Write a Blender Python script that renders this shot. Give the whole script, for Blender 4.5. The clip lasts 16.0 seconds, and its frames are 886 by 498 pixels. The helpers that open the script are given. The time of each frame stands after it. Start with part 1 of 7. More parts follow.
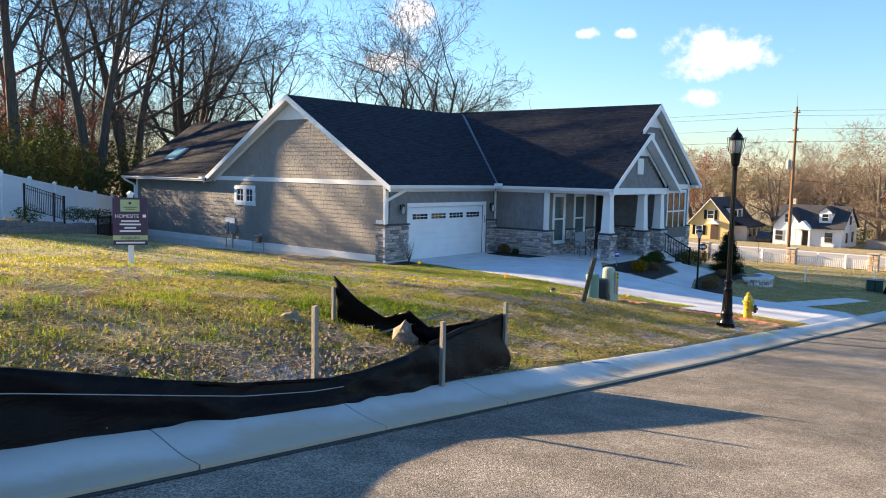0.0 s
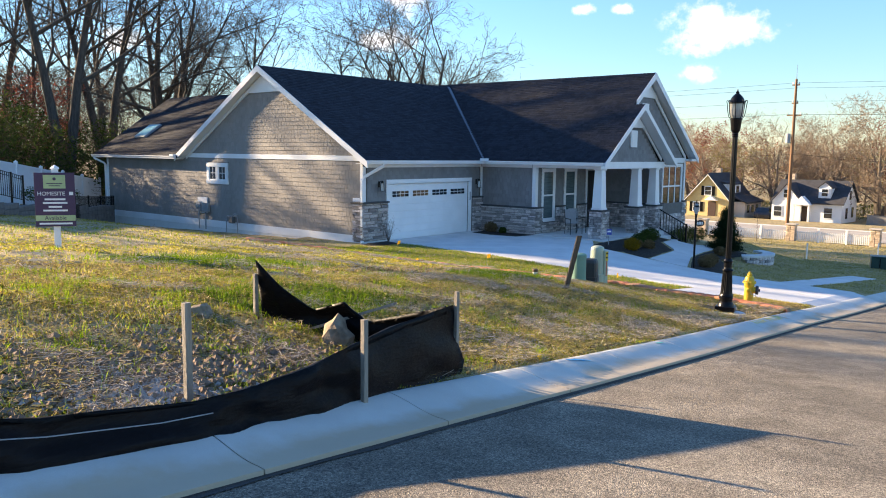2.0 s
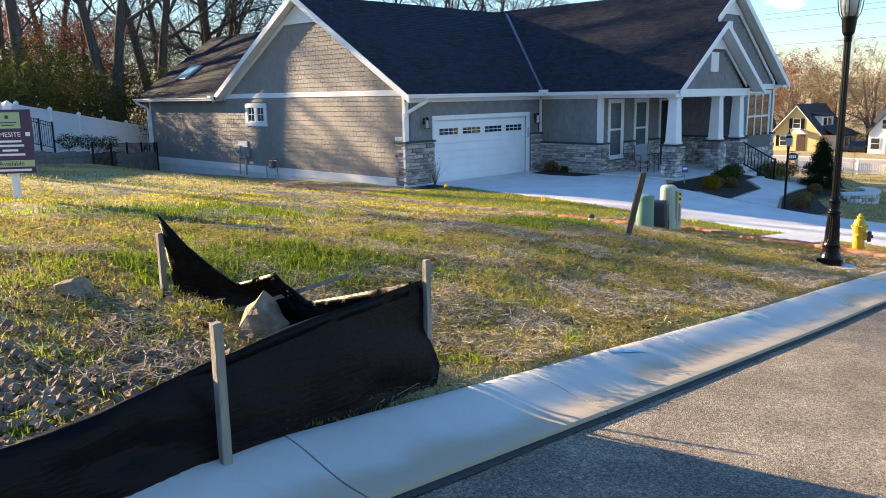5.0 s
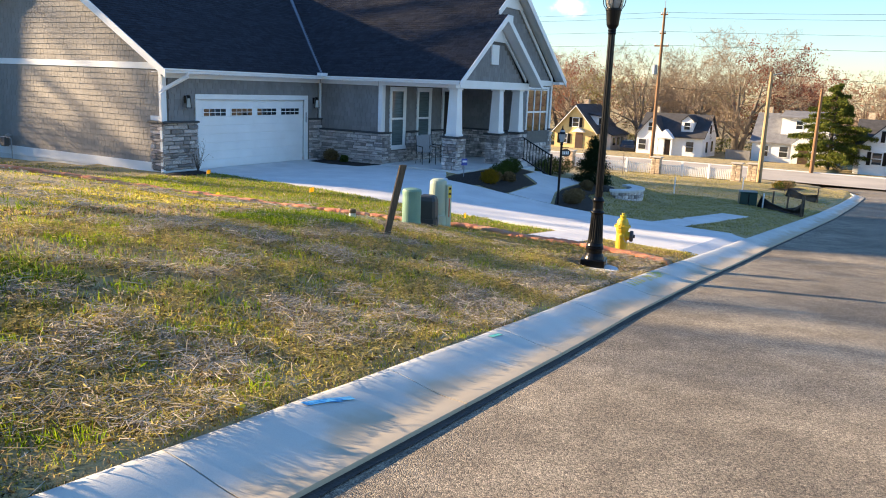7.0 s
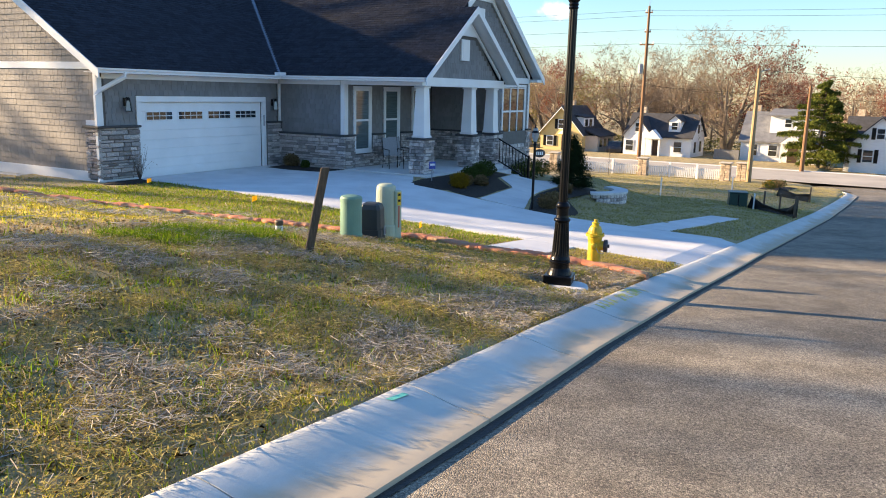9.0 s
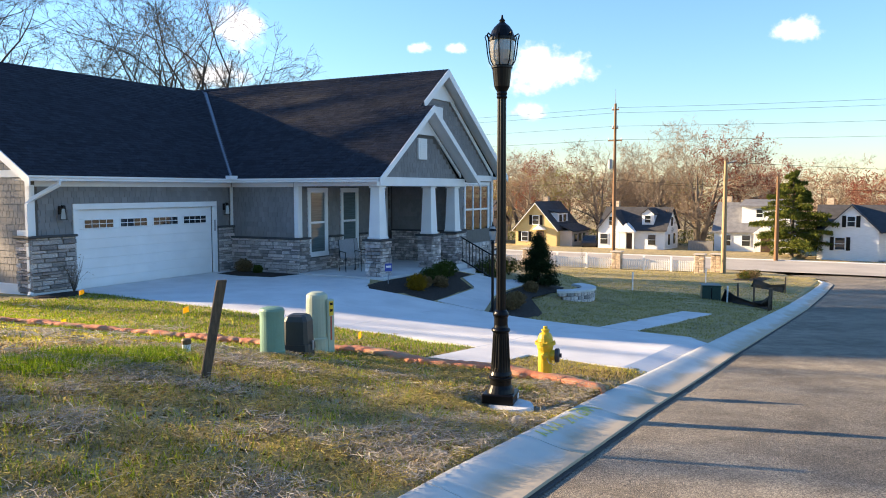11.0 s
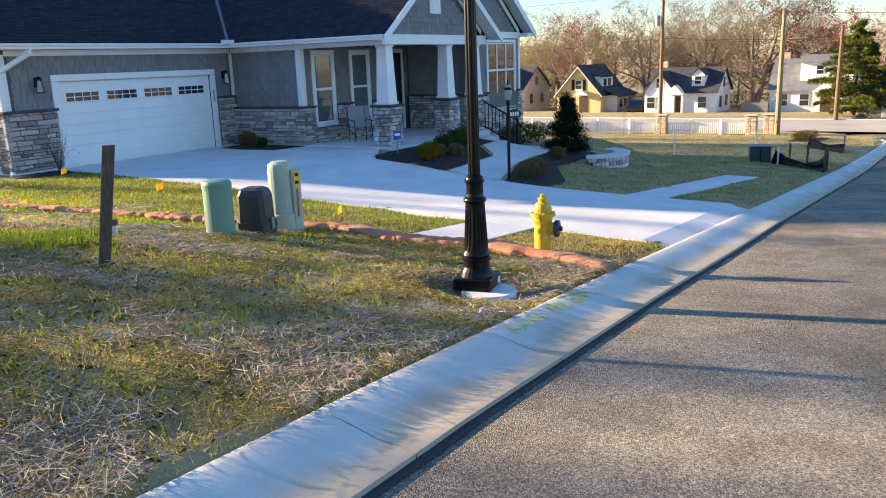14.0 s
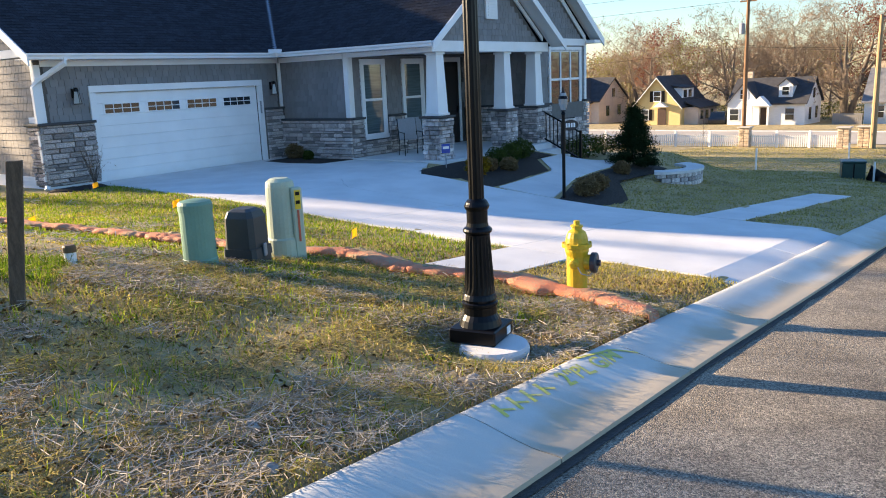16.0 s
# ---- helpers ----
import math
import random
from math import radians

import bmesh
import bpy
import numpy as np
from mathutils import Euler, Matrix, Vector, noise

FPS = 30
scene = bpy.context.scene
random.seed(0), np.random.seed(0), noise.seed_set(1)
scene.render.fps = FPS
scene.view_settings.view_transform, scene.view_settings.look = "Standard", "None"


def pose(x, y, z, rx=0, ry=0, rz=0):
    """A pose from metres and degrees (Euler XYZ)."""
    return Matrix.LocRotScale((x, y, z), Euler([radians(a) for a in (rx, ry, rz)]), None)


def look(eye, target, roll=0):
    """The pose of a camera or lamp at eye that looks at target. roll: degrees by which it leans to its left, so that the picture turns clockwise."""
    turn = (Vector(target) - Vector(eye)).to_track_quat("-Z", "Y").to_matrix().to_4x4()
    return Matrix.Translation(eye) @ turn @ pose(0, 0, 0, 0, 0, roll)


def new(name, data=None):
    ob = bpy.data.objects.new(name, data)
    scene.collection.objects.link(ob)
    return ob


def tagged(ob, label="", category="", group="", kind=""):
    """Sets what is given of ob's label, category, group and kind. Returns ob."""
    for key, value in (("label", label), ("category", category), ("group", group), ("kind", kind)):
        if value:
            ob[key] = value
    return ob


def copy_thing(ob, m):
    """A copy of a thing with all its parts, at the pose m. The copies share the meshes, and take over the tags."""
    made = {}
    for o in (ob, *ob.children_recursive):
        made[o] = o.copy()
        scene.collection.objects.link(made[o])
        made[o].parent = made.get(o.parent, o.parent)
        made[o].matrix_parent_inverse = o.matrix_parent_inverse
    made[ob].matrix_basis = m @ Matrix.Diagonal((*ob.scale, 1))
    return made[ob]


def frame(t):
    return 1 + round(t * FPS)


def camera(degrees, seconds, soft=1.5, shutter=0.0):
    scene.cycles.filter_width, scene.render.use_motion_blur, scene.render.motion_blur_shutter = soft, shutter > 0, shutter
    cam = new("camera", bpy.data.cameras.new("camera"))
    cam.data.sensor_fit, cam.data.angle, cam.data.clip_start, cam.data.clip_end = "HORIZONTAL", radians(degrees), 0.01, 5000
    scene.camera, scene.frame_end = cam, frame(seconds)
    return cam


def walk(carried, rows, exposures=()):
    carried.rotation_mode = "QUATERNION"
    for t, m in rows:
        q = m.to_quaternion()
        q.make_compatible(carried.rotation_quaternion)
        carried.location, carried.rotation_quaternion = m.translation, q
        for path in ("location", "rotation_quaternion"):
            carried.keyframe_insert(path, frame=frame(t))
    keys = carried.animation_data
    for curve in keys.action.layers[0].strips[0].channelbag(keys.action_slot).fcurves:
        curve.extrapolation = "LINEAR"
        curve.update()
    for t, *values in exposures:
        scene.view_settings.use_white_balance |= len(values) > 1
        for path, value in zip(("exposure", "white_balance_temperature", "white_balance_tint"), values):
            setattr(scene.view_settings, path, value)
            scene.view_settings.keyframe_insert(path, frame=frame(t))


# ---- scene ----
cam = camera(59.0, 16.0, 1.0)
PATH = [
    (0, (-22.871, -20.837, 3.469), (-21.338, -19.567, 3.278), 1.2),
    (0.5, (-22.457, -20.667, 3.407), (-20.925, -19.402, 3.174), 0.9),
    (1, (-22.04, -20.504, 3.372), (-20.509, -19.242, 3.116), 0.8),
    (1.5, (-21.602, -20.341, 3.341), (-20.07, -19.08, 3.089), 0.7),
    (2, (-21.168, -20.189, 3.293), (-19.635, -18.928, 3.05), 0.7),
    (2.5, (-20.71, -19.984, 3.236), (-19.182, -18.716, 3.002), 0.5),
    (3, (-20.268, -19.79, 3.174), (-18.82, -18.445, 2.872), -0.0),
    (3.2, (-20.11, -19.674, 3.128), (-18.691, -18.303, 2.798), -0.2),
    (5.3, (-18.388, -18.896, 2.962), (-16.994, -17.517, 2.566), -1.0),
    (5.5, (-18.232, -18.832, 2.954), (-16.767, -17.528, 2.563), -0.7),
    (6, (-17.819, -18.751, 2.907), (-16.272, -17.55, 2.505), -0.1),
    (6.5, (-17.388, -18.635, 2.867), (-15.751, -17.562, 2.457), 1.4),
    (7, (-16.938, -18.609, 2.839), (-15.242, -17.631, 2.43), 2.3),
    (7.5, (-16.457, -18.501, 2.79), (-14.726, -17.586, 2.383), 2.7),
    (8, (-15.951, -18.419, 2.724), (-14.226, -17.492, 2.321), 2.4),
    (8.5, (-15.463, -18.336, 2.655), (-13.753, -17.378, 2.258), 1.9),
    (9, (-14.96, -18.293, 2.632), (-13.251, -17.331, 2.236), 1.4),
    (9.5, (-14.511, -18.32, 2.639), (-12.784, -17.374, 2.291), 0.8),
    (10, (-14.125, -18.33, 2.662), (-12.36, -17.414, 2.446), 0.1),
    (10.2, (-13.998, -18.36, 2.681), (-12.238, -17.422, 2.536), 0.0),
    (12.3, (-12.907, -18.245, 2.455), (-11.188, -17.247, 2.233), -1.4),
    (12.5, (-12.776, -18.252, 2.434), (-11.068, -17.252, 2.153), -1.9),
    (13, (-12.394, -18.275, 2.386), (-10.703, -17.277, 2.007), -2.2),
    (13.5, (-12.016, -18.209, 2.329), (-10.337, -17.214, 1.893), -2.2),
    (14, (-11.6, -18.208, 2.275), (-9.948, -17.182, 1.809), -2.1),
    (14.5, (-11.212, -18.151, 2.237), (-9.585, -17.096, 1.747), -2.0),
    (15, (-10.811, -18.1, 2.207), (-9.2, -17.025, 1.708), -2.2),
    (15.5, (-10.4, -18.021, 2.158), (-8.818, -16.903, 1.657), -2.3),
    (16, (-9.967, -17.933, 2.121), (-8.417, -16.743, 1.694), -2.5),
]
walk(cam, [(t, look(eye, target, roll)) for t, eye, target, roll in PATH], [(0, 1.92, 6650, 11), (3, 2.08, 6650, 11), (6, 2.1, 6900, 11), (10, 2.02, 6850, 11), (16, 2.1, 6650, 11)])

# ---------------------------------------------------------------- light
SUN_FROM = Vector((-0.24, 0.971, 0.0)).normalized()
SUN_EL = radians(15.0)
world = bpy.data.worlds.new("sky")
scene.world = world
world.use_nodes = True
wn = world.node_tree
sky = wn.nodes.new("ShaderNodeTexSky")
sky.sky_type = 'NISHITA'
sky.sun_disc = False
sky.sun_elevation = SUN_EL
sky.sun_rotation = math.atan2(SUN_FROM.x, SUN_FROM.y)
sky.air_density, sky.dust_density, sky.ozone_density = 1.3, 0.0, 5.0
wn.nodes["Background"].inputs["Strength"].default_value = 0.074
tint = wn.nodes.new("ShaderNodeMix")
tint.data_type, tint.blend_type = 'RGBA', 'MULTIPLY'
tint.inputs[0].default_value = 1.0
tint.inputs[7].default_value = (0.88, 0.955, 1.09, 1)
wn.links.new(sky.outputs["Color"], tint.inputs[6])
wn.links.new(tint.outputs[2], wn.nodes["Background"].inputs["Color"])
sun = new("sun", bpy.data.lights.new("sun", 'SUN'))
sun.data.energy, sun.data.angle, sun.data.color = 4.8, radians(0.9), (1.0, 0.77, 0.5)
sun_dir = SUN_FROM * math.cos(SUN_EL) + Vector((0, 0, math.sin(SUN_EL)))
sun.matrix_world = look(sun_dir * 120, (0, 0, 0))

# ---------------------------------------------------------------- materials


def mat(name, color, rough=0.7, metal=0.0, var=0.15, scale=6.0, bump=0.0, bump_scale=60.0, color2=None, rand=0.0, spec=0.5, island=False, stretch=None, fine=0.5, coords="Object"):
    """Two scales of noise over a base colour, with fine relief; rand varies object by object."""
    m = bpy.data.materials.new(name)
    m.use_nodes = True
    nt = m.node_tree
    b = nt.nodes["Principled BSDF"]
    b.inputs["Roughness"].default_value, b.inputs["Metallic"].default_value = rough, metal
    b.inputs["Specular IOR Level"].default_value = spec
    N, L = nt.nodes.new, nt.links.new
    tc = N("ShaderNodeTexCoord")
    vec = tc.outputs[coords]
    if stretch:
        mp = N("ShaderNodeMapping")
        mp.inputs["Scale"].default_value = stretch
        L(vec, mp.inputs["Vector"])
        vec = mp.outputs["Vector"]
    big, small = N("ShaderNodeTexNoise"), N("ShaderNodeTexNoise")
    big.inputs["Scale"].default_value, big.inputs["Detail"].default_value = scale, 5.0
    small.inputs["Scale"].default_value, small.inputs["Detail"].default_value = bump_scale, 4.0
    L(vec, big.inputs["Vector"]), L(vec, small.inputs["Vector"])
    add = N("ShaderNodeMath")
    add.operation = 'MULTIPLY_ADD'
    L(small.outputs["Fac"], add.inputs[0])
    add.inputs[1].default_value = fine
    L(big.outputs["Fac"], add.inputs[2])
    ramp = N("ShaderNodeValToRGB")
    c2 = color2 or tuple(c * (1 - var) for c in color)
    ramp.color_ramp.elements[0].position, ramp.color_ramp.elements[1].position = 0.35 + fine * .4, 0.62 + fine * .6
    ramp.color_ramp.elements[0].color = (*c2, 1)
    ramp.color_ramp.elements[1].color = (*[min(1, c * (1 + var * 0.5)) if not color2 else c for c in color], 1)
    L(add.outputs[0], ramp.inputs["Fac"])
    out = ramp.outputs["Color"]
    if rand or island:
        hsv = N("ShaderNodeHueSaturation")
        src = N("ShaderNodeNewGeometry").outputs["Random Per Island"] if island else N("ShaderNodeObjectInfo").outputs["Random"]
        mr = N("ShaderNodeMapRange")
        mr.inputs["To Min"].default_value, mr.inputs["To Max"].default_value = 1 - rand, 1 + rand
        L(src, mr.inputs["Value"]), L(mr.outputs[0], hsv.inputs["Value"]), L(out, hsv.inputs["Color"])
        out = hsv.outputs["Color"]
    L(out, b.inputs["Base Color"])
    if bump:
        bp = N("ShaderNodeBump")
        bp.inputs["Strength"].default_value, bp.inputs["Distance"].default_value = bump, 0.02
        L(small.outputs["Fac"], bp.inputs["Height"]), L(bp.outputs["Normal"], b.inputs["Normal"])
    return m


def glass_mat(name, color, rough=0.03):
    m = bpy.data.materials.new(name)
    m.use_nodes = True
    b = m.node_tree.nodes["Principled BSDF"]
    b.inputs["Base Color"].default_value = (*color, 1)
    b.inputs["Roughness"].default_value = rough
    b.inputs["Specular IOR Level"].default_value = 0.9
    return m


def asphalt_mat():
    """Worn grey asphalt: broad stains, stones of the aggregate in many greys, dark pits and their relief."""
    m = bpy.data.materials.new("asphalt")
    m.use_nodes = True
    nt = m.node_tree
    b, N, L = nt.nodes["Principled BSDF"], nt.nodes.new, nt.links.new
    b.inputs["Roughness"].default_value = 0.92
    b.inputs["Specular IOR Level"].default_value = 0.25
    tc = N("ShaderNodeTexCoord")
    layers = []
    for sc, det, lo, hi, p0, p1 in ((0.42, 6, (0.185, 0.167, 0.143), (0.295, 0.265, 0.223), .36, .64), (60.0, 4, (0.7, 0.7, 0.71), (1.2, 1.19, 1.17), .36, .62), (2.6, 5, (0.85, 0.84, 0.83), (1.1, 1.1, 1.09), .4, .6)):
        nz, rp = N("ShaderNodeTexNoise"), N("ShaderNodeValToRGB")
        nz.inputs["Scale"].default_value, nz.inputs["Detail"].default_value = sc, det
        L(tc.outputs["Object"], nz.inputs["Vector"])
        rp.color_ramp.elements[0].position, rp.color_ramp.elements[1].position = p0, p1
        rp.color_ramp.elements[0].color, rp.color_ramp.elements[1].color = (*lo, 1), (*hi, 1)
        L(nz.outputs["Fac"], rp.inputs["Fac"])
        layers.append(rp.outputs["Color"])
    heights = []
    for sc, lo, hi in ((120.0, 0.45, 1.55), (55.0, 0.75, 1.22)):
        vo, rp = N("ShaderNodeTexVoronoi"), N("ShaderNodeValToRGB")
        vo.inputs["Scale"].default_value = sc
        L(tc.outputs["Object"], vo.inputs["Vector"])
        sp = N("ShaderNodeSeparateColor")
        L(vo.outputs["Color"], sp.inputs["Color"])
        rp.color_ramp.elements[0].color, rp.color_ramp.elements[1].color = (lo, lo, lo, 1), (hi, hi * .98, hi * .94, 1)
        L(sp.outputs["Red"], rp.inputs["Fac"])
        layers.append(rp.outputs["Color"])
        heights.append(vo.outputs["Distance"])
    col = layers[0]
    for c in layers[1:]:
        mx = N("ShaderNodeMix")
        mx.data_type, mx.blend_type = 'RGBA', 'MULTIPLY'
        mx.inputs[0].default_value = 1.0
        L(col, mx.inputs[6]), L(c, mx.inputs[7])
        col = mx.outputs[2]
    L(col, b.inputs["Base Color"])
    bp = N("ShaderNodeBump")
    bp.invert = True
    bp.inputs["Strength"].default_value, bp.inputs["Distance"].default_value = 0.6, 0.012
    L(heights[0], bp.inputs["Height"]), L(bp.outputs["Normal"], b.inputs["Normal"])
    return m


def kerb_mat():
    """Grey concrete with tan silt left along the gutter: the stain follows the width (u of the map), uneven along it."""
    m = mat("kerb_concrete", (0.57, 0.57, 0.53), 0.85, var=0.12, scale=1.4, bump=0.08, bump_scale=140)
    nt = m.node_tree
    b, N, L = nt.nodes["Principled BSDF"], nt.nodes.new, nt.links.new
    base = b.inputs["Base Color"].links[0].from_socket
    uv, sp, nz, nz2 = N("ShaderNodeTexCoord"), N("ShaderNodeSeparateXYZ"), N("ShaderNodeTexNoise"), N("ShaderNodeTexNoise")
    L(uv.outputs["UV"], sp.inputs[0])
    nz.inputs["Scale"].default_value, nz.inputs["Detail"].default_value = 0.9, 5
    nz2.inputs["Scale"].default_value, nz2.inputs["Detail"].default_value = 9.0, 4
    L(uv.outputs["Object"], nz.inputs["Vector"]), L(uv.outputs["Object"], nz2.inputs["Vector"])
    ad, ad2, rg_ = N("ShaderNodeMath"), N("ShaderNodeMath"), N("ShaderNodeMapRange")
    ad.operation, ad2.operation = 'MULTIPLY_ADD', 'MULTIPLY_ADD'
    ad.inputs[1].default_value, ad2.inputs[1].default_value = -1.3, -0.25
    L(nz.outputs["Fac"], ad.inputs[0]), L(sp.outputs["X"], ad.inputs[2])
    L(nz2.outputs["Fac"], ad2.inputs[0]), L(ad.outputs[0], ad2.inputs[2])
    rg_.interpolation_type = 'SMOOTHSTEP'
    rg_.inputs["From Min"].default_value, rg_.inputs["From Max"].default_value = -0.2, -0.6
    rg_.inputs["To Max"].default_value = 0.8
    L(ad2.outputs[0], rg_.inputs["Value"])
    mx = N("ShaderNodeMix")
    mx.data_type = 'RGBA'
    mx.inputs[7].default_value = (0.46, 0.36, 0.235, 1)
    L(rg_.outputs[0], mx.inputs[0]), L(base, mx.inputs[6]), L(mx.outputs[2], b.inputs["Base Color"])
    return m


WHITE = mat("white_paint", (0.78, 0.79, 0.8), 0.45, var=0.06, scale=1.5, bump=0.05)
SIDING = mat("grey_shingle_siding", (0.245, 0.226, 0.21), 0.75, var=0.1, scale=2, bump=0.06, bump_scale=60, rand=0.07, island=True, stretch=(1, 1, .4), fine=.25)
SIDING_F = mat("dark_grey_siding", (0.2, 0.2, 0.205), 0.75, var=0.1, scale=2, bump=0.08, bump_scale=60, rand=0.1, island=True, stretch=(1, 1, .4), fine=.25)
BACKING = mat("siding_backing", (0.1, 0.092, 0.085), 0.8)
ROOFING = mat("asphalt_shingle", (0.024, 0.028, 0.04), 0.9, var=0.35, scale=14, bump=0.6, bump_scale=220, rand=0.3, island=True, spec=.25)
FLASH = mat("valley_metal", (0.2, 0.23, 0.27), 0.4, metal=0.7, var=0.1)
STONE = mat("ledge_stone", (0.6, 0.545, 0.52), 0.85, color2=(0.24, 0.215, 0.215), scale=7, bump=0.8, bump_scale=40, rand=0.5)
STONE_ISL = mat("ledge_stone_rest", (0.6, 0.545, 0.52), 0.85, color2=(0.24, 0.215, 0.215), scale=7, bump=0.8, bump_scale=40, rand=0.5, island=True)
MORTAR = mat("mortar", (0.16, 0.15, 0.14), 0.95)
CAP = mat("dark_stone_cap", (0.06, 0.06, 0.062), 0.8, bump=0.4)
CONCRETE = mat("pale_concrete", (0.66, 0.655, 0.645), 0.85, var=0.12, scale=1.2, bump=0.15, bump_scale=120)
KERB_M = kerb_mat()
ASPHALT = asphalt_mat()
ASPHALT_M = mat("old_asphalt", (0.4, 0.36, 0.31), 0.9, var=0.2, scale=0.3, bump=0.3)
BLACK_METAL = mat("black_painted_metal", (0.004, 0.004, 0.005), 0.32, spec=0.22, var=0.2, scale=8)
GLASS = glass_mat("dark_window_glass", (0.02, 0.025, 0.03))


def soil_mat():
    m = mat("lawn_soil", (0.4, 0.31, 0.15), 0.95, scale=1.6, bump=1.0, bump_scale=42, color2=(0.085, 0.075, 0.03), fine=1.1)
    return m


SOIL = soil_mat()
MULCH = mat("dark_mulch", (0.022, 0.015, 0.011), 0.95, var=0.4, scale=12, bump=1.0, bump_scale=45)
BARK = mat("bark", (0.075, 0.062, 0.052), 0.9, var=0.4, scale=3, bump=0.8, bump_scale=18, stretch=(3, 3, .6))
TWIG = mat("twigs", (0.1, 0.078, 0.062), 0.9, var=0.3)
# lighter bark and twigs for budded trees, sunlight put into the colour
BARK_LIT = mat("sunlit_bark", (0.21, 0.165, 0.12), 0.9, var=0.35, scale=3, bump=0.8, bump_scale=18, stretch=(3, 3, .6))
TWIG_LIT = mat("sunlit_twigs", (0.26, 0.19, 0.13), 0.9, var=0.3)

# ---------------------------------------------------------------- building helpers


def obj(name, bm, material, parent=None, label=""):
    me = bpy.data.meshes.new(name)
    bmesh.ops.recalc_face_normals(bm, faces=bm.faces)
    bm.to_mesh(me)
    bm.free()
    me.materials.append(material)
    o = new(name, me)
    if parent is not None:
        o.parent = parent
    if label:
        o["label"] = label
    return o


def part(name, bm, material, parent, label=""):
    return obj(name, bm, material, parent, label)


def thing(name, x, y, z, label, category, group="", kind="", rz=0.0):
    e = new(name)
    e.empty_display_size = 0.1
    e.matrix_world = pose(x, y, z, 0, 0, rz)
    return tagged(e, label, category, group, kind)


def box(bm, x0, x1, y0, y1, z0, z1, bevel=0.0):
    vs = [bm.verts.new((x, y, z)) for z in (z0, z1) for y in (y0, y1) for x in (x0, x1)]
    fs = [bm.faces.new([vs[i] for i in q]) for q in ((0, 1, 3, 2), (4, 6, 7, 5), (0, 4, 5, 1), (2, 3, 7, 6), (0, 2, 6, 4), (1, 5, 7, 3))]
    if bevel:
        bmesh.ops.bevel(bm, geom=list({e for f in fs for e in f.edges}), offset=bevel, segments=1, affect='EDGES')
    return vs


def B(x0, x1, y0, y1, z0, z1, bevel=0.0):
    bm = bmesh.new()
    box(bm, x0, x1, y0, y1, z0, z1, bevel)
    return bm


def prism(pts, axis, a, b):
    """A polygon of (u, v) pushed along an axis from a to b: u, v are the two other axes in order."""
    bm = bmesh.new()
    def at(u, v, w):
        return {"x": (w, u, v), "y": (u, w, v), "z": (u, v, w)}[axis]
    lo, hi = [bm.verts.new(at(u, v, a)) for u, v in pts], [bm.verts.new(at(u, v, b)) for u, v in pts]
    bm.faces.new(lo), bm.faces.new(hi[::-1])
    n = len(pts)
    for i in range(n):
        bm.faces.new((lo[i], hi[i], hi[(i + 1) % n], lo[(i + 1) % n]))
    return bm


def lathe(profile, seg=20, bm=None, cx=0.0, cy=0.0):
    """A turned form from (radius, z) pairs."""
    bm = bm or bmesh.new()
    rings = []
    for r, z in profile:
        rings.append([bm.verts.new((cx + r * math.cos(2 * math.pi * i / seg), cy + r * math.sin(2 * math.pi * i / seg), z)) for i in range(seg)])
    for a, b in zip(rings, rings[1:]):
        for i in range(seg):
            bm.faces.new((a[i], a[(i + 1) % seg], b[(i + 1) % seg], b[i]))
    bm.faces.new(rings[0][::-1]), bm.faces.new(rings[-1])
    return bm


def tube(bm, points, radii, seg=6):
    """A tapered tube along points."""
    rings, n = [], len(points)
    for k, p in enumerate(points):
        p = Vector(p)
        d = (Vector(points[min(k + 1, n - 1)]) - Vector(points[max(k - 1, 0)])).normalized()
        u = d.orthogonal().normalized()
        v = d.cross(u)
        r = radii[k] if hasattr(radii, "__len__") else radii
        rings.append([bm.verts.new(p + r * (math.cos(2 * math.pi * i / seg) * u + math.sin(2 * math.pi * i / seg) * v)) for i in range(seg)])
    for a, b in zip(rings, rings[1:]):
        shift = min(range(seg), key=lambda s: (a[0].co - b[s].co).length)
        for i in range(seg):
            bm.faces.new((a[i], a[(i + 1) % seg], b[(i + 1 + shift) % seg], b[(i + shift) % seg]))
    bm.faces.new(rings[0][::-1]), bm.faces.new(rings[-1])
    return bm


def quick(name, verts, faces, material, parent=None, kind="", label="", category=""):
    """One joined mesh from arrays."""
    me = bpy.data.meshes.new(name)
    me.from_pydata(verts, [], faces)
    me.materials.append(material)
    o = new(name, me)
    if parent is not None:
        o.parent = parent
    return tagged(o, label, category, "", kind)


# ---------------------------------------------------------------- terrain
KX = [-80, -40, -18, -13.4, -8.6, -5, -1.5, 3, 12, 30, 45, 52, 62, 80, 100, 140, 400]
KZ = [7.0, 3.85, 1.5, 0.97, 0.43, 0.13, -0.2, -0.56, -1.22, -2.5, -3.4, -3.65, -3.65, -4.2, -4.5, -4.5, -4.5]


def kerb_z(x):
    """Height of the back of the kerb along the street, smoothed."""
    return sum(float(np.interp(x + d, KX, KZ)) for d in (-2, -1, 0, 1, 2)) / 5


def smooth(a, b, v):
    t = min(1.0, max(0.0, (v - a) / (b - a)))
    return t * t * (3 - 2 * t)


GUT = 0.09          # the gutter lies so far under the kerb's back


def kerb_y(x):
    """The street side of the kerb."""
    return float(np.interp(x, [-40, -20, -14.5, -8, -4, 3, 18, 40, 46, 49.5], [-17.3, -16.7, -16.45, -16.13, -16.1, -16.18, -16.65, -16.9, -16.2, -13.5]))


def kerb_w(x):
    return 0.66


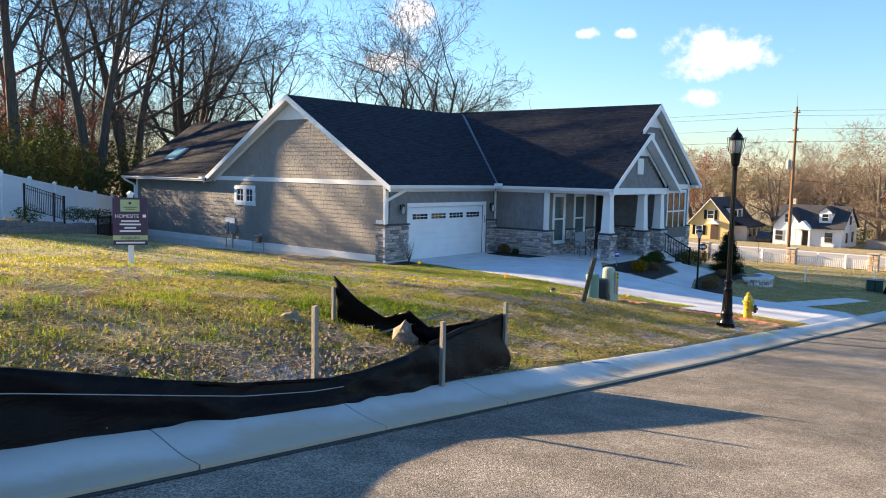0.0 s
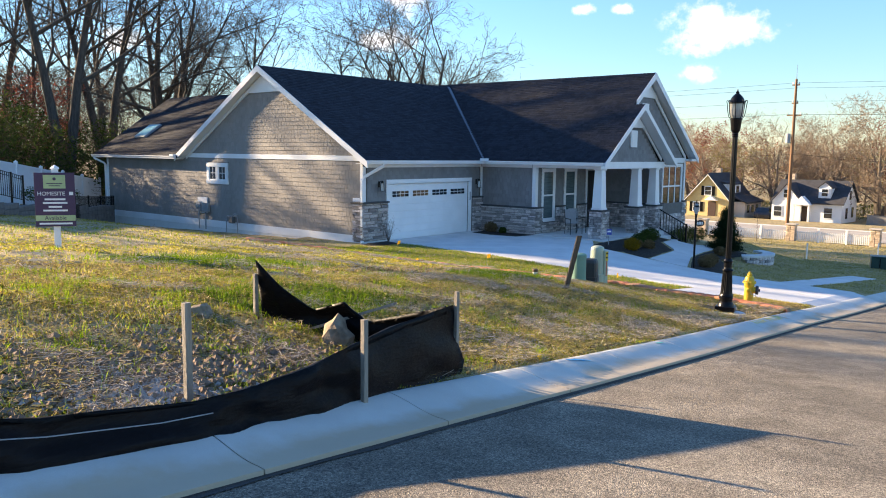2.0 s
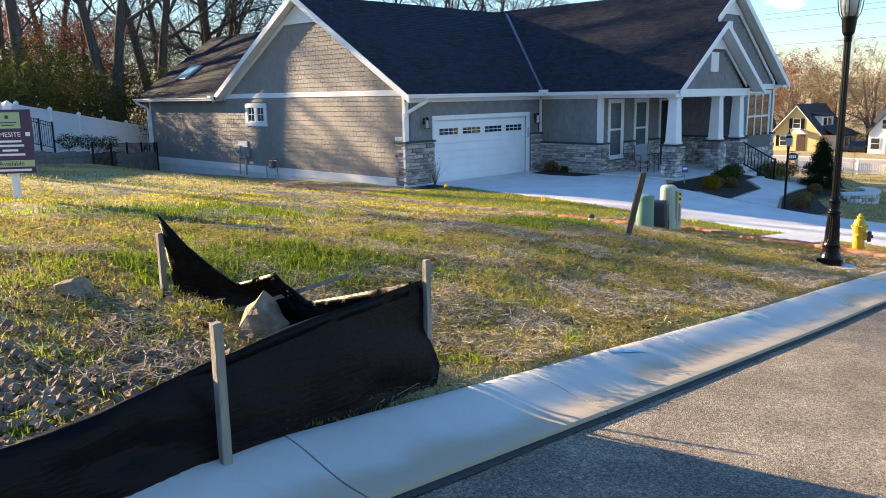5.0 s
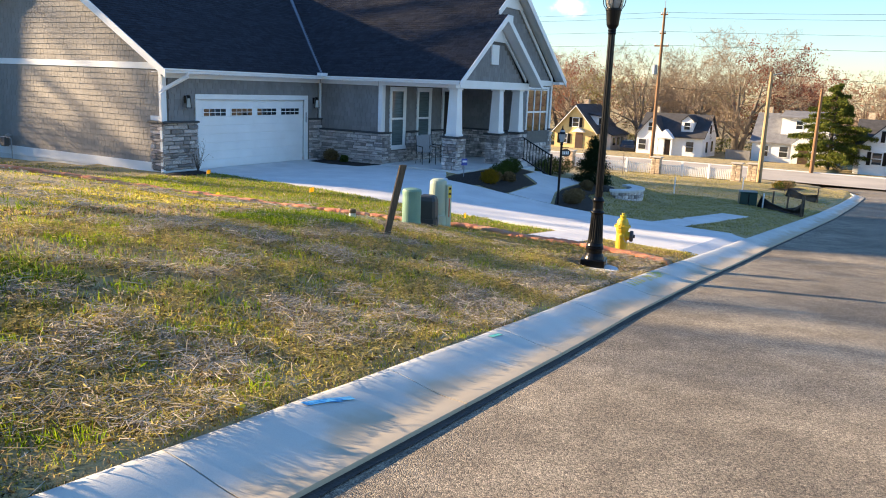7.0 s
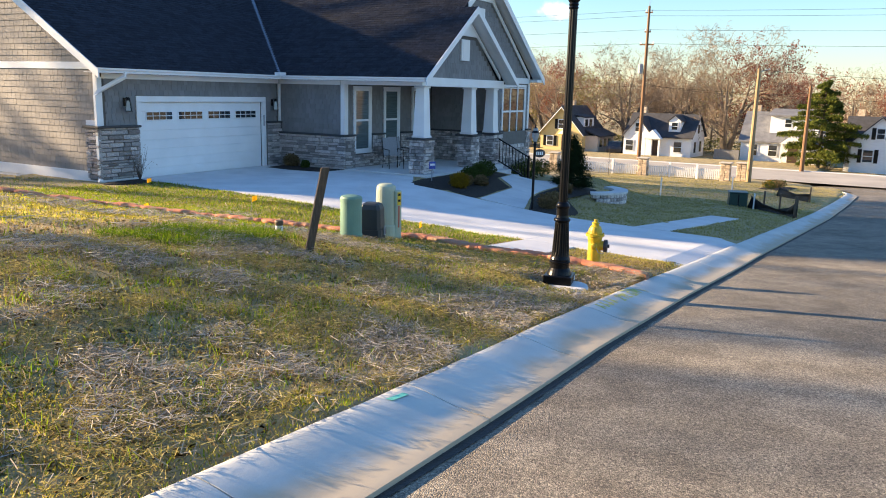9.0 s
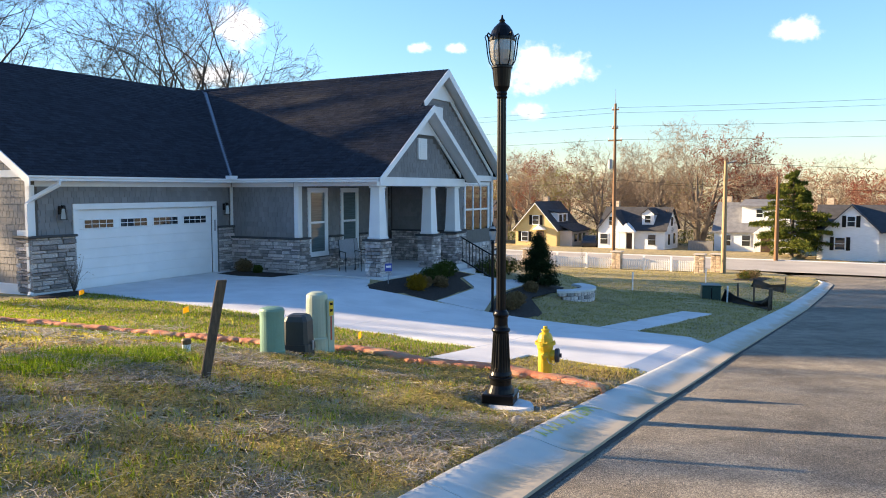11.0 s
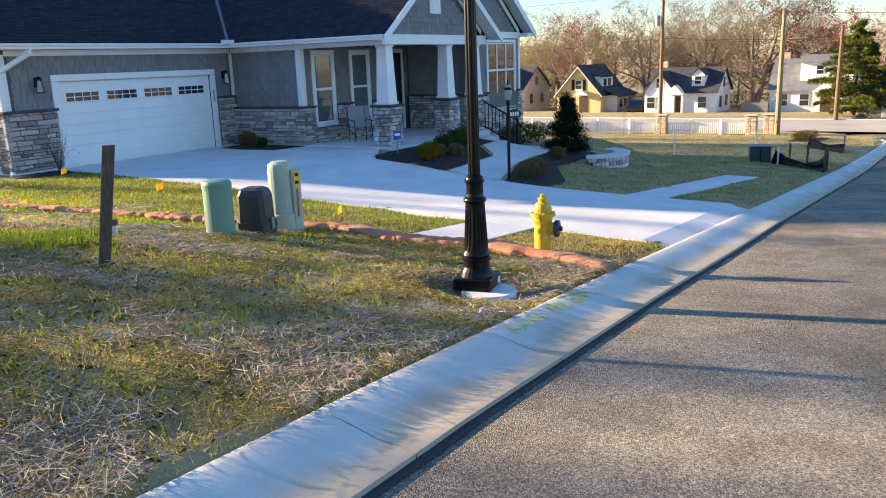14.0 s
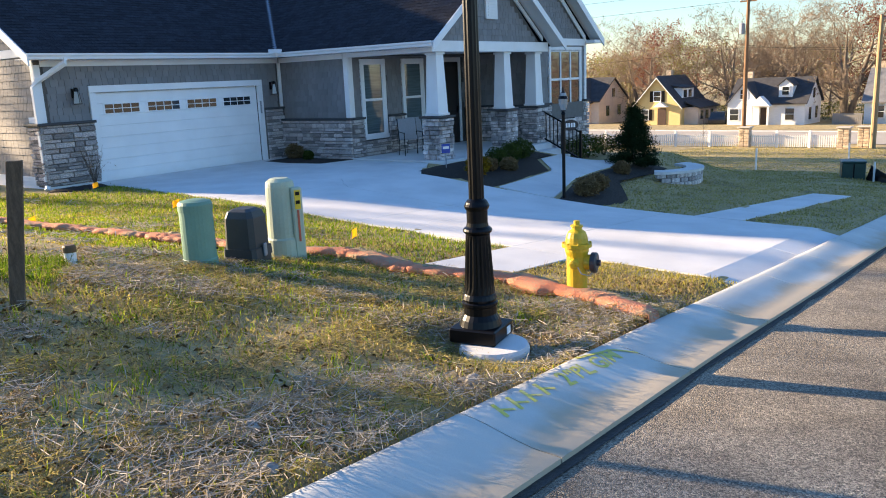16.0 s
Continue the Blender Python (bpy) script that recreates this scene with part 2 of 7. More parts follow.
def ground_z(x, y):
    kz = kerb_z(x)
    back = kerb_y(x) + kerb_w(x)
    if y < back:
        return kz - GUT - 0.03 * smooth(0, -4, y - back)
    z = kz + (0.08 + 0.3 * smooth(-3.5, -8, x)) * smooth(0, 4.5, y - back)
    dx, dy = max(-1.2 - x, 0, x - 15), max(-5.3 - y, 0, y - 19)
    if x < 20:
        d = math.hypot(dx * (1.4 if x < 0 else 2.2), dy)
        pad = 0.0 - (0.025 * max(0, y) if y > 3 else 0) - 0.62 * smooth(9.7, 11.6, x) * smooth(-8.4, -6.6, y)
        z += (pad - z) * (1 - smooth(0, 6.5, d))
    # the higher terrace at the back
    back_rise = (y - 14.5 - 0.9 * (x + 6)) / 1.3
    if x < 4:
        z += 0.9 * smooth(0, 3, back_rise) + 1.5 * smooth(2, 30, back_rise)
    elif y > 25:
        z += 1.5 * smooth(25, 50, y) * (1 - smooth(20, 45, x))
    return z


def grid_sheet(name, xs, ys, height, material, label, category, parent=None, kind="structure"):
    verts = [(x, y, height(x, y)) for y in ys for x in xs]
    n = len(xs)
    faces = [(j * n + i, j * n + i + 1, (j + 1) * n + i + 1, (j + 1) * n + i) for j in range(len(ys) - 1) for i in range(n - 1)]
    o = quick(name, verts, faces, material, parent, kind, label, category)
    for p in o.data.polygons:
        p.use_smooth = True
    return o


def spaced(*runs):
    out = []
    for a, b, step in runs:
        k = max(1, round((b - a) / step))
        out += [a + (b - a) * i / k for i in range(k)]
    return out + [runs[-1][1]]


GX = spaced((-600, -80, 40), (-80, -30, 5), (-30, 14, 0.4), (14, 50, 1.5), (50, 110, 5), (110, 700, 50))
GY = spaced((-600, -80, 40), (-80, -30, 6), (-30, -17.5, 1.2), (-17.5, 0, 0.25), (0, 24, 0.6), (24, 80, 4), (80, 700, 50))


def lawn_z(x, y):
    back = kerb_y(x) + kerb_w(x)
    z = ground_z(x, y)
    if y < back - 0.02:
        return z - 0.12
    if x > 49:
        return z - 0.02
    z += 0.035 * noise.noise((x * 1.1, y * 1.1, 0)) + 0.015 * noise.noise((x * 4, y * 4, 3))
    z -= 0.13 * (1 - smooth(0.3, 0.75, math.hypot(x + 5.28, y + 14.78)))
    # sunk under the slabs
    if drive_in(x, y, 0.25):
        z -= 0.16
    return z


def drive_left(y):
    return -0.15 - 0.085 * max(0, -y)


def drive_right(y):
    return float(np.interp(-y, [0, 5.9, 6.1, 8.5, 9.9, 11.0, 12.4, 15.8], [5.7, 5.7, 4.15, 4.2, 4.35, 4.4, 4.25, 4.1]))


def walk_lo(x):
    return float(np.interp(x, [4.2, 7.0, 8.0, 9.8, 11.3], [-9.95, -8.95, -8.75, -8.55, -8.5]))


def walk_hi(x):
    return float(np.interp(x, [4.2, 7.6, 8.7, 11.3], [-8.55, -8.1, -7.1, -7.0]))


def stub_top(x):
    """Far edge of the short pavement that leaves the drive on its lower side."""
    return -12.87 - 0.09 * (x - 3.4)


def drive_in(x, y, m=0.0):
    inside = -15.8 < y < 0.2 and drive_left(y) + m < x < drive_right(y) - m
    walk_stub = (-13.4 + m < y < -12.4 - m and -3.1 + m < x < 2) or (stub_top(x) - .85 + m < y < stub_top(x) - m and 2 < x < 11 - m)
    front_walk = walk_lo(x) + m < y < walk_hi(x) - m and 4.2 < x < 11.3 - m
    return inside or walk_stub or front_walk


lawn = grid_sheet("ground", GX, GY, lawn_z, SOIL, "sloping new lawn of thin grass, straw and bare soil", "ground")

# street: asphalt sheet with a slight crown, kerb of sloped concrete
road_xs = spaced((-80, -30, 5), (-30, 14, 0.5), (14, 50, 1.5))


def road_z(x, y):
    g = kerb_z(x) - GUT
    d = kerb_y(x) - y
    return g - 0.035 + 0.1 * math.sin(math.pi * min(1, max(0, d / 8.5)))


verts, faces = [], []
rows = [0, 0.15, 0.4, 1, 2, 3, 4, 5, 6, 7, 8, 8.5]
for x in road_xs:
    for d in rows:
        verts.append((x, kerb_y(x) - d, road_z(x, kerb_y(x) - d)))
n = len(rows)
for i in range(len(road_xs) - 1):
    for j in range(n - 1):
        faces.append((i * n + j, i * n + j + 1, (i + 1) * n + j + 1, (i + 1) * n + j))
road = quick("road", verts, faces, ASPHALT, None, "structure", "grey asphalt street running downhill", "road")
for p in road.data.polygons:
    p.use_smooth = True

# shade of the kerb's lip, painted as a dark strip along the asphalt
LIP_SHADE = mat("tar_joint", (0.035, 0.034, 0.034), 0.8, var=.3, bump=.6, bump_scale=40)
vs_, fs_ = [], []
for i_, x in enumerate(road_xs):
    w_ = 0.07 + 0.04 * noise.noise((x * 1.7, 3, 0))
    y0_ = kerb_y(x) + 0.001
    vs_ += [(x, y0_, road_z(x, y0_) + .004), (x, y0_ - max(.03, w_), road_z(x, y0_ - .1) + .006)]
    if i_:
        k_ = 2 * i_
        fs_.append((k_ - 2, k_ - 1, k_ + 1, k_))
quick("tar_joint", vs_, fs_, LIP_SHADE, None, "structure", "dark strip painted as shade under the kerb lip", "joint")

# ---------------------------------------------------------------- the house
house = thing("house", 0, 0, 0, "single-storey grey shingle house with dark roof and stone base", "house")
XL, YB = -1.2, 18.3                      # left wall, rear end
RIDGE_Y, GR_Z = 5.5, 6.62                # garage wing ridge
MX, MZ = 10.5, 6.75                      # main ridge
EAVE = 3.0
T = 0.15


def wall_box(name, x0, x1, y0, y1, z0, z1, m=BACKING, label=""):
    return part(name, B(x0, x1, y0, y1, z0, z1), m, house, label)


wall_box("wall", XL, XL + T, 0.0, YB, -0.6, EAVE)
part("wall", prism([(-0.25, EAVE), (11.25, EAVE), (RIDGE_Y, GR_Z - 0.2)], "x", XL, XL + T), BACKING, house, "gable wall")
wall_box("wall", XL + T, 0.12, 0.0, T, -0.4, EAVE)
wall_box("wall", 5.04, 5.9, 0.0, T, -0.4, EAVE)
wall_box("wall", 0.12, 5.04, 0.0, T, 2.13, EAVE)
wall_box("wall", 5.9, 5.9 + T, -2.75, 0.0, -0.5, EAVE)
wall_box("wall", 5.9 + T, 11.4, -2.75, -2.75 + T, -0.5, EAVE)
wall_box("wall", 11.4, 11.4 + T, -5.1, -2.75, -0.6, EAVE)
wall_box("wall", 11.4, 15.0, -5.25, -5.1, -0.9, EAVE)
part("wall", prism([(5.9, EAVE), (15.0, EAVE), (MX, MZ - 0.25)], "y", -5.25, -5.1), BACKING, house, "gable wall")
wall_box("wall", 14.85, 15.0, -5.1, YB, -0.9, EAVE)
wall_box("wall", XL + T, 14.85, YB - T, YB, -0.6, EAVE)


def roof_slab(name, corners, thick=0.12, m=ROOFING):
    """A roof plane through 3 or 4 corners of its top, with thickness below."""
    bm = bmesh.new()
    top = [bm.verts.new(c) for c in corners]
    low = [bm.verts.new((c[0], c[1], c[2] - thick)) for c in corners]
    bm.faces.new(top), bm.faces.new(low[::-1])
    k = len(corners)
    for i in range(k):
        bm.faces.new((top[i], low[i], low[(i + 1) % k], top[(i + 1) % k]))
    return part(name, bm, m, house)


GX0, GY0, GY1 = -1.58, -0.5, 11.45
MX0, MX1, MY0 = 5.42, 15.5, -5.65
gs = (GR_Z - EAVE) / (RIDGE_Y - GY0)
ms = (MZ - EAVE - 0.05) / (MX - MX0)
ZE = EAVE + 0.02
VALLEY_B, VALLEY_T = (MX0, GY0, ZE), (MX - 0.15, RIDGE_Y, GR_Z)
roof_slab("roof", [(GX0, GY0, ZE), VALLEY_B, VALLEY_T, (GX0, RIDGE_Y, GR_Z)])
roof_slab("roof", [(GX0, RIDGE_Y, GR_Z), (MX, RIDGE_Y, GR_Z), (MX, GY1, ZE), (GX0, GY1, ZE)])
PX, PZ, PY = 8.55, 5.32, -6.15           # portico peak
roof_slab("roof", [VALLEY_B, (MX0, PY, ZE), (PX, PY, PZ), (PX, MY0, PZ), (MX, MY0, MZ), (MX, RIDGE_Y, MZ), VALLEY_T])
roof_slab("roof", [(MX, MY0, MZ), (MX1, MY0, 3.25), (MX1, 14, 3.25), (MX, 14, MZ)])
roof_slab("roof", [(MX, RIDGE_Y, MZ), (MX, 14, MZ), (MX0, 14, ZE), (MX0, RIDGE_Y, ZE)])
RX, RZ = 2.7, 6.05
roof_slab("roof", [(-1.62, 11.3, ZE + .02), (-1.62, 18.9, ZE + .02), (RX, 18.9, RZ), (RX, 8.0, RZ)])
roof_slab("roof", [(RX, 8.0, RZ), (RX, 18.9, RZ), (7.0, 18.9, ZE), (7.0, 8.0, ZE)])
# portico gable roof
roof_slab("roof", [(PX, PY, PZ), (PX, -2.75, PZ), (11.85, -2.75, 3.02), (11.85, PY, 3.02)], 0.1)

# ---------------------------------------------------------------- house cladding


def courses(name, origin, u, n, height, span, mat_, expose=0.16, widths=(0.13, 0.24), thick=0.021, holes=(), parent=None, up=Vector((0, 0, 1)), label="", lap=0.006):
    """Rows of separate shingles on a plane: origin, direction u along, outward n; span(v) gives the run of u at height v."""
    rng = random.Random(name + str(origin))
    origin, u, n = Vector(origin), Vector(u), Vector(n)
    verts, faces = [], []
    v = 0.0
    while v < height - 0.02:
        v1 = min(v + expose, height)
        a, b = span((v + v1) / 2)
        w = a - rng.random() * widths[1]
        while w < b:
            w1 = w + rng.uniform(*widths)
            c0, c1 = max(w, a), min(w1 - 0.008, b)
            mid = (c0 + c1) / 2
            if c1 - c0 > 0.02 and not any(h[0] < mid < h[1] and h[2] < (v + v1) / 2 < h[3] for h in holes):
                drop = rng.uniform(0, lap)
                t0 = thick * rng.uniform(0.92, 1.08)
                k = len(verts)
                for uu, vv, tt in ((c0, v - drop, 0), (c1, v - drop, 0), (c0, v - drop, t0), (c1, v - drop, t0), (c0, v1, 0.003), (c1, v1, 0.003)):
                    verts.append(origin + u * uu + up * vv + n * tt)
                faces += [(k, k + 1, k + 3, k + 2), (k + 2, k + 3, k + 5, k + 4), (k, k + 2, k + 4), (k + 1, k + 5, k + 3)]
            w = w1
        v = v1
    return quick(name, verts, faces, mat_, parent or house, "stuff", label or "overlapping siding shingles", "")


# left wall and its gable
courses("siding", (XL, 0, 0.26), (0, 1, 0), (-1, 0, 0), 2.72, lambda v: (0.05, YB - 0.05), SIDING, 0.17, holes=[(8.1, 9.6, 1.62, 2.48)])
gsl = (GR_Z - 0.35 - 3.15) / 5.75
courses("siding", (XL, 0, 3.17), (0, 1, 0), (-1, 0, 0), 2.45, lambda v: (v / gsl - 0.1, 11.1 - v / gsl), SIDING)
# garage front, return wall, porch walls, front wall
courses("siding", (0, 0, 1.5), (1, 0, 0), (0, -1, 0), 1.3, lambda v: (-1.0, 5.75), SIDING_F, holes=[(0, 5.16, 0, 0.77)])
courses("siding", (5.9, 0, 1.15), (0, -1, 0), (-1, 0, 0), 1.6, lambda v: (0.1, 2.6), SIDING_F)
courses("siding", (0, -2.75, 1.15), (1, 0, 0), (0, -1, 0), 1.65, lambda v: (6.08, 11.35), SIDING_F, holes=[(6.4, 7.4, 0, 1.6), (8.1, 9.1, 0, 1.6), (10.0, 11.2, 0, 1.6)])
courses("siding", (11.4, 0, 1.2), (0, -1, 0), (-1, 0, 0), 1.6, lambda v: (2.8, 5.2), SIDING_F)
courses("siding", (0, -5.25, 1.2), (1, 0, 0), (0, -1, 0), 1.75, lambda v: (11.55, 14.9), SIDING_F, holes=[(12.4, 14.6, 0, 1.7)])
courses("siding", (0, -5.25, 3.2), (1, 0, 0), (0, -1, 0), 2.6, lambda v: (6.2 + v / 0.72, 14.7 - v / 0.72), SIDING_F)


def board(name, x0, x1, y0, y1, z0, z1, label="", m=WHITE, par=None):
    return part(name, B(x0, x1, y0, y1, z0, z1, 0.006), m, par or house, label)


# white boards of the left wall
board("trim", XL - 0.035, XL, -0.035, 11.35, 2.97, 3.16, "white band board")
board("trim", XL - 0.035, XL, 0.02, YB, -0.02, 0.27, "white skirt board")
board("foundation", XL - 0.015, XL, 0.0, YB, -0.7, -0.024, "grey concrete foundation", CONCRETE)
board("trim", XL - 0.035, XL, YB - 0.12, YB + 0.03, 0.272, 2.96)
board("trim", XL - 0.03, XL + 0.12, -0.03, -0.002, 1.5, 2.78)
board("trim", XL - 0.03, XL - 0.002, 0.0, 0.13, 1.66, 2.96)
board("trim", XL - 0.04, XL, 0.13, 0.5, 1.5, 1.64)
# soffits, friezes and gutters
board("soffit", XL - 0.38, 5.42, -0.5, -0.002, 2.885, 2.9)
board("trim", XL + 0.13, 5.86, -0.03, -0.016, 2.74, 2.88, "white frieze board")
board("soffit", 5.44, 5.9, -5.7, -0.5, 2.885, 2.9)
board("trim", 5.868, 5.886, -2.6, -0.04, 2.74, 2.88, "white frieze board")
board("trim", 5.8, 5.885, -0.09, -0.016, 1.5, 2.74)
board("trim", 5.862, 5.9, -2.78, -2.62, 1.15, 2.88, "white corner board")
board("trim", 5.9, 6.06, -2.79, -2.752, 1.15, 2.88, "white corner board")
board("soffit", -1.58, XL, 11.45, 18.9, 2.885, 2.9)


def gutter(p0, p1, out):
    """A box gutter of a K profile between two ends, out: the side it hangs on."""
    p0, p1, out = Vector(p0), Vector(p1), Vector(out)
    prof = [(0, 0), (0.07, 0), (0.08, 0.05), (0.115, 0.09), (0.115, 0.125), (0.1, 0.125), (0.095, 0.1), (0.02, 0.1), (0, 0.125)]
    bm = bmesh.new()
    ends = [[bm.verts.new(p + out * a + Vector((0, 0, b))) for a, b in prof] for p in (p0, p1)]
    k = len(prof)
    for i in range(k):
        bm.faces.new((ends[0][i], ends[1][i], ends[1][(i + 1) % k], ends[0][(i + 1) % k]))
    bm.faces.new(ends[0]), bm.faces.new(ends[1][::-1])
    return part("gutter", bm, WHITE, house)


gutter((GX0 - 0.02, -0.5, 2.88), (5.42, -0.5, 2.88), (0, -1, 0))
gutter((5.42, -0.5, 2.88), (5.42, -6.1, 2.88), (-1, 0, 0))
gutter((-1.62, 11.4, 2.9), (-1.62, 18.95, 2.9), (-1, 0, 0))
board("splash_guard", 5.12, 5.44, -0.72, -0.5, 2.99, 3.1)
board("splash_guard", -1.76, -1.6, 11.42, 11.7, 3.0, 3.1)


def downspout(points, w=0.05):
    bm = bmesh.new()
    tube(bm, points, w * 1.3, 4)
    part("downspout", bm, WHITE, house)


downspout([(-0.75, -0.58, 2.9), (-0.78, -0.58, 2.8), (-1.22, -0.12, 2.42), (-1.3, -0.06, 2.3), (-1.3, -0.06, 0.12), (-1.36, -0.12, 0.02)])
downspout([(-1.68, 18.7, 2.9), (-1.68, 18.7, 2.84), (-1.3, 18.45, 2.6), (-1.28, 18.36, 2.5), (-1.28, 18.36, -0.35)])


def rake(name, axis, at0, at1, apex, ends, depth=0.2, thick=0.035):
    """Slanted boards of a gable: apex (u, z) and the two ends (u, z)."""
    for e in ends:
        bm = prism([(e[0], e[1]), (apex[0], apex[1]), (apex[0], apex[1] - depth * 1.1), (e[0], e[1] - depth)], axis, at0, at1)
        part(name, bm, WHITE, house, "white rake board")


rake("trim", "x", GX0 - 0.03, GX0 + 0.005, (RIDGE_Y, GR_Z + 0.02), [(GY0 - 0.12, ZE - 0.06), (GY1 + 0.1, ZE + 0.0)], 0.22)
# sloped soffits of the left gable and its white peak panel
for e in ((GY0, ZE), (GY1, ZE)):
    part("soffit", prism([(e[0], e[1] - 0.13), (RIDGE_Y, GR_Z - 0.13), (RIDGE_Y, GR_Z - 0.15), (e[0], e[1] - 0.15)], "x", GX0 + 0.01, XL - 0.0), WHITE, house)
part("trim", prism([(RIDGE_Y - 1.25, 5.62), (RIDGE_Y + 1.25, 5.62), (RIDGE_Y, 6.42)], "x", XL - 0.05, XL - 0.002), WHITE, house, "white peak panel")
rake("trim", "x", XL - 0.045, XL - 0.004, (RIDGE_Y, GR_Z - 0.2), [(GY0 + .25, ZE + 0.02), (GY1 - .25, ZE + 0.02)], 0.16)

# main front gable
rake("trim", "y", MY0 - 0.03, MY0 + 0.005, (MX, MZ + 0.02), [(PX + 0.25, PZ + .2), (MX1 + 0.1, 3.2)], 0.24)
for e in ((PX + .2, PZ + .14), (MX1, 3.25)):
    part("soffit", prism([(e[0], e[1] - 0.13), (MX, MZ - 0.13), (MX, MZ - 0.15), (e[0], e[1] - 0.15)], "y", MY0 + 0.01, -5.25), WHITE, house)
part("trim", prism([(9.4, 5.75), (11.6, 5.75), (MX, 6.5)], "y", -5.31, -5.254), WHITE, house, "white peak panel")
rake("trim", "y", -5.3, -5.256, (MX, MZ - 0.22), [(PX + .5, PZ + .15), (14.95, 3.3)], 0.18)
board("trim", 11.5, 15.03, -5.29, -5.252, 2.98, 3.2, "white band board")
board("trim", 10.15, 10.75, -5.3, -5.262, 4.6, 5.5, "white gable vent")
board("trim", 14.88, 15.03, -5.285, -5.252, 1.2, 2.978, "white corner board")
board("soffit", 14.9, 15.5, -5.65, -4.9, 3.05, 3.16)

# portico
rake("trim", "y", PY - 0.03, PY + 0.005, (PX, PZ + 0.02), [(5.34, 2.98), (11.95, 2.98)], 0.2)
for e in (5.45, 11.85):
    part("soffit", prism([(e, 3.02 - 0.11), (PX, PZ - 0.11), (PX, PZ - 0.13), (e, 3.02 - 0.13)], "y", PY + 0.01, -5.7), WHITE, house)
part("wall", prism([(6.0, 3.02), (11.15, 3.02), (PX, PZ - 0.2)], "y", -5.68, -5.55), BACKING, house, "portico gable wall")
courses("siding", (0, -5.68, 3.04), (1, 0, 0), (0, -1, 0), 1.3, lambda v: (6.2 + v / 0.72, 11.0 - v / 0.72), SIDING_F)
part("trim", prism([(7.7, 4.42), (9.4, 4.42), (PX, 5.06)], "y", -5.74, -5.684), WHITE, house, "white peak panel")
rake("trim", "y", -5.73, -5.684, (PX, PZ - 0.18), [(5.85, 3.2), (11.3, 3.2)], 0.13)
part("beam", B(5.82, 11.6, -5.74, -5.4, 2.76, 3.035, 0.01), WHITE, house, "white portico beam")
part("beam", B(5.82, 6.12, -5.4, -2.8, 2.76, 2.88, 0.01), WHITE, house)
board("soffit", 6.12, 11.4, -5.4, -2.752, 2.84, 2.87, "white porch ceiling")
vent = part("vent", B(8.27, 8.83, -5.75, -5.685, 3.62, 4.3, 0.01), WHITE, house, "white louvred gable vent")
for i in range(7):
    part("slat", B(8.35, 8.75, -5.765, -5.75, 3.7 + i * 0.075, 3.74 + i * 0.075), WHITE, vent)

# roof courses as separate tabs


def roof_field(origin, u, upslope, length, span):
    up = Vector(upslope).normalized()
    n = Vector(u).cross(up)
    if n.z < 0:
        n = -n
    courses("shingles", Vector(origin) + n * 0.004, u, n, length, span, ROOFING, 0.143, (0.12, 0.34), 0.012, (), house, up, "dark asphalt roof shingles", 0.004)


gl = math.hypot(RIDGE_Y - GY0, GR_Z - ZE)
gv = lambda v: v / gl
roof_field((GX0, GY0, ZE), (1, 0, 0), (0, RIDGE_Y - GY0, GR_Z - ZE), gl, lambda v: (0, MX0 - GX0 + gv(v) * (VALLEY_T[0] - MX0)))
ml = math.hypot(MX - MX0, MZ - ZE)
pv_ = math.hypot(PX - MX0, PZ - ZE)
roof_field((MX0, PY, ZE), (0, 1, 0), (MX - MX0, 0, MZ - ZE), ml, lambda v: (0 if v < pv_ else MY0 - PY, GY0 - PY + v / ml * (RIDGE_Y - GY0)))
rl = math.hypot(RX + 1.62, RZ - ZE - .02)
roof_field((-1.62, 11.3, ZE + .02), (0, 1, 0), (RX + 1.62, 0, RZ - ZE - .02), rl, lambda v: (0.1 - 3.3 * v / rl, 7.6))
# ridge caps and valley metal
for a, b in (((GX0, RIDGE_Y, GR_Z), (MX - .2, RIDGE_Y, GR_Z)), ((MX, MY0, MZ), (MX, RIDGE_Y + 4, MZ)), ((RX, 8.5, RZ), (RX, 18.9, RZ)), ((PX, PY, PZ), (PX, -3.4, PZ))):
    a, b = Vector(a), Vector(b)
    k = int((b - a).length / 0.16)
    d = (b - a).normalized()
    s = Vector((-d.y, d.x, 0)) * 0.15
    vs, fs = [], []
    for i in range(k):
        p, q = a + d * i * 0.16, a + d * (i * 0.16 + 0.2)
        j = len(vs)
        vs += [p - s + Vector((0, 0, -0.085)), p + Vector((0, 0, 0.03)), p + s + Vector((0, 0, -0.085)), q - s + Vector((0, 0, -0.1)), q + Vector((0, 0, 0.012)), q + s + Vector((0, 0, -0.1))]
        fs += [(j, j + 1, j + 4, j + 3), (j + 1, j + 2, j + 5, j + 4), (j, j + 2, j + 1)]
    quick("ridge_cap", vs, fs, ROOFING, house, "stuff", "dark ridge cap shingles")
va, vb = Vector(VALLEY_B), Vector(VALLEY_T)
vd = (vb - va).normalized()
side = vd.cross(Vector((0, 0, 1))).normalized()
bm = bmesh.new()
lift = Vector((0, 0, 0.035))
pts = [va + lift - side * 0.1 + Vector((0, 0, .01)), va + lift * .6, va + lift + side * 0.1 + Vector((0, 0, .01)), vb + lift + side * 0.1 + Vector((0, 0, .01)), vb + lift * .6, vb + lift - side * 0.1 + Vector((0, 0, .01))]
pv = [bm.verts.new(p) for p in pts]
bm.faces.new((pv[0], pv[1], pv[4], pv[5])), bm.faces.new((pv[1], pv[2], pv[3], pv[4]))
part("valley_flashing", bm, FLASH, house, "grey metal valley flashing")


# ---------------------------------------------------------------- windows and doors


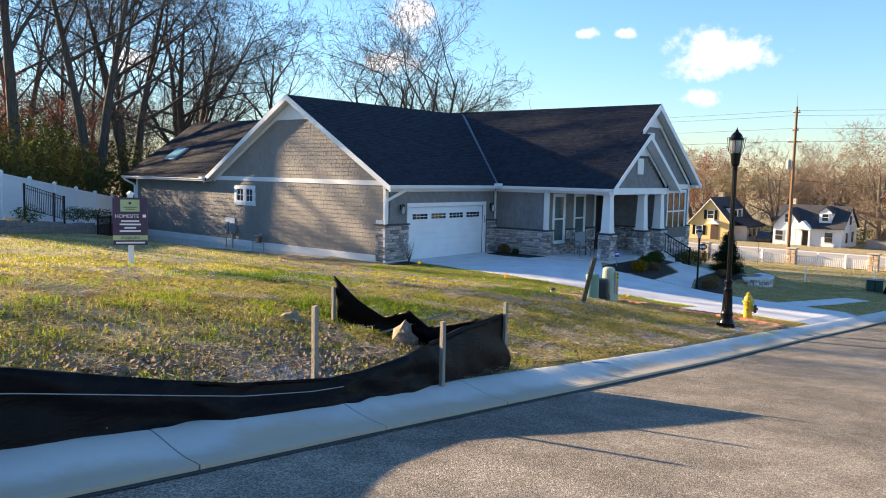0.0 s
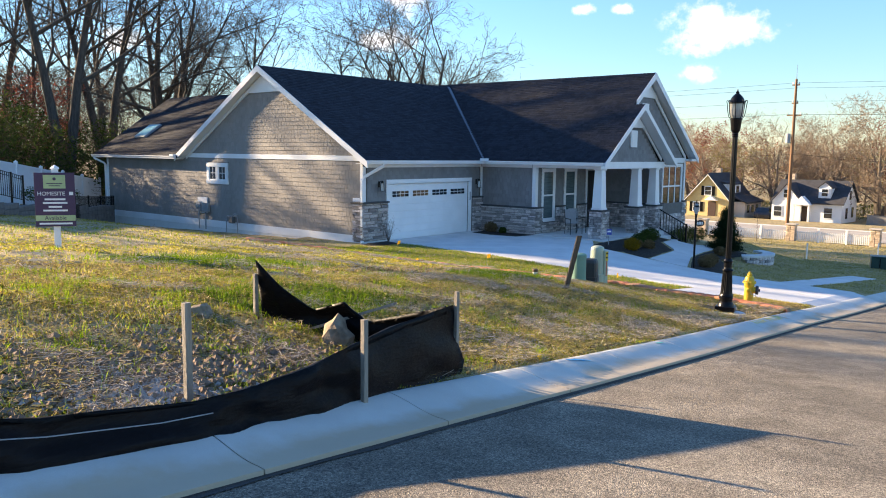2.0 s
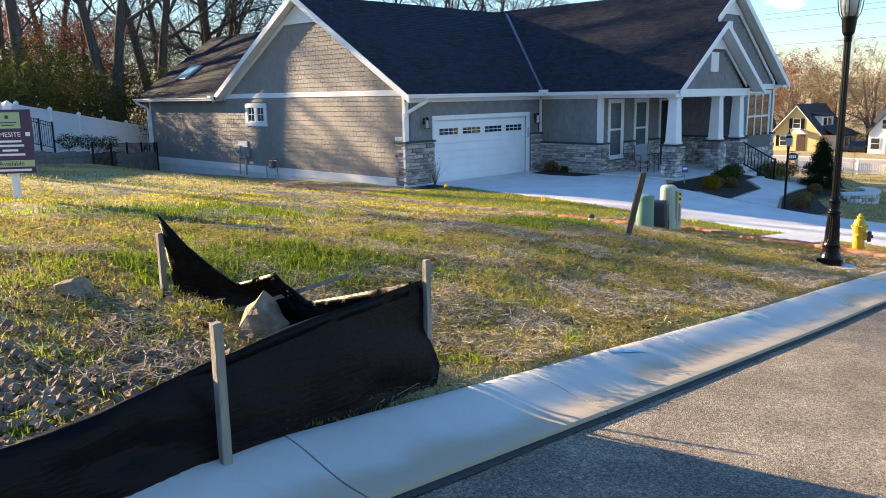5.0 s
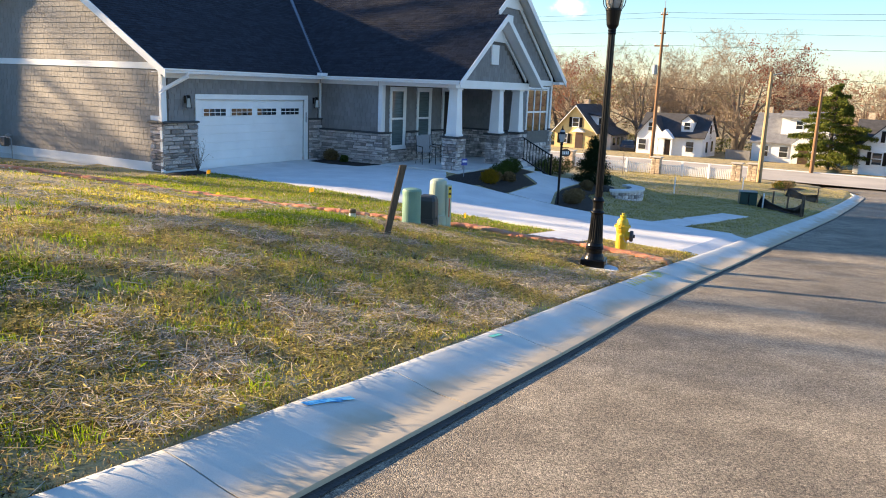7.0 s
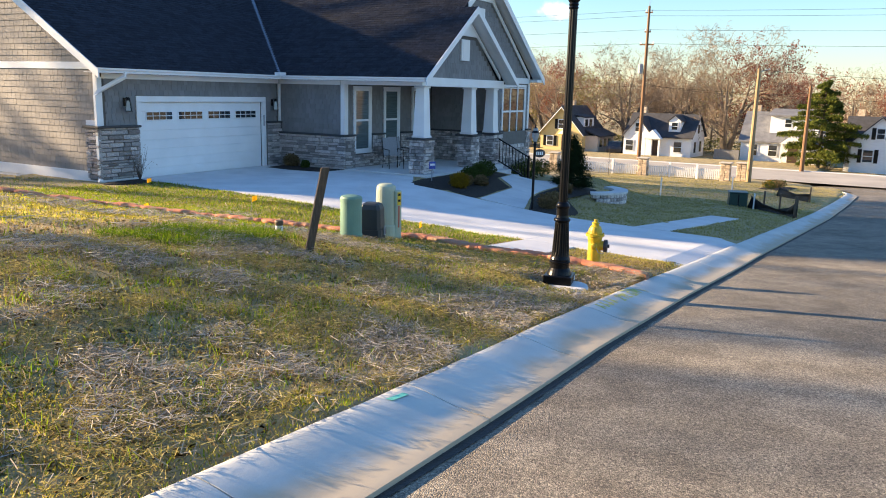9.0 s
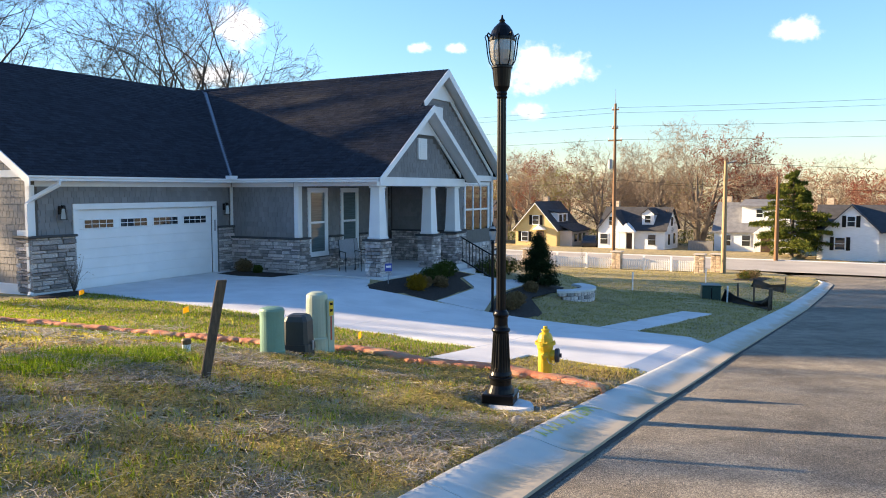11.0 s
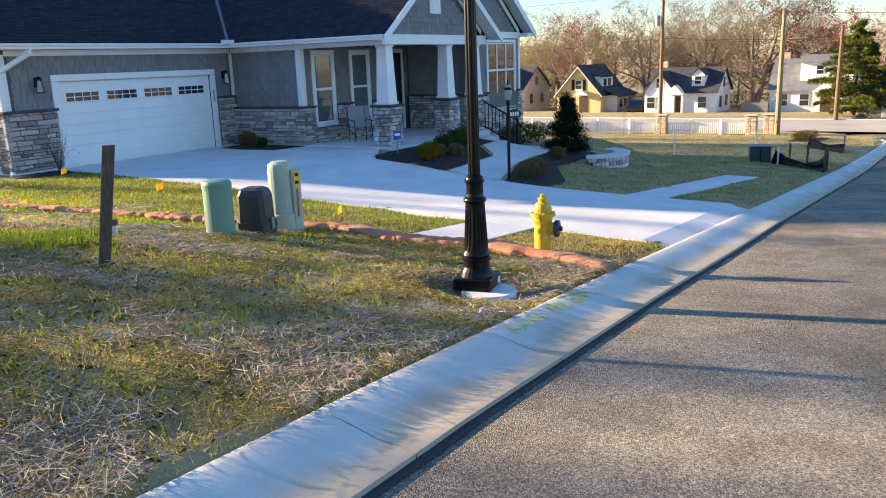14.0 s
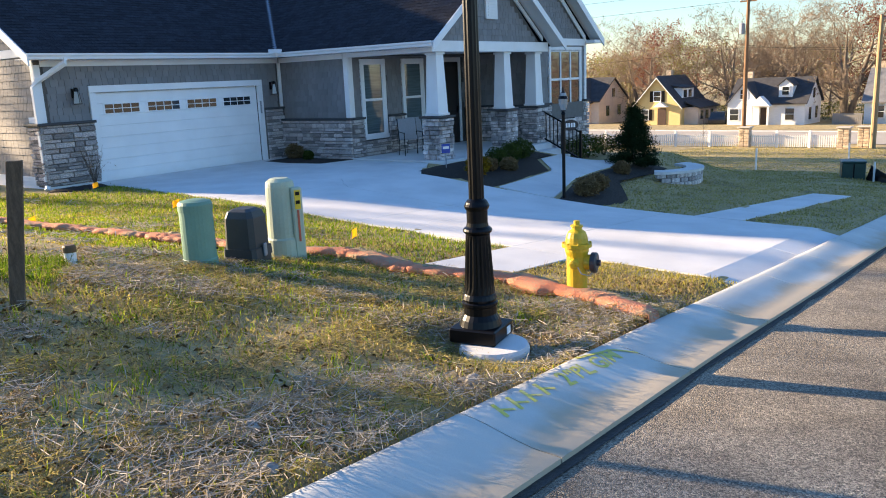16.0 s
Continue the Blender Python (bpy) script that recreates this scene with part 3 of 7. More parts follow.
def window(label, origin, u, n, w, h, sashes, rows=1, cols=1, frame_w=0.09, shade=None):
    """A framed window on a wall: origin is its lower corner, u along, n outward; sashes is a list of (u0, u1, v0, v1) panes."""
    o, u, n = Vector(origin), Vector(u), Vector(n)
    def slab(name, u0, u1, v0, v1, d0, d1, m, p):
        bm = bmesh.new()
        c = [bm.verts.new(o + u * a + Vector((0, 0, b)) + n * d) for d in (d0, d1) for b in (v0, v1) for a in (u0, u1)]
        for q in ((0, 1, 3, 2), (4, 6, 7, 5), (0, 4, 5, 1), (2, 3, 7, 6), (0, 2, 6, 4), (1, 5, 7, 3)):
            bm.faces.new([c[i] for i in q])
        return part(name, bm, m, p)
    par = tagged(slab("window", 0, w, h - frame_w, h, 0.0, 0.05, WHITE, house), label)
    slab("sill", -0.02, w + 0.02, 0, frame_w, 0.0, 0.06, WHITE, par)
    slab("frame", 0, frame_w, frame_w, h - frame_w, 0.0, 0.045, WHITE, par)
    slab("frame", w - frame_w, w, frame_w, h - frame_w, 0.0, 0.045, WHITE, par)
    inner = (frame_w, w - frame_w, frame_w, h - frame_w)
    us = sorted({s[0] for s in sashes} | {s[1] for s in sashes})
    for s in sashes:
        e = 0.035
        slab("pane", s[0] + e, s[1] - e, s[2] + e, s[3] - e, 0.002, 0.012, shade or GLASS, par)
        for a in ((s[0], s[1], s[2], s[2] + e), (s[0], s[1], s[3] - e, s[3]), (s[0], s[0] + e, s[2] + e, s[3] - e), (s[1] - e, s[1], s[2] + e, s[3] - e)):
            slab("sash", *a, 0.003, 0.032, WHITE, par)
        for i in range(1, cols):
            c = s[0] + e + (s[1] - s[0] - 2 * e) * i / cols
            slab("muntin", c - 0.009, c + 0.009, s[2] + e, s[3] - e, 0.012, 0.022, WHITE, par)
        for i in range(1, rows):
            c = s[2] + e + (s[3] - s[2] - 2 * e) * i / rows
            slab("muntin", s[0] + e, s[1] - e, c - 0.009, c + 0.009, 0.013, 0.023, WHITE, par)
    # board between the sashes
    for a, b in zip(sorted(sashes), sorted(sashes)[1:]):
        if b[0] - a[1] > 0.02:
            slab("frame", a[1], b[0], frame_w, h - frame_w, 0.001, 0.04, WHITE, par)
    return par


BLIND = mat("glass_over_blinds", (0.1, 0.14, 0.15), 0.05, var=0.3, scale=1.5, stretch=(1, 1, 18), spec=0.9)
window("small white twin window with dark panes", (XL, 8.08, 1.86), (0, 1, 0), (-1, 0, 0), 1.54, 0.91, [(0.18, 0.68, 0.17, 0.76), (0.86, 1.36, 0.17, 0.76)], 2, 2, 0.17)
for x in (6.36, 8.14):
    window("tall white double-hung window with blinds", (x, -2.75, 0.5), (1, 0, 0), (0, -1, 0), 1.04, 2.22, [(0.12, 0.92, 0.12, 1.1), (0.12, 0.92, 1.1, 2.1)], 1, 1, 0.12, BLIND)
window("large white triple window with transom bars", (12.45, -5.25, 0.66), (1, 0, 0), (0, -1, 0), 2.2, 2.28, [(0.1 + i * .67, 0.76 + i * .67, a, b) for i in range(3) for a, b in ((.12, 1.25), (1.25, 2.16))], 1, 1, 0.1)
# front door
door = part("door", B(10.12, 10.95, -2.79, -2.752, 0.08, 2.6, 0.008), mat("dark_door", (0.02, 0.017, 0.016), 0.35), house, "dark front door with white frame")
part("frame", B(10.0, 10.115, -2.81, -2.752, 0.08, 2.74), WHITE, door)
part("frame", B(10.955, 11.07, -2.81, -2.752, 0.08, 2.74), WHITE, door)
part("frame", B(10.115, 10.955, -2.81, -2.752, 2.605, 2.74), WHITE, door)
part("handle", B(10.82, 10.86, -2.84, -2.79, 1.0, 1.22, 0.01), BLACK_METAL, door)
for z0, z1 in ((0.25, 0.95), (1.1, 2.45)):
    part("door_panel", B(10.22, 10.78, -2.8, -2.79, z0, z1, 0.006), mat("door_panel", (0.03, 0.027, 0.025), 0.3), door)

# garage door: sections with pressed boards, four groups of eight panes
gdoor = part("garage_door", B(0.14, 5.02, 0.06, 0.1, -0.005, 2.125), WHITE, house, "white sectional garage door with small windows")
for i in range(8):
    z0 = 0.005 + i * 0.2655
    part("door_board", B(0.15, 5.01, 0.045, 0.06, z0, z0 + (0.252 if i % 2 else 0.258), 0.006), WHITE, gdoor)
for i in range(4):
    u0 = 0.33 + i * 1.16
    gw = part("garage_window", B(u0, u0 + 1.0, 0.03, 0.045, 1.6, 1.87, 0.006), WHITE, gdoor)
    for r in range(2):
        for c in range(4):
            part("pane", B(u0 + 0.045 + c * 0.232, u0 + 0.045 + c * 0.232 + 0.205, 0.022, 0.032, 1.63 + r * 0.115, 1.63 + r * 0.115 + 0.095), GLASS, gw)
part("keypad", B(5.04, 5.09, -0.07, -0.05, 1.35, 1.7), mat("grey_plastic", (0.3, 0.31, 0.33), .5), gdoor)
board("trim", -0.02, 5.18, -0.05, -0.018, 2.13, 2.29, "white garage door head")
board("trim", -0.02, 0.14, -0.05, 0.03, 0.0, 2.128, "white garage door jamb")
board("trim", 5.02, 5.18, -0.05, 0.03, 0.0, 2.128, "white garage door jamb")

# ---------------------------------------------------------------- stonework
STONES = []
shared = [None] * 24


def stone_mesh(i):
    """One of a few ledge-stone blocks of unit size, with an uneven face."""
    if shared[i] is None:
        r = random.Random(i)
        bm = bmesh.new()
        vs = box(bm, 0, 1, 0, 1, 0, 1)
        for v in vs:
            if v.co.y < 0.5:
                v.co.x += (0.5 - v.co.x) * r.uniform(0.0, 0.1)
                v.co.z += (0.5 - v.co.z) * r.uniform(0.0, 0.22)
                v.co.y -= r.uniform(0, 0.25)
        me = bpy.data.meshes.new("stone")
        bmesh.ops.recalc_face_normals(bm, faces=bm.faces)
        bm.to_mesh(me)
        bm.free()
        me.materials.append(STONE)
        shared[i] = me
    return shared[i]


joined_v, joined_f = [], []
count_stones = [0]


def stonework(origin, u, n, length, height, parent, ends=True):
    """Ledge stones laid in uneven courses on a plane, u along, n outward."""
    o, u, n = Vector(origin), Vector(u).normalized(), Vector(n)
    rng = random.Random(str(origin))
    z = 0.0
    while z < height - 0.03:
        h = min(rng.choice((0.06, 0.075, 0.09, 0.11, 0.13)), height - z)
        if height - z - h < 0.04:
            h = height - z
        a = -rng.random() * 0.2
        while a < length:
            w = rng.uniform(0.16, 0.48)
            a0, a1 = max(a, 0.0), min(a + w, length)
            if length - a1 < 0.08:
                a1 = length
            if a1 - a0 > 0.03:
                d = rng.uniform(0.03, 0.075)
                m = Matrix.Identity(4)
                for r in range(3):
                    m[r][0], m[r][1], m[r][2] = u[r] * (a1 - a0 - 0.012), -n[r] * d, (0, 0, h - 0.012)[r]
                    m[r][3] = (o + u * (a0 + 0.006) + n * d + Vector((0, 0, z + 0.006)))[r]
                me = stone_mesh(rng.randrange(24))
                if count_stones[0] < 300:
                    s = new("stone", me)
                    s.parent = parent
                    s.matrix_world = m
                    count_stones[0] += 1
                else:
                    k = len(joined_v)
                    joined_v.extend(m @ v.co for v in me.vertices)
                    joined_f.extend(tuple(k + i for i in p.vertices) for p in me.polygons)
            a = a1 if a1 == length else a + w
        z += h


def mortar(x0, x1, y0, y1, z0, z1):
    return part("mortar_bed", B(x0, x1, y0, y1, z0, z1), MORTAR, house)


def cap(x0, x1, y0, y1, z):
    part("stone_cap", B(x0, x1, y0, y1, z, z + 0.06, 0.012), CAP, house, "dark stone cap")


# pilasters beside the garage door
mortar(-1.28, -0.03, -0.09, -0.004, 0.05, 1.44)
mortar(-1.28, -1.24, -0.004, 0.4, 0.05, 1.44)
stonework((-1.33, -0.09, 0.08), (1, 0, 0), (0, -1, 0), 1.31, 1.36, house)
stonework((-1.28, 0.42, 0.08), (0, -1, 0), (-1, 0, 0), 0.54, 1.36, house)
cap(-1.4, 0.0, -0.2, 0.0, 1.44)
cap(-1.4, -1.205, 0.001, 0.46, 1.44)
mortar(5.19, 5.82, -0.09, -0.004, -0.1, 1.44)
stonework((5.19, -0.09, 0.0), (1, 0, 0), (0, -1, 0), 0.64, 1.44, house)
cap(5.18, 5.84, -0.2, 0.0, 1.44)
board("foundation", 5.2, 5.8, -0.14, -0.092, -0.35, -0.004, "concrete footing", CONCRETE)
board("foundation", -1.3, -0.05, -0.15, -0.092, -0.4, 0.07, "concrete footing", CONCRETE)
# return wall
mortar(5.82, 5.898, -2.84, -0.1, -0.1, 1.09)
stonework((5.82, -0.1, 0.02), (0, -1, 0), (-1, 0, 0), 2.76, 1.07, house)
cap(5.7, 5.9, -2.9, -0.1, 1.09)
board("foundation", 5.77, 5.818, -2.8, -0.1, -0.4, 0.0, "concrete footing", CONCRETE)
# porch back wall between openings
for a, b, z0 in ((5.84, 6.34, 0.06), (6.34, 7.42, 0.06), (7.42, 8.12, 0.06), (8.12, 9.2, 0.06), (9.2, 9.98, 0.06)):
    top = 1.09 if (a, b) not in ((6.34, 7.42), (8.12, 9.2)) else 0.47
    mortar(a, b, -2.82, -2.752, z0, top)
    stonework((a, -2.82, z0), (1, 0, 0), (0, -1, 0), b - a, top - z0, house)
    if top > 1:
        cap(a, b, -2.93, -2.752, 1.09)
mortar(11.32, 11.398, -5.2, -2.85, 0.06, 1.14)
stonework((11.32, -2.85, 0.06), (0, -1, 0), (-1, 0, 0), 2.3, 1.08, house)
cap(11.2, 11.4, -5.2, -2.85, 1.14)
mortar(11.55, 14.98, -5.32, -5.254, -0.85, 1.14)
stonework((11.55, -5.32, -0.8), (1, 0, 0), (0, -1, 0), 3.5, 1.44, house)
for a, b in ((11.55, 12.42), (14.68, 15.05)):
    stonework((a, -5.32, 0.64), (1, 0, 0), (0, -1, 0), b - a, 0.5, house)
    cap(a, b, -5.42, -5.254, 1.14)

# porch slab, steps and columns
porch = part("porch_slab", B(5.78, 11.32, -5.98, -2.83, -0.13, 0.055, 0.012), CONCRETE, house, "pale concrete porch slab")
mortar(5.86, 9.7, -5.9, -5.75, -0.9, -0.134)
stonework((6.2, -5.9, -0.75), (1, 0, 0), (0, -1, 0), 3.5, 0.61, house)
board("foundation", 5.9, 5.98, -5.85, -2.85, -0.6, -0.134, "", CONCRETE)
for i in range(3):
    part("step", B(9.72, 11.32, -6.3 - i * 0.32, -5.985 - i * 0.32 if i else -5.985, -0.9, -0.12 - 0.175 * i, 0.01), CONCRETE, house)
COLS = [(6.26, -5.48), (9.42, -5.48), (11.14, -5.48)]
for cx, cy in COLS:
    col = part("column", prism([(cx - 0.21, 1.2), (cx + 0.21, 1.2), (cx + 0.15, 2.76), (cx - 0.15, 2.76)], "y", cy - 0.2, cy + 0.2), WHITE, house, "white tapered porch column")
    for v in col.data.vertices:
        if v.co.z > 2:
            v.co.y = cy + (v.co.y - cy) * 0.75
    w = 0.27
    z0 = 0.055 if cx > 6.5 else -0.12
    mortar(cx - w + .05, cx + w - .05, cy - w + .05, cy + w - .05, 0.05, 1.1)
    stonework((cx - w - .02, cy - w + .03, 0.06), (1, 0, 0), (0, -1, 0), 2 * w + .04, 1.05, house)
    stonework((cx - w + .03, cy + w, 0.06), (0, -1, 0), (-1, 0, 0), 2 * w, 1.05, house)
    stonework((cx + w - .03, cy - w, 0.06), (0, 1, 0), (1, 0, 0), 2 * w, 1.05, house)
    cap(cx - w - .08, cx + w + .08, cy - w - .08, cy + w + .08, 1.115)
    part("column_base", B(cx - 0.24, cx + 0.24, cy - 0.23, cy + 0.23, 1.176, 1.24, 0.01), WHITE, house)
    part("column_top", B(cx - 0.19, cx + 0.19, cy - 0.19, cy + 0.19, 2.7, 2.757, 0.01), WHITE, house)
rest = quick("stone_facing", [tuple(v) for v in joined_v], joined_f, STONE_ISL, house, "stuff", "stacked ledge stones in grey and tan")

# stair rail
rail = thing("stair_rail", 11.25, -5.7, 0.0, "black metal stair rail beside the porch steps", "railing")
drop = -0.55


def railz(y):
    return 1.0 + (y + 5.7 + 0.0) * 0.5


for y, z0, z1 in ((-5.7, 0.05, 1.06), (-7.0, -0.72, 0.42)):
    part("post", B(-0.035, 0.035, y + 5.7 - 0.035, y + 5.7 + 0.035, z0, z1, 0.004), BLACK_METAL, rail)
for z in (0.0, -0.8):
    bm = bmesh.new()
    tube(bm, [(0, 0.0, 1.0 + z), (0, -1.3, 0.36 + z)], 0.03, 4)
    part("bar", bm, BLACK_METAL, rail)
for i in range(1, 10):
    y = -1.3 * i / 10
    zt = 1.0 - 0.64 * i / 10
    part("baluster", B(-0.011, 0.011, y - 0.011, y + 0.011, zt - 0.8, zt), BLACK_METAL, rail)


# ---------------------------------------------------------------- things on the house


def lantern(x, z):
    t = thing("wall_lantern", x, -0.02, z, "black wall lantern with clear glass on grey siding", "lamp", "garage lanterns")
    part("backplate", B(-0.04, 0.04, -0.025, 0.0, 0.12, 0.34, 0.006), BLACK_METAL, t)
    bm = bmesh.new()
    tube(bm, [(0, -0.02, 0.25), (0, -0.1, 0.36), (0, -0.17, 0.33)], 0.012, 5)
    part("arm", bm, BLACK_METAL, t)
    part("cap", lathe([(0.02, 0.36), (0.05, 0.33), (0.06, 0.27)], 8, None, 0, -0.17), BLACK_METAL, t)
    part("glass", lathe([(0.055, 0.27), (0.095, 0.0)], 4, None, 0, -0.17), LAMP_GLASS, t)
    bm = bmesh.new()
    for i in range(4):
        a = math.pi / 2 * i
        tube(bm, [(0.058 * math.cos(a), -0.17 + 0.058 * math.sin(a), 0.27), (0.1 * math.cos(a), -0.17 + 0.1 * math.sin(a), -0.01)], 0.007, 4)
    part("cage", bm, BLACK_METAL, t)
    part("base_ring", lathe([(0.1, -0.02), (0.1, 0.0)], 8, None, 0, -0.17), BLACK_METAL, t)


LAMP_GLASS = glass_mat("lamp_glass", (0.3, 0.3, 0.29), 0.12)
lantern(-0.4, 1.9)
lantern(5.5, 1.88)

GREY_METAL = mat("grey_galvanised_metal", (0.3, 0.32, 0.34), 0.45, metal=0.3, var=0.15)
meter = thing("electric_meter", XL - 0.03, 9.95, 0.0, "grey electric meter boxes with conduits on the wall", "meter")
part("backboard", B(-0.03, 0.0, -0.35, 0.38, 0.55, 1.25), WHITE, meter)
part("meter_box", B(-0.15, -0.03, 0.05, 0.33, 0.6, 1.05, 0.01), GREY_METAL, meter)
part("breaker_box", B(-0.16, -0.03, -0.55, -0.1, 0.62, 1.0, 0.01), GREY_METAL, meter)
part("meter_dial", lathe([(0.09, 0), (0.085, 0.06)], 14), GREY_METAL, meter).matrix_basis = pose(-0.15, 0.2, 0.86, 0, -90, 0)
for y in (0.2, -0.3):
    bm = bmesh.new()
    tube(bm, [(-0.09, y, -0.15), (-0.09, y, 0.62)], 0.03, 6)
    part("conduit", bm, GREY_METAL, meter)
gas = thing("gas_meter", XL - 0.1, 7.6, 0.0, "grey gas meter with pipes beside the wall", "meter")
part("meter_body", B(-0.22, -0.04, -0.15, 0.12, 0.25, 0.55, 0.03), mat("dark_grey_paint", (0.1, 0.1, 0.1), .6), gas)
bm = bmesh.new()
tube(bm, [(-0.13, -0.4, -0.15), (-0.13, -0.4, 0.5), (-0.13, -0.35, 0.55), (-0.13, 0.3, 0.55), (-0.13, 0.38, 0.5), (-0.13, 0.38, -0.15)], 0.022, 6)
part("pipe", bm, GREY_METAL, gas)
part("regulator", lathe([(0.02, 0), (0.1, 0.03), (0.1, 0.06), (0.03, 0.1)], 12), GREY_METAL, gas).matrix_basis = pose(-0.13, -0.25, 0.58, 0, 0, 0)

sky_l = thing("skylight", -0.1, 16.5, 4.15, "small skylight on the dark rear roof", "window")
rs = math.degrees(math.atan2(RZ - ZE, RX + 1.62))
sky_l.matrix_world = pose(0.0, 16.4, ZE + 1.62 * math.tan(math.radians(rs)) + 0.02, 0, -rs, 0)
part("frame", B(-0.55, 0.55, -0.5, 0.5, 0, 0.1, 0.01), GREY_METAL, sky_l)
part("pane", B(-0.47, 0.47, -0.42, 0.42, 0.1, 0.112), glass_mat("sky_glass", (0.25, 0.5, 0.6), .03), sky_l)

# ---------------------------------------------------------------- kerb, drive and walks
kerb = thing("kerb", 0, 0, 0, "pale concrete rolled kerb beside the street", "kerb", kind="structure")
KPROF = [(0.0, -0.06), (0.0, 0.0)] + [(0.05 * k, 0.005 + 0.093 * smooth(0.08, 0.62, 0.05 * k)) for k in range(1, 13)] + [(0.615, 0.09), (0.62, -0.06)]


def kerb_piece(x0, x1):
    bm = bmesh.new()
    xs = spaced((x0, x1, 0.5))
    rings = []
    for x in xs:
        w = kerb_w(x) / 0.62
        wob = 0.012 * noise.noise((x * 2.1, 0, 7))
        rings.append([bm.verts.new((x, kerb_y(x) + d * w + (wob if d > .5 else 0), kerb_z(x) - GUT + z)) for d, z in KPROF])
    k = len(KPROF)
    for a, b in zip(rings, rings[1:]):
        for i in range(k):
            f = bm.faces.new((a[i], a[(i + 1) % k], b[(i + 1) % k], b[i]))
            f.smooth = i not in (0, k - 1)
    bm.faces.new(rings[0]), bm.faces.new(rings[-1][::-1])
    for f in bm.faces:
        if not f.smooth:
            for e in f.edges:
                e.smooth = False
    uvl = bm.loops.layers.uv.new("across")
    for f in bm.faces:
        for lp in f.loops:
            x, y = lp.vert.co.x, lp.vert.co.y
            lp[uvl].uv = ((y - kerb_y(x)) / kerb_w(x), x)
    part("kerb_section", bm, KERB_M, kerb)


KJ = [-60, -45, -33, -27, -24, -22, -20.2, -18.45, -16.65, -14.65, -12.65, -10.68, -8.63, -6.68, -4.75, -2.8, -0.85, 1.1, 3.05, 5, 7, 9, 12, 16, 21, 26, 32, 38, 43]
for a, b in zip(KJ, KJ[1:]):
    kerb_piece(a + 0.006, b - 0.006)
# the kerb lip's shade on the asphalt is a painted strip
drive = thing("driveway", 0, 0, 0, "pale blue-grey concrete driveway with front walk", "driveway", kind="structure")


def slab_piece(name, left, right, y0, y1, nx=8, ny=6, lift=0.02, m=CONCRETE, par=None):
    """A concrete panel that follows the ground between two edges given as functions of y."""
    bm = bmesh.new()
    top, low = [], []
    for j in range(ny + 1):
        y = y0 + (y1 - y0) * j / ny
        row, rowl = [], []
        for i in range(nx + 1):
            x = left(y) + (right(y) - left(y)) * i / nx
            z = ground_z(x, y) + lift
            row.append(bm.verts.new((x, y, z)))
            rowl.append(bm.verts.new((x, y, z - 0.14)))
        top.append(row), low.append(rowl)
    for j in range(ny):
        for i in range(nx):
            bm.faces.new((top[j][i], top[j][i + 1], top[j + 1][i + 1], top[j + 1][i]))
    for j in range(ny):
        for i in (0, nx):
            bm.faces.new((top[j][i], top[j + 1][i], low[j + 1][i], low[j][i]))
    for i in range(nx):
        for j in (0, ny):
            bm.faces.new((top[j][i], top[j][i + 1], low[j][i + 1], low[j][i]))
    return part(name, bm, m, par or drive)


def mid(y):
    return (drive_left(y) + drive_right(y)) / 2


g = 0.006
for y0, y1 in ((-3.3, -0.02), (-6.0, -3.3), (-9.2, -6.0), (-12.4, -9.2), (-15.58, -12.4)):
    slab_piece("slab", drive_left, lambda y: mid(y) - g, y0 + g, y1 - g)
    slab_piece("slab", lambda y: mid(y) + g, drive_right, y0 + g, y1 - g)
slab_piece("slab", lambda y: -3.1, lambda y: drive_left(y) - 0.012, -13.4, -12.4, 4, 2)
def slab_piece_x(x0, x1, lo, hi, nx=6, ny=4):
    """The same with edges that are functions of x."""
    bm = bmesh.new()
    top, low = [], []
    for i in range(nx + 1):
        x = x0 + (x1 - x0) * i / nx
        r, l = [], []
        for j in range(ny + 1):
            y = lo(x) + (hi(x) - lo(x)) * j / ny
            z = ground_z(x, y) + 0.02
            r.append(bm.verts.new((x, y, z))), l.append(bm.verts.new((x, y, z - 0.14)))
        top.append(r), low.append(l)
    for i in range(nx):
        for j in range(ny):
            bm.faces.new((top[i][j], top[i + 1][j], top[i + 1][j + 1], top[i][j + 1]))
        for j in (0, ny):
            bm.faces.new((top[i][j], top[i + 1][j], low[i + 1][j], low[i][j]))
    for j in range(ny):
        for i in (0, nx):
            bm.faces.new((top[i][j], top[i][j + 1], low[i][j + 1], low[i][j]))
    part("slab", bm, CONCRETE, drive)


for a, b in ((4.42, 5.9), (5.912, 7.4), (7.412, 9.4), (9.412, 11.3)):
    slab_piece_x(a, b, walk_lo, walk_hi)
for a, b in ((4.25, 5.8), (5.812, 7.5), (7.512, 9.2), (9.212, 11.0)):
    slab_piece_x(a, b, lambda x: stub_top(x) - .85, stub_top)


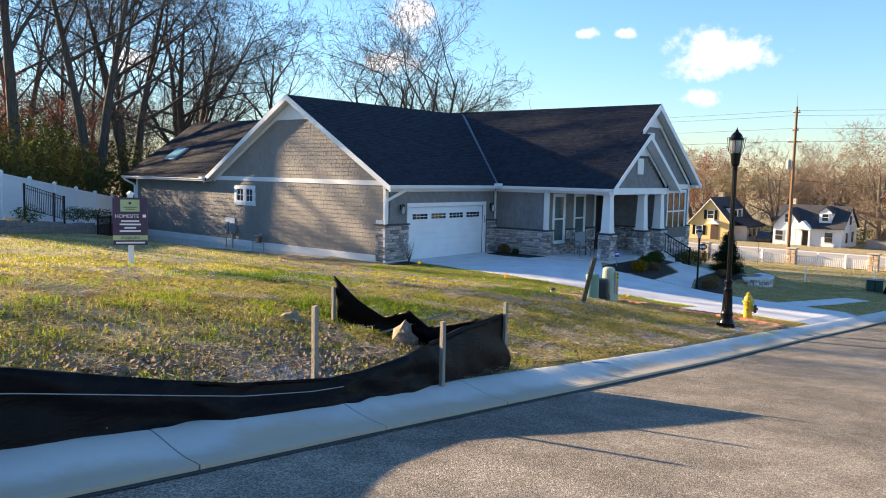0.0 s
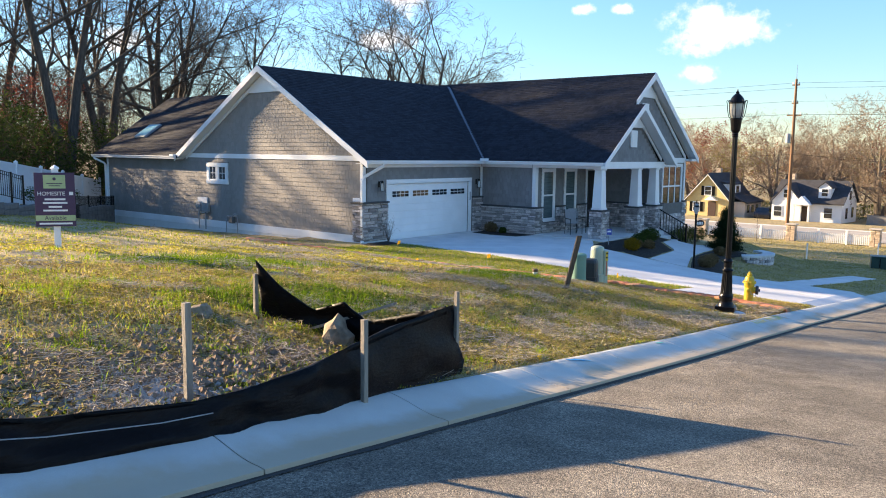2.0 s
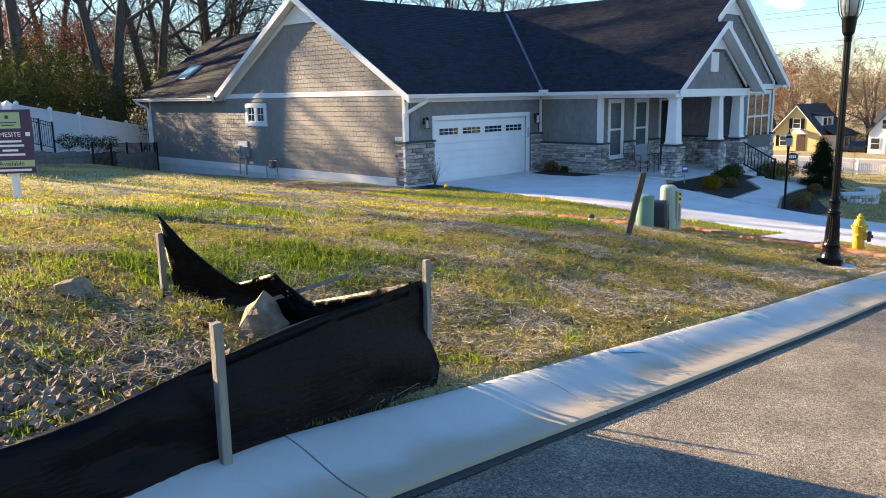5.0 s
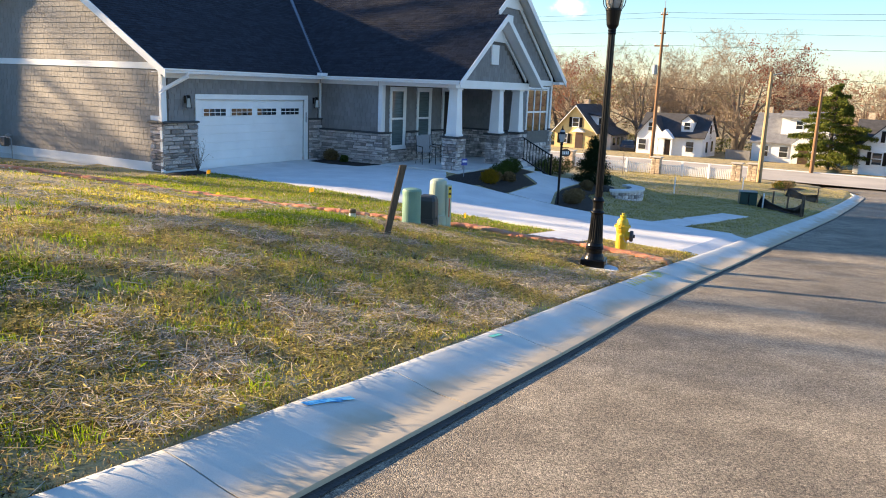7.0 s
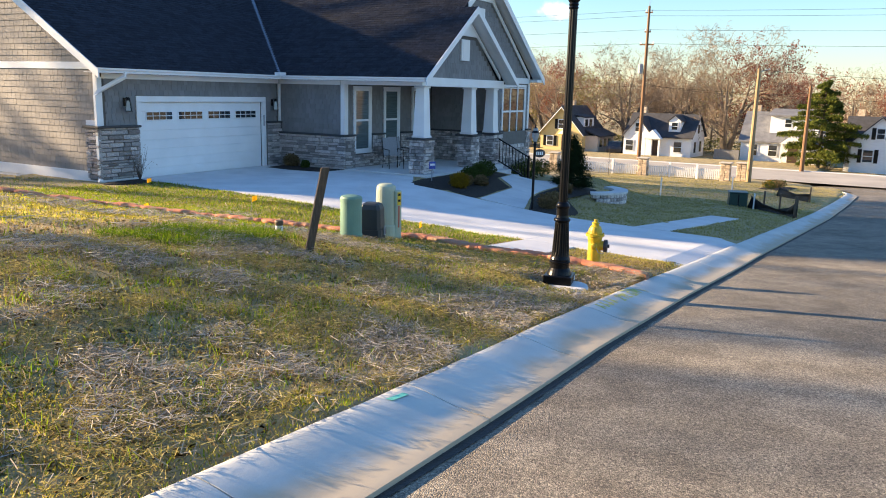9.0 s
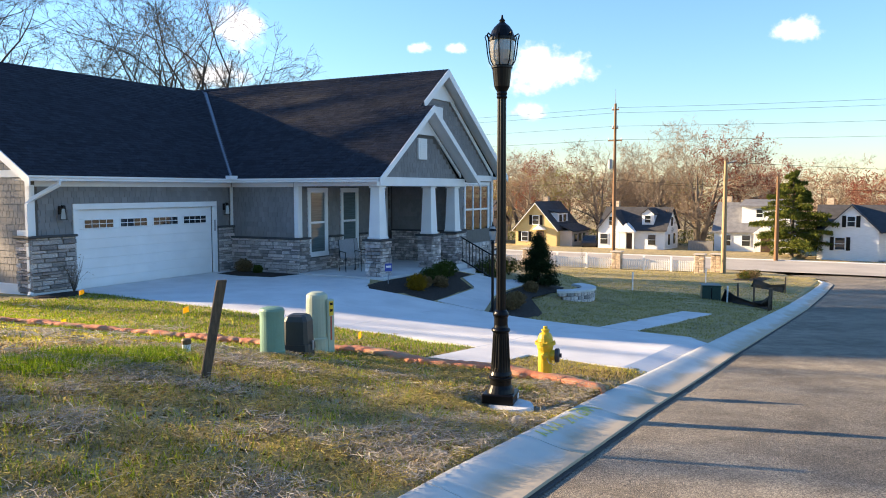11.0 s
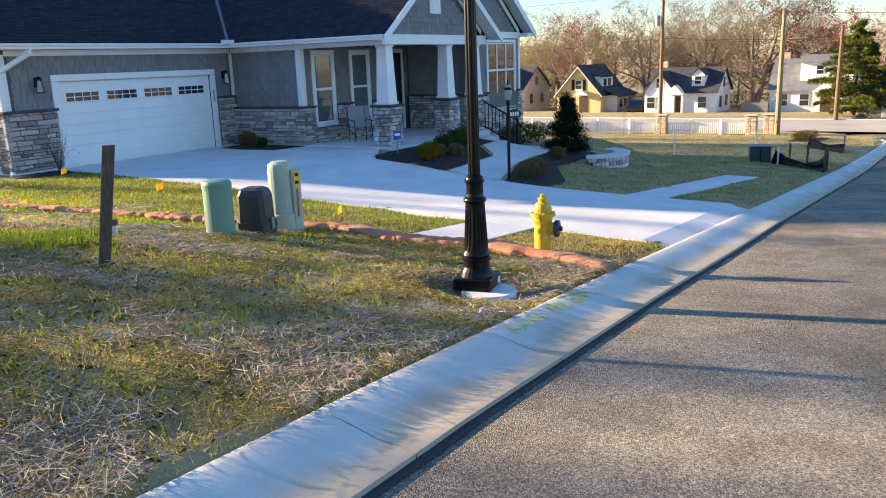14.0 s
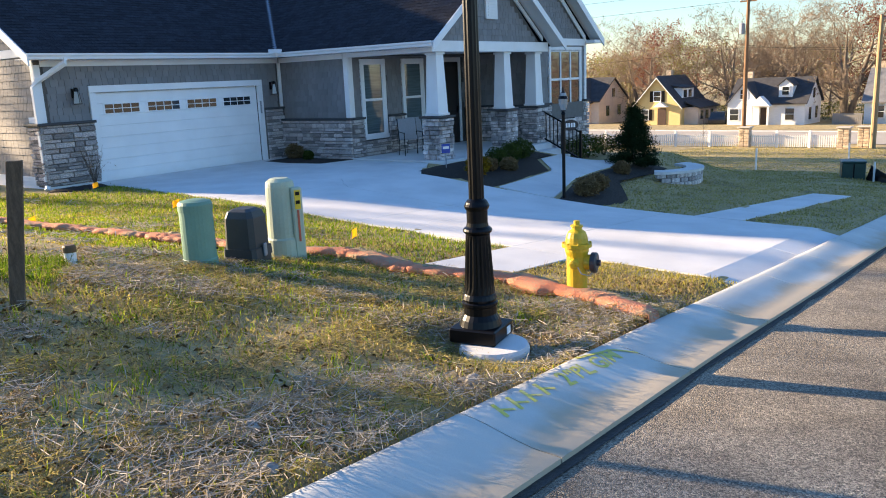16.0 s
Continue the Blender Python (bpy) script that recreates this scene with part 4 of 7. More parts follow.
def bed(name, outline, label, m=MULCH, lift=0.05):
    """A planting bed: a mounded sheet inside an outline."""
    cx, cy = sum(p[0] for p in outline) / len(outline), sum(p[1] for p in outline) / len(outline)
    bm = bmesh.new()
    rings = []
    pts = []
    for a, b in zip(outline, outline[1:] + outline[:1]):
        pts += [(a[0] + (b[0] - a[0]) * k / 6, a[1] + (b[1] - a[1]) * k / 6) for k in range(6)]
    for s, h in ((1.0, -0.05), (0.97, 0.3), (0.8, 0.8), (0.5, 1.0), (0.2, 1.0)):
        ring = []
        for x, y in pts:
            X, Y = cx + (x - cx) * s, cy + (y - cy) * s
            ring.append(bm.verts.new((X, Y, ground_z(X, Y) + lift * h + 0.02 * noise.noise((X * 5, Y * 5, 1)) * min(1, 3 * (1 - s)))))
        rings.append(ring)
    k = len(pts)
    for a, b in zip(rings, rings[1:]):
        for i in range(k):
            bm.faces.new((a[i], a[(i + 1) % k], b[(i + 1) % k], b[i])).smooth = True
    bm.faces.new(rings[-1])
    return tagged(obj(name, bm, m), label, "planting bed", "", "structure")


bed("mulch_bed", [(5.3, -6.02), (4.25, -6.2), (4.3, -8.45), (7.55, -8.0), (8.6, -7.05), (9.65, -6.95), (9.65, -6.02)], "dark mulch bed in front of the porch")
bed("mulch_bed", [(4.42, -10.0), (4.45, -11.0), (5.2, -11.05), (6.0, -10.85), (7.0, -10.3), (7.95, -9.72), (9.2, -9.42), (11, -9.5), (12.4, -9.25), (12.2, -8.6), (9.8, -8.6), (8.0, -8.8), (6.9, -9.05)], "dark mulch bed along the front walk", MULCH, 0.06)
bed("mulch_bed", [(5.75, -0.25), (5.75, -2.95), (4.7, -2.75), (4.5, -1.5), (4.7, -0.35)], "dark mulch bed in the corner beside the garage")
bed("mulch_bed", [(-1.4, -0.25), (-0.1, -0.25), (-0.3, -0.9), (-1.0, -1.1), (-1.6, -0.6)], "dark mulch patch under the stone pillar")


def gz(x, y):
    return lawn_z(x, y)


# ---------------------------------------------------------------- street lamp
def street_lamp(x, y):
    t = thing("street_lamp", x, y, 0.1, "tall black fluted street lamp on a concrete footing", "street lamp", rz=12)
    part("footing", lathe([(0.27, -0.25), (0.27, 0.0), (0.255, 0.03), (0.0001, 0.035)], 28, None, -0.08, -0.14), CONCRETE, t, "round concrete footing")
    part("base_plate", B(-0.19, 0.19, -0.19, 0.19, 0.036, 0.15, 0.012), BLACK_METAL, t)
    part("base", lathe([(0.165, 0.15), (0.15, 0.2), (0.128, 0.24), (0.128, 0.3), (0.14, 0.31), (0.14, 0.33), (0.128, 0.34), (0.135, 0.36), (0.125, 0.39), (0.12, 0.4)], 24), BLACK_METAL, t)
    bm = bmesh.new()
    seg = 40
    rings = []
    for k in range(9):
        f = k / 8
        zz, r = 0.4 + f * 0.46, 0.118 - 0.026 * f
        dip = 0.009 * math.sin(math.pi * min(1, max(0, (f * 1.1 - .05)))) ** .3
        rings.append([bm.verts.new(((r - (dip if i % 2 else 0)) * math.cos(2 * math.pi * i / seg), (r - (dip if i % 2 else 0)) * math.sin(2 * math.pi * i / seg), zz)) for i in range(seg)])
    for a, b in zip(rings, rings[1:]):
        for i in range(seg):
            bm.faces.new((a[i], a[(i + 1) % seg], b[(i + 1) % seg], b[i]))
    part("fluted_shaft", bm, BLACK_METAL, t)
    part("collar", lathe([(0.09, 0.86), (0.107, 0.875), (0.112, 0.89), (0.105, 0.905), (0.085, 0.92), (0.08, 0.95), (0.08, 1.04), (0.09, 1.055), (0.097, 1.075), (0.088, 1.09), (0.082, 1.105), (0.07, 1.12), (0.056, 1.13)], 24), BLACK_METAL, t)
    bm = bmesh.new()
    rings = []
    for zz, r in ((1.13, .058), (2.3, .055), (3.6, .052)):
        rings.append([bm.verts.new(((r - (.005 if i % 2 else 0)) * math.cos(2 * math.pi * i / 24), (r - (.005 if i % 2 else 0)) * math.sin(2 * math.pi * i / 24), zz)) for i in range(24)])
    for a, b in zip(rings, rings[1:]):
        for i in range(24):
            bm.faces.new((a[i], a[(i + 1) % 24], b[(i + 1) % 24], b[i]))
    part("post", bm, BLACK_METAL, t)
    part("neck", lathe([(0.053, 3.58), (0.063, 3.6), (0.054, 3.62), (0.063, 3.64), (0.055, 3.66), (0.075, 3.69), (0.09, 3.72), (0.112, 3.92), (0.122, 3.93), (0.122, 3.95), (0.11, 3.96)], 20), BLACK_METAL, t)
    lan = part("globe", lathe([(0.1, 3.96), (0.128, 4.02), (0.138, 4.12), (0.138, 4.25)], 20), LAMP_GLASS, t, "frosted ribbed lamp globe")
    for i in range(8):
        a = 2 * math.pi * i / 8
        bm = bmesh.new()
        tube(bm, [(r * math.cos(a), r * math.sin(a), zz) for r, zz in ((0.115, 3.95), (0.15, 4.0), (0.17, 4.1), (0.185, 4.24), (0.2, 4.29), (0.19, 4.31), (0.14, 4.28))], 0.009, 4)
        part("rib", bm, BLACK_METAL, lan)
    part("roof", lathe([(0.155, 4.24), (0.155, 4.27), (0.135, 4.31), (0.12, 4.35), (0.085, 4.4), (0.05, 4.43), (0.03, 4.45), (0.035, 4.47), (0.015, 4.49), (0.008, 4.53)], 20), BLACK_METAL, t)
    part("tag", B(0.06, 0.13, -0.196, -0.191, 0.06, 0.12), WHITE, t, "white sticker")
    return t


street_lamp(-5.2, -14.61)


def hydrant(x, y):
    z = ground_z(x, y) - 0.02
    Y = mat("hydrant_yellow", (0.62, 0.42, 0.02), 0.45, var=0.18, scale=7, bump=0.2, bump_scale=60)
    t = thing("fire_hydrant", x, y, z, "yellow fire hydrant with dark outlet cap", "hydrant", rz=-12)
    part("barrel", lathe([(0.12, 0), (0.12, 0.04), (0.1, 0.06), (0.1, 0.42), (0.115, 0.47), (0.115, 0.5), (0.145, 0.51), (0.145, 0.545), (0.11, 0.55)], 20), Y, t)
    part("bonnet", lathe([(0.11, 0.55), (0.105, 0.6), (0.085, 0.655), (0.05, 0.68), (0.05, 0.7), (0.06, 0.705), (0.06, 0.72), (0.03, 0.73), (0.03, 0.765), (0.0001, 0.77)], 16), Y, t)
    o = part("outlet", lathe([(0.075, 0.08), (0.075, 0.15)], 14), Y, t)
    c = part("outlet_cap", lathe([(0.09, 0.14), (0.1, 0.15), (0.1, 0.19), (0.085, 0.2), (0.03, 0.2), (0.03, 0.23)], 16), mat("dark_grey_cap", (0.035, 0.04, 0.05), .5), t, "dark grey outlet cap")
    c.matrix_basis = Matrix.Translation((0, 0, 0.36)) @ Euler((math.pi / 2, 0, radians(25))).to_matrix().to_4x4()
    o.matrix_basis = Matrix.Translation((0, 0, 0.36)) @ Euler((math.pi / 2, 0, radians(25))).to_matrix().to_4x4()
    for a in (-90, 90):
        s = part("side_cap", lathe([(0.05, 0.09), (0.05, 0.13), (0.04, 0.145), (0.02, 0.15), (0.02, 0.17)], 12), Y, t)
        s.matrix_basis = Matrix.Translation((0, 0, 0.36)) @ Euler((math.pi / 2, 0, radians(25 + a))).to_matrix().to_4x4()
    bm = bmesh.new()
    tube(bm, [(-0.11, -0.08, 0.36), (-0.08, -0.12, 0.27), (0, -0.15, 0.24), (0.05, -0.16, 0.28)], 0.006, 4)
    part("chain", bm, GREY_METAL, t)
    for i in range(8):
        a = 2 * math.pi * i / 8
        part("bolt", lathe([(0.011, 0.505), (0.011, 0.56)], 6, None, 0.13 * math.cos(a), 0.13 * math.sin(a)), Y, t)


hydrant(-3.3, -14.45)

# ---------------------------------------------------------------- utility pedestals
PED_G = mat("green_plastic", (0.16, 0.3, 0.22), 0.55, var=0.12, scale=2, bump=0.05)
PED_T = mat("pale_green_plastic", (0.42, 0.48, 0.36), 0.55, var=0.12, scale=2, bump=0.05)
PED_K = mat("dark_grey_plastic", (0.03, 0.036, 0.038), 0.5, var=0.2, scale=3)
t = thing("utility_pedestal", -5.27, -11.2, ground_z(-5.27, -11.2), "round green plastic utility pedestal in straw", "utility pedestal", "utility pedestals")
part("body", lathe([(0.175, -0.1), (0.175, 0.1), (0.168, 0.11), (0.165, 0.6)], 28), PED_G, t)
part("lid", lathe([(0.172, 0.6), (0.172, 0.66), (0.155, 0.69), (0.09, 0.705), (0.0001, 0.71)], 28), PED_G, t)
part("lock", lathe([(0.012, 0), (0.012, 0.01)], 8), BLACK_METAL, t).matrix_basis = pose(0.1, -0.15, 0.2, 90, 0, 30)
t = thing("utility_pedestal", -4.6, -11.12, ground_z(-4.6, -11.12), "square dark grey utility pedestal with latch", "utility pedestal", "utility pedestals", rz=20)


def rounded(w0, w1, z0, z1, ch):
    pts0 = [(-w0 + ch, -w0), (w0 - ch, -w0), (w0, -w0 + ch), (w0, w0 - ch), (w0 - ch, w0), (-w0 + ch, w0), (-w0, w0 - ch), (-w0, -w0 + ch)]
    k = w1 / w0
    bm = bmesh.new()
    a = [bm.verts.new((x, y, z0)) for x, y in pts0]
    b = [bm.verts.new((x * k, y * k, z1)) for x, y in pts0]
    bm.faces.new(a[::-1]), bm.faces.new(b)
    for i in range(8):
        bm.faces.new((a[i], a[(i + 1) % 8], b[(i + 1) % 8], b[i]))
    return bm


part("base", rounded(0.19, 0.19, -0.1, 0.1, 0.03), PED_K, t)
part("skirt", rounded(0.205, 0.198, 0.1, 0.2, 0.04), PED_K, t)
part("cover", rounded(0.185, 0.175, 0.2, 0.53, 0.05), PED_K, t)
part("shoulder", rounded(0.175, 0.148, 0.53, 0.6, 0.05), PED_K, t)
part("top", rounded(0.148, 0.1, 0.6, 0.625, 0.045), PED_K, t)
part("latch", B(-0.03, 0.03, -0.225, -0.203, 0.1, 0.24, 0.006), GREY_METAL, t, "metal latch")
t = thing("utility_pedestal", -3.93, -10.95, ground_z(-3.93, -10.95), "tall pale green utility pedestal with warning label", "utility pedestal", "utility pedestals", rz=-20)
part("base", lathe([(0.21, -0.1), (0.2, 0.25), (0.185, 0.27)], 24), PED_T, t)
part("body", lathe([(0.18, 0.27), (0.165, 0.86), (0.16, 0.88)], 24), PED_T, t)
part("lid", lathe([(0.165, 0.88), (0.155, 0.92), (0.1, 0.955), (0.0001, 0.965)], 24), PED_T, t)
part("cable_cover", B(0.06, 0.19, -0.2, -0.1, -0.05, 0.85, 0.015), PED_T, t)
lab = part("warning_label", B(0.09, 0.16, -0.206, -0.201, 0.6, 0.82), mat("label_yellow", (0.75, 0.5, 0.03), .5), t, "yellow warning label")
part("print", B(0.1, 0.15, -0.209, -0.2065, 0.76, 0.8), BLACK_METAL, lab)
part("print", B(0.1, 0.15, -0.209, -0.2065, 0.66, 0.7), BLACK_METAL, lab)
part("stripe", B(0.11, 0.135, -0.206, -0.201, 0.22, 0.59), mat("label_red", (0.5, 0.1, 0.05), .5), t, "red printed strip")

WOOD = mat("weathered_wood", (0.13, 0.092, 0.062), 0.85, var=0.4, scale=5, bump=0.6, bump_scale=30, stretch=(8, 8, .7))
WOOD_L = mat("pale_stake_wood", (0.3, 0.26, 0.21), 0.85, var=0.3, scale=5, bump=0.5, bump_scale=30, stretch=(8, 8, .7))


def stake(name, x, y, z0, z1, w, d, label, dx=0.0, dy=0.0, m=None, rz=0.0):
    t = thing(name, x, y, z0, label, "stake", rz=rz)
    bm = B(-w / 2, w / 2, -d / 2, d / 2, -0.3, z1 - z0, 0.004)
    for v in bm.verts:
        f = v.co.z / (z1 - z0)
        v.co.x += dx * f
        v.co.y += dy * f
    part("post", bm, m or WOOD, t)
    return t


stake("leaning_stake", -7.54, -12.22, ground_z(-7.54, -12.22), 1.7, 0.1, 0.045, "leaning weathered wooden stake in the lawn", 0.16, -0.18, rz=-35)
t = thing("drain_pipe", -6.35, -10.7, ground_z(-6.35, -10.7), "short white capped pipe stub in the grass", "pipe")
part("pipe", lathe([(0.055, -0.1), (0.055, 0.13)], 14), WHITE, t)
part("cap", lathe([(0.062, 0.13), (0.062, 0.18), (0.05, 0.2)], 14), mat("brown_cap", (0.12, 0.07, 0.03), .6), t)
FLAG = mat("flag_yellow", (0.85, 0.55, 0.02), 0.6)


def flag(x, y, h=0.3):
    t = thing("marker_flag", x, y, ground_z(x, y), "small yellow marker flag on a wire", "flag", "yellow marker flags", rz=-30 + 60 * ((x * 7) % 1))
    bm = bmesh.new()
    tube(bm, [(0, 0, -0.1), (0.01, 0, h)], 0.003, 4)
    part("wire", bm, GREY_METAL, t)
    bm = bmesh.new()
    vs = [[bm.verts.new((0.01 + 0.04 * i, 0.012 * math.sin(i * 1.7) - 0.004 * k, h - 0.11 * j + 0.01 * i)) for i in range(4)] for k, j in ((0, 0), (0, 1))]
    for i in range(3):
        bm.faces.new((vs[0][i], vs[0][i + 1], vs[1][i + 1], vs[1][i]))
    g_ = bmesh.ops.solidify(bm, geom=bm.faces[:], thickness=0.003)
    part("cloth", bm, FLAG, t)


for p in ((-2.4, -6.45, .3), (-2.75, -10.9, .22), (-1.1, -1.6, .2), (-4.2, -5.2, .1)):
    flag(*p)
t = thing("survey_whisker", -14.05, -15.72, ground_z(-14.05, -15.6), "tiny yellow plastic survey whisker beside the kerb", "marker")
part("tuft", lathe([(0.008, -.03), (0.01, .03), (.035, .06), (.02, .075)], 8), FLAG, t)

# ---------------------------------------------------------------- silt fence


def fabric(name, pts, label):
    """A sagging strip of black cloth between (x, y, height) points, creased and doubled over at the top."""
    m = SILT
    out = []
    for (a, b) in zip(pts, pts[1:]):
        for k in range(10):
            f = k / 10
            out.append(tuple(a[i] + (b[i] - a[i]) * f for i in range(3)))
    out.append(pts[-1])
    bm = bmesh.new()
    rows = 9
    cols = []
    for k, (x, y, h) in enumerate(out):
        nxt, prv = out[min(k + 1, len(out) - 1)], out[max(k - 1, 0)]
        d = Vector((nxt[0] - prv[0], nxt[1] - prv[1], 0)).normalized()
        side = Vector((d.y, -d.x, 0))
        base = ground_z(x, max(y, kerb_y(x) + kerb_w(x) + 0.01)) - 0.035
        col = []
        for j in range(rows + 1):
            f = j / rows
            fold = 0.022 * math.sin(f * 5.5 + 2.4 * noise.noise((k * 0.09, 1, 2)) + k * .12) + 0.045 * noise.noise((k * 0.13 + f * 1.6, f * 2.5, 5)) + 0.025 * noise.noise((k * 0.33, f * 7 + k * .15, 9)) + 0.015 * math.sin(f * 9 + k * 0.22) * (1 - f)
            bulge = 0.03 * math.sin(math.pi * f) + 0.09 * (1 - f) ** 3
            col.append(bm.verts.new(Vector((x, y, base + h * f)) + side * (fold + bulge)))
        col.append(bm.verts.new(Vector((x, y, base + h * 1.0 + 0.004)) - side * 0.012))
        col.append(bm.verts.new(Vector((x, y, base + h * 0.9)) - side * 0.008))
        cols.append(col)
    for a, b in zip(cols, cols[1:]):
        for j in range(len(a) - 1):
            bm.faces.new((a[j], b[j], b[j + 1], a[j + 1])).smooth = True
    bmesh.ops.solidify(bm, geom=bm.faces[:], thickness=0.004)
    return bm


SILT = mat("black_silt_cloth", (0.006, 0.006, 0.008), 0.45, var=0.3, scale=3, bump=0.35, bump_scale=18, spec=0.22, stretch=(1, 1, 3))
silt = thing("silt_fence", -16.7, -15.7, 0, "sagging black silt fence cloth on wooden stakes", "silt fence")
silt.matrix_world = Matrix.Identity(4)
FRONT = [(-27, -15.7, 0.75), (-23, -16.0, 0.66), (-21, -16.05, 0.5), (-20.4, -16.05, 0.4), (-19.95, -16.05, 0.33), (-19.45, -16.05, 0.27), (-18.5, -16.04, 0.23), (-18.04, -16.04, 0.28), (-17.55, -16.0, 0.36), (-17.05, -15.9, 0.45), (-16.3, -15.75, 0.57), (-15.38, -15.58, 0.68)]
BACKRUN = [(-15.4, -15.5, 0.66), (-15.5, -14.95, 0.45), (-15.55, -14.55, 0.3), (-15.62, -14.3, 0.45), (-15.72, -13.95, 0.28), (-15.85, -13.6, 0.42), (-15.97, -13.3, 0.66)]
part("cloth", fabric("cloth", FRONT, ""), SILT, silt, "creased black cloth")
part("cloth", fabric("cloth", BACKRUN, ""), SILT, silt, "creased black cloth")
bm = bmesh.new()
tube(bm, [(x, -16.13, kerb_z(x) + h + .006 * math.sin(x * 9)) for x, h in ((-23, .45), (-21.6, .38), (-21, .33), (-20.4, .265), (-19.95, .205), (-19.45, .15), (-18.8, .125), (-18.45, .14))], 0.004, 4)
part("seam_cord", bm, GREY_METAL, silt, "pale seam cord")
for x, y, z1, w in ((-18.22, -15.5, 2.26, .05), (-17.03, -16.02, 2.03, .045), (-15.37, -15.6, 1.98, .04), (-15.97, -13.28, 1.97, .045), (-21.5, -15.5, 2.45, .045)):
    part("wooden_stake", B(x - w / 2, x + w / 2, y - w / 2, y + w / 2, ground_z(x, y) - 0.3, z1, 0.004), WOOD_L, silt)
bm = bmesh.new()
tube(bm, [(-15.75, -13.9, ground_z(-15.75, -13.9) + .02), (-15.3, -14.75, ground_z(-15.3, -14.75) + .5)], 0.02, 4)
part("wooden_stake", bm, WOOD_L, silt)


def rock(name, x, y, r, label, m, seed, sq=(1, 1, 0.8)):
    bm = bmesh.new()
    bmesh.ops.create_icosphere(bm, subdivisions=2, radius=r)
    for v in bm.verts:
        d = 1 + 0.5 * noise.noise(v.co / r * 1.1 + Vector((seed, 0, 0))) + 0.15 * noise.noise(v.co / r * 3 + Vector((seed, 3, 0)))
        v.co = Vector((v.co.x * sq[0], v.co.y * sq[1], v.co.z * sq[2])) * d
    o = obj(name, bm, m)
    o.matrix_world = pose(x, y, ground_z(x, y) + r * sq[2] * 0.35, 0, 0, seed * 40)
    return tagged(o, label, "rock")


ROCK = mat("tan_rock", (0.3, 0.22, 0.14), 0.9, var=0.4, scale=5, bump=0.7, bump_scale=22)
ROCK_G = mat("grey_rock", (0.36, 0.34, 0.31), 0.9, var=0.4, scale=9, bump=0.7, bump_scale=40)
rock("boulder", -15.75, -14.35, 0.2, "tan broken rock beside the silt fence", ROCK, 1, (1, .8, 1.1))
rock("boulder", -16.6, -13.2, 0.13, "tan rock in the grass", ROCK, 2)
for i, (x, y, r) in enumerate(((-7.85, -15.25, .045), (-6.95, -15.25, .035), (-6.2, -15.25, .07), (-7.6, -14.8, .045))):
    rock("small_rock", x, y, r, "pale stone at the lawn's edge beside the kerb", ROCK_G, i + 5)
gr_v, gr_f = [], []
rng = random.Random(4)
for i in range(700):
    x, y = rng.gauss(-18.35, 0.38), rng.gauss(-15.2, 0.16)
    r = rng.uniform(0.012, 0.035)
    z = ground_z(x, y) + r * 0.5 + 0.02
    k = len(gr_v)
    for dx, dy, dz in ((1, 0, 0), (-1, 0, 0), (0, 1, 0), (0, -1, 0), (0, 0, .7), (0, 0, -.7)):
        gr_v.append((x + dx * r * rng.uniform(.6, 1.2), y + dy * r * rng.uniform(.6, 1.2), z + dz * r))
    gr_f += [(k, k + 2, k + 4), (k + 2, k + 1, k + 4), (k + 1, k + 3, k + 4), (k + 3, k, k + 4)]
clod_v, clod_f = [], []
for i in range(1500):
    x, y = rng.gauss(-18.2, 1.1), rng.gauss(-14.7, 0.42)
    r = rng.uniform(0.012, 0.05)
    z = ground_z(x, y) + r * 0.3 + 0.02
    k = len(clod_v)
    for dx, dy, dz in ((1, 0, 0), (0, 1, 0), (-1, 0, 0), (0, -1, 0), (0, 0, .8), (.7, .7, .3), (-.7, .7, .4), (-.7, -.7, .3), (.7, -.7, .4)):
        clod_v.append((x + dx * r * rng.uniform(.6, 1.3), y + dy * r * rng.uniform(.6, 1.3), z + dz * r * rng.uniform(.6, 1.1)))
    ring = [k, k + 5, k + 1, k + 6, k + 2, k + 7, k + 3, k + 8]
    clod_f += [(ring[q], ring[(q + 1) % 8], k + 4) for q in range(8)]
quick("soil_clods", clod_v, clod_f, mat("bare_clay_soil", (0.3, 0.2, 0.125), 0.95, color2=(0.15, 0.1, 0.065), scale=4, bump=.6, bump_scale=60), None, "stuff", "crumbled brown clay soil behind the silt fence", "soil")
quick("gravel", gr_v, gr_f, ROCK_G, None, "stuff", "grey gravel spilled beside a stake", "gravel")

# orange netting roll
NET = mat("orange_netting", (0.66, 0.22, 0.11), 0.8, var=0.5, scale=3.5, bump=1.0, bump_scale=55, color2=(0.42, 0.3, 0.17), fine=.9)
NP = [(-6.3, -0.2), (-5.4, -2.2), (-4.6, -4.6), (-4.0, -7.4), (-3.95, -8.5), (-3.75, -10.3), (-3.3, -11.3), (-3.55, -12.6), (-3.3, -13.7), (-3.45, -14.8), (-3.75, -15.45)]
wattle = thing("straw_wattle", 0, 0, 0, "flattened roll of orange netting and straw along the lawn", "erosion roll")
STRAW_M = mat("packed_straw", (0.36, 0.26, 0.13), 0.9, var=0.5, scale=10, bump=1.0, bump_scale=50)
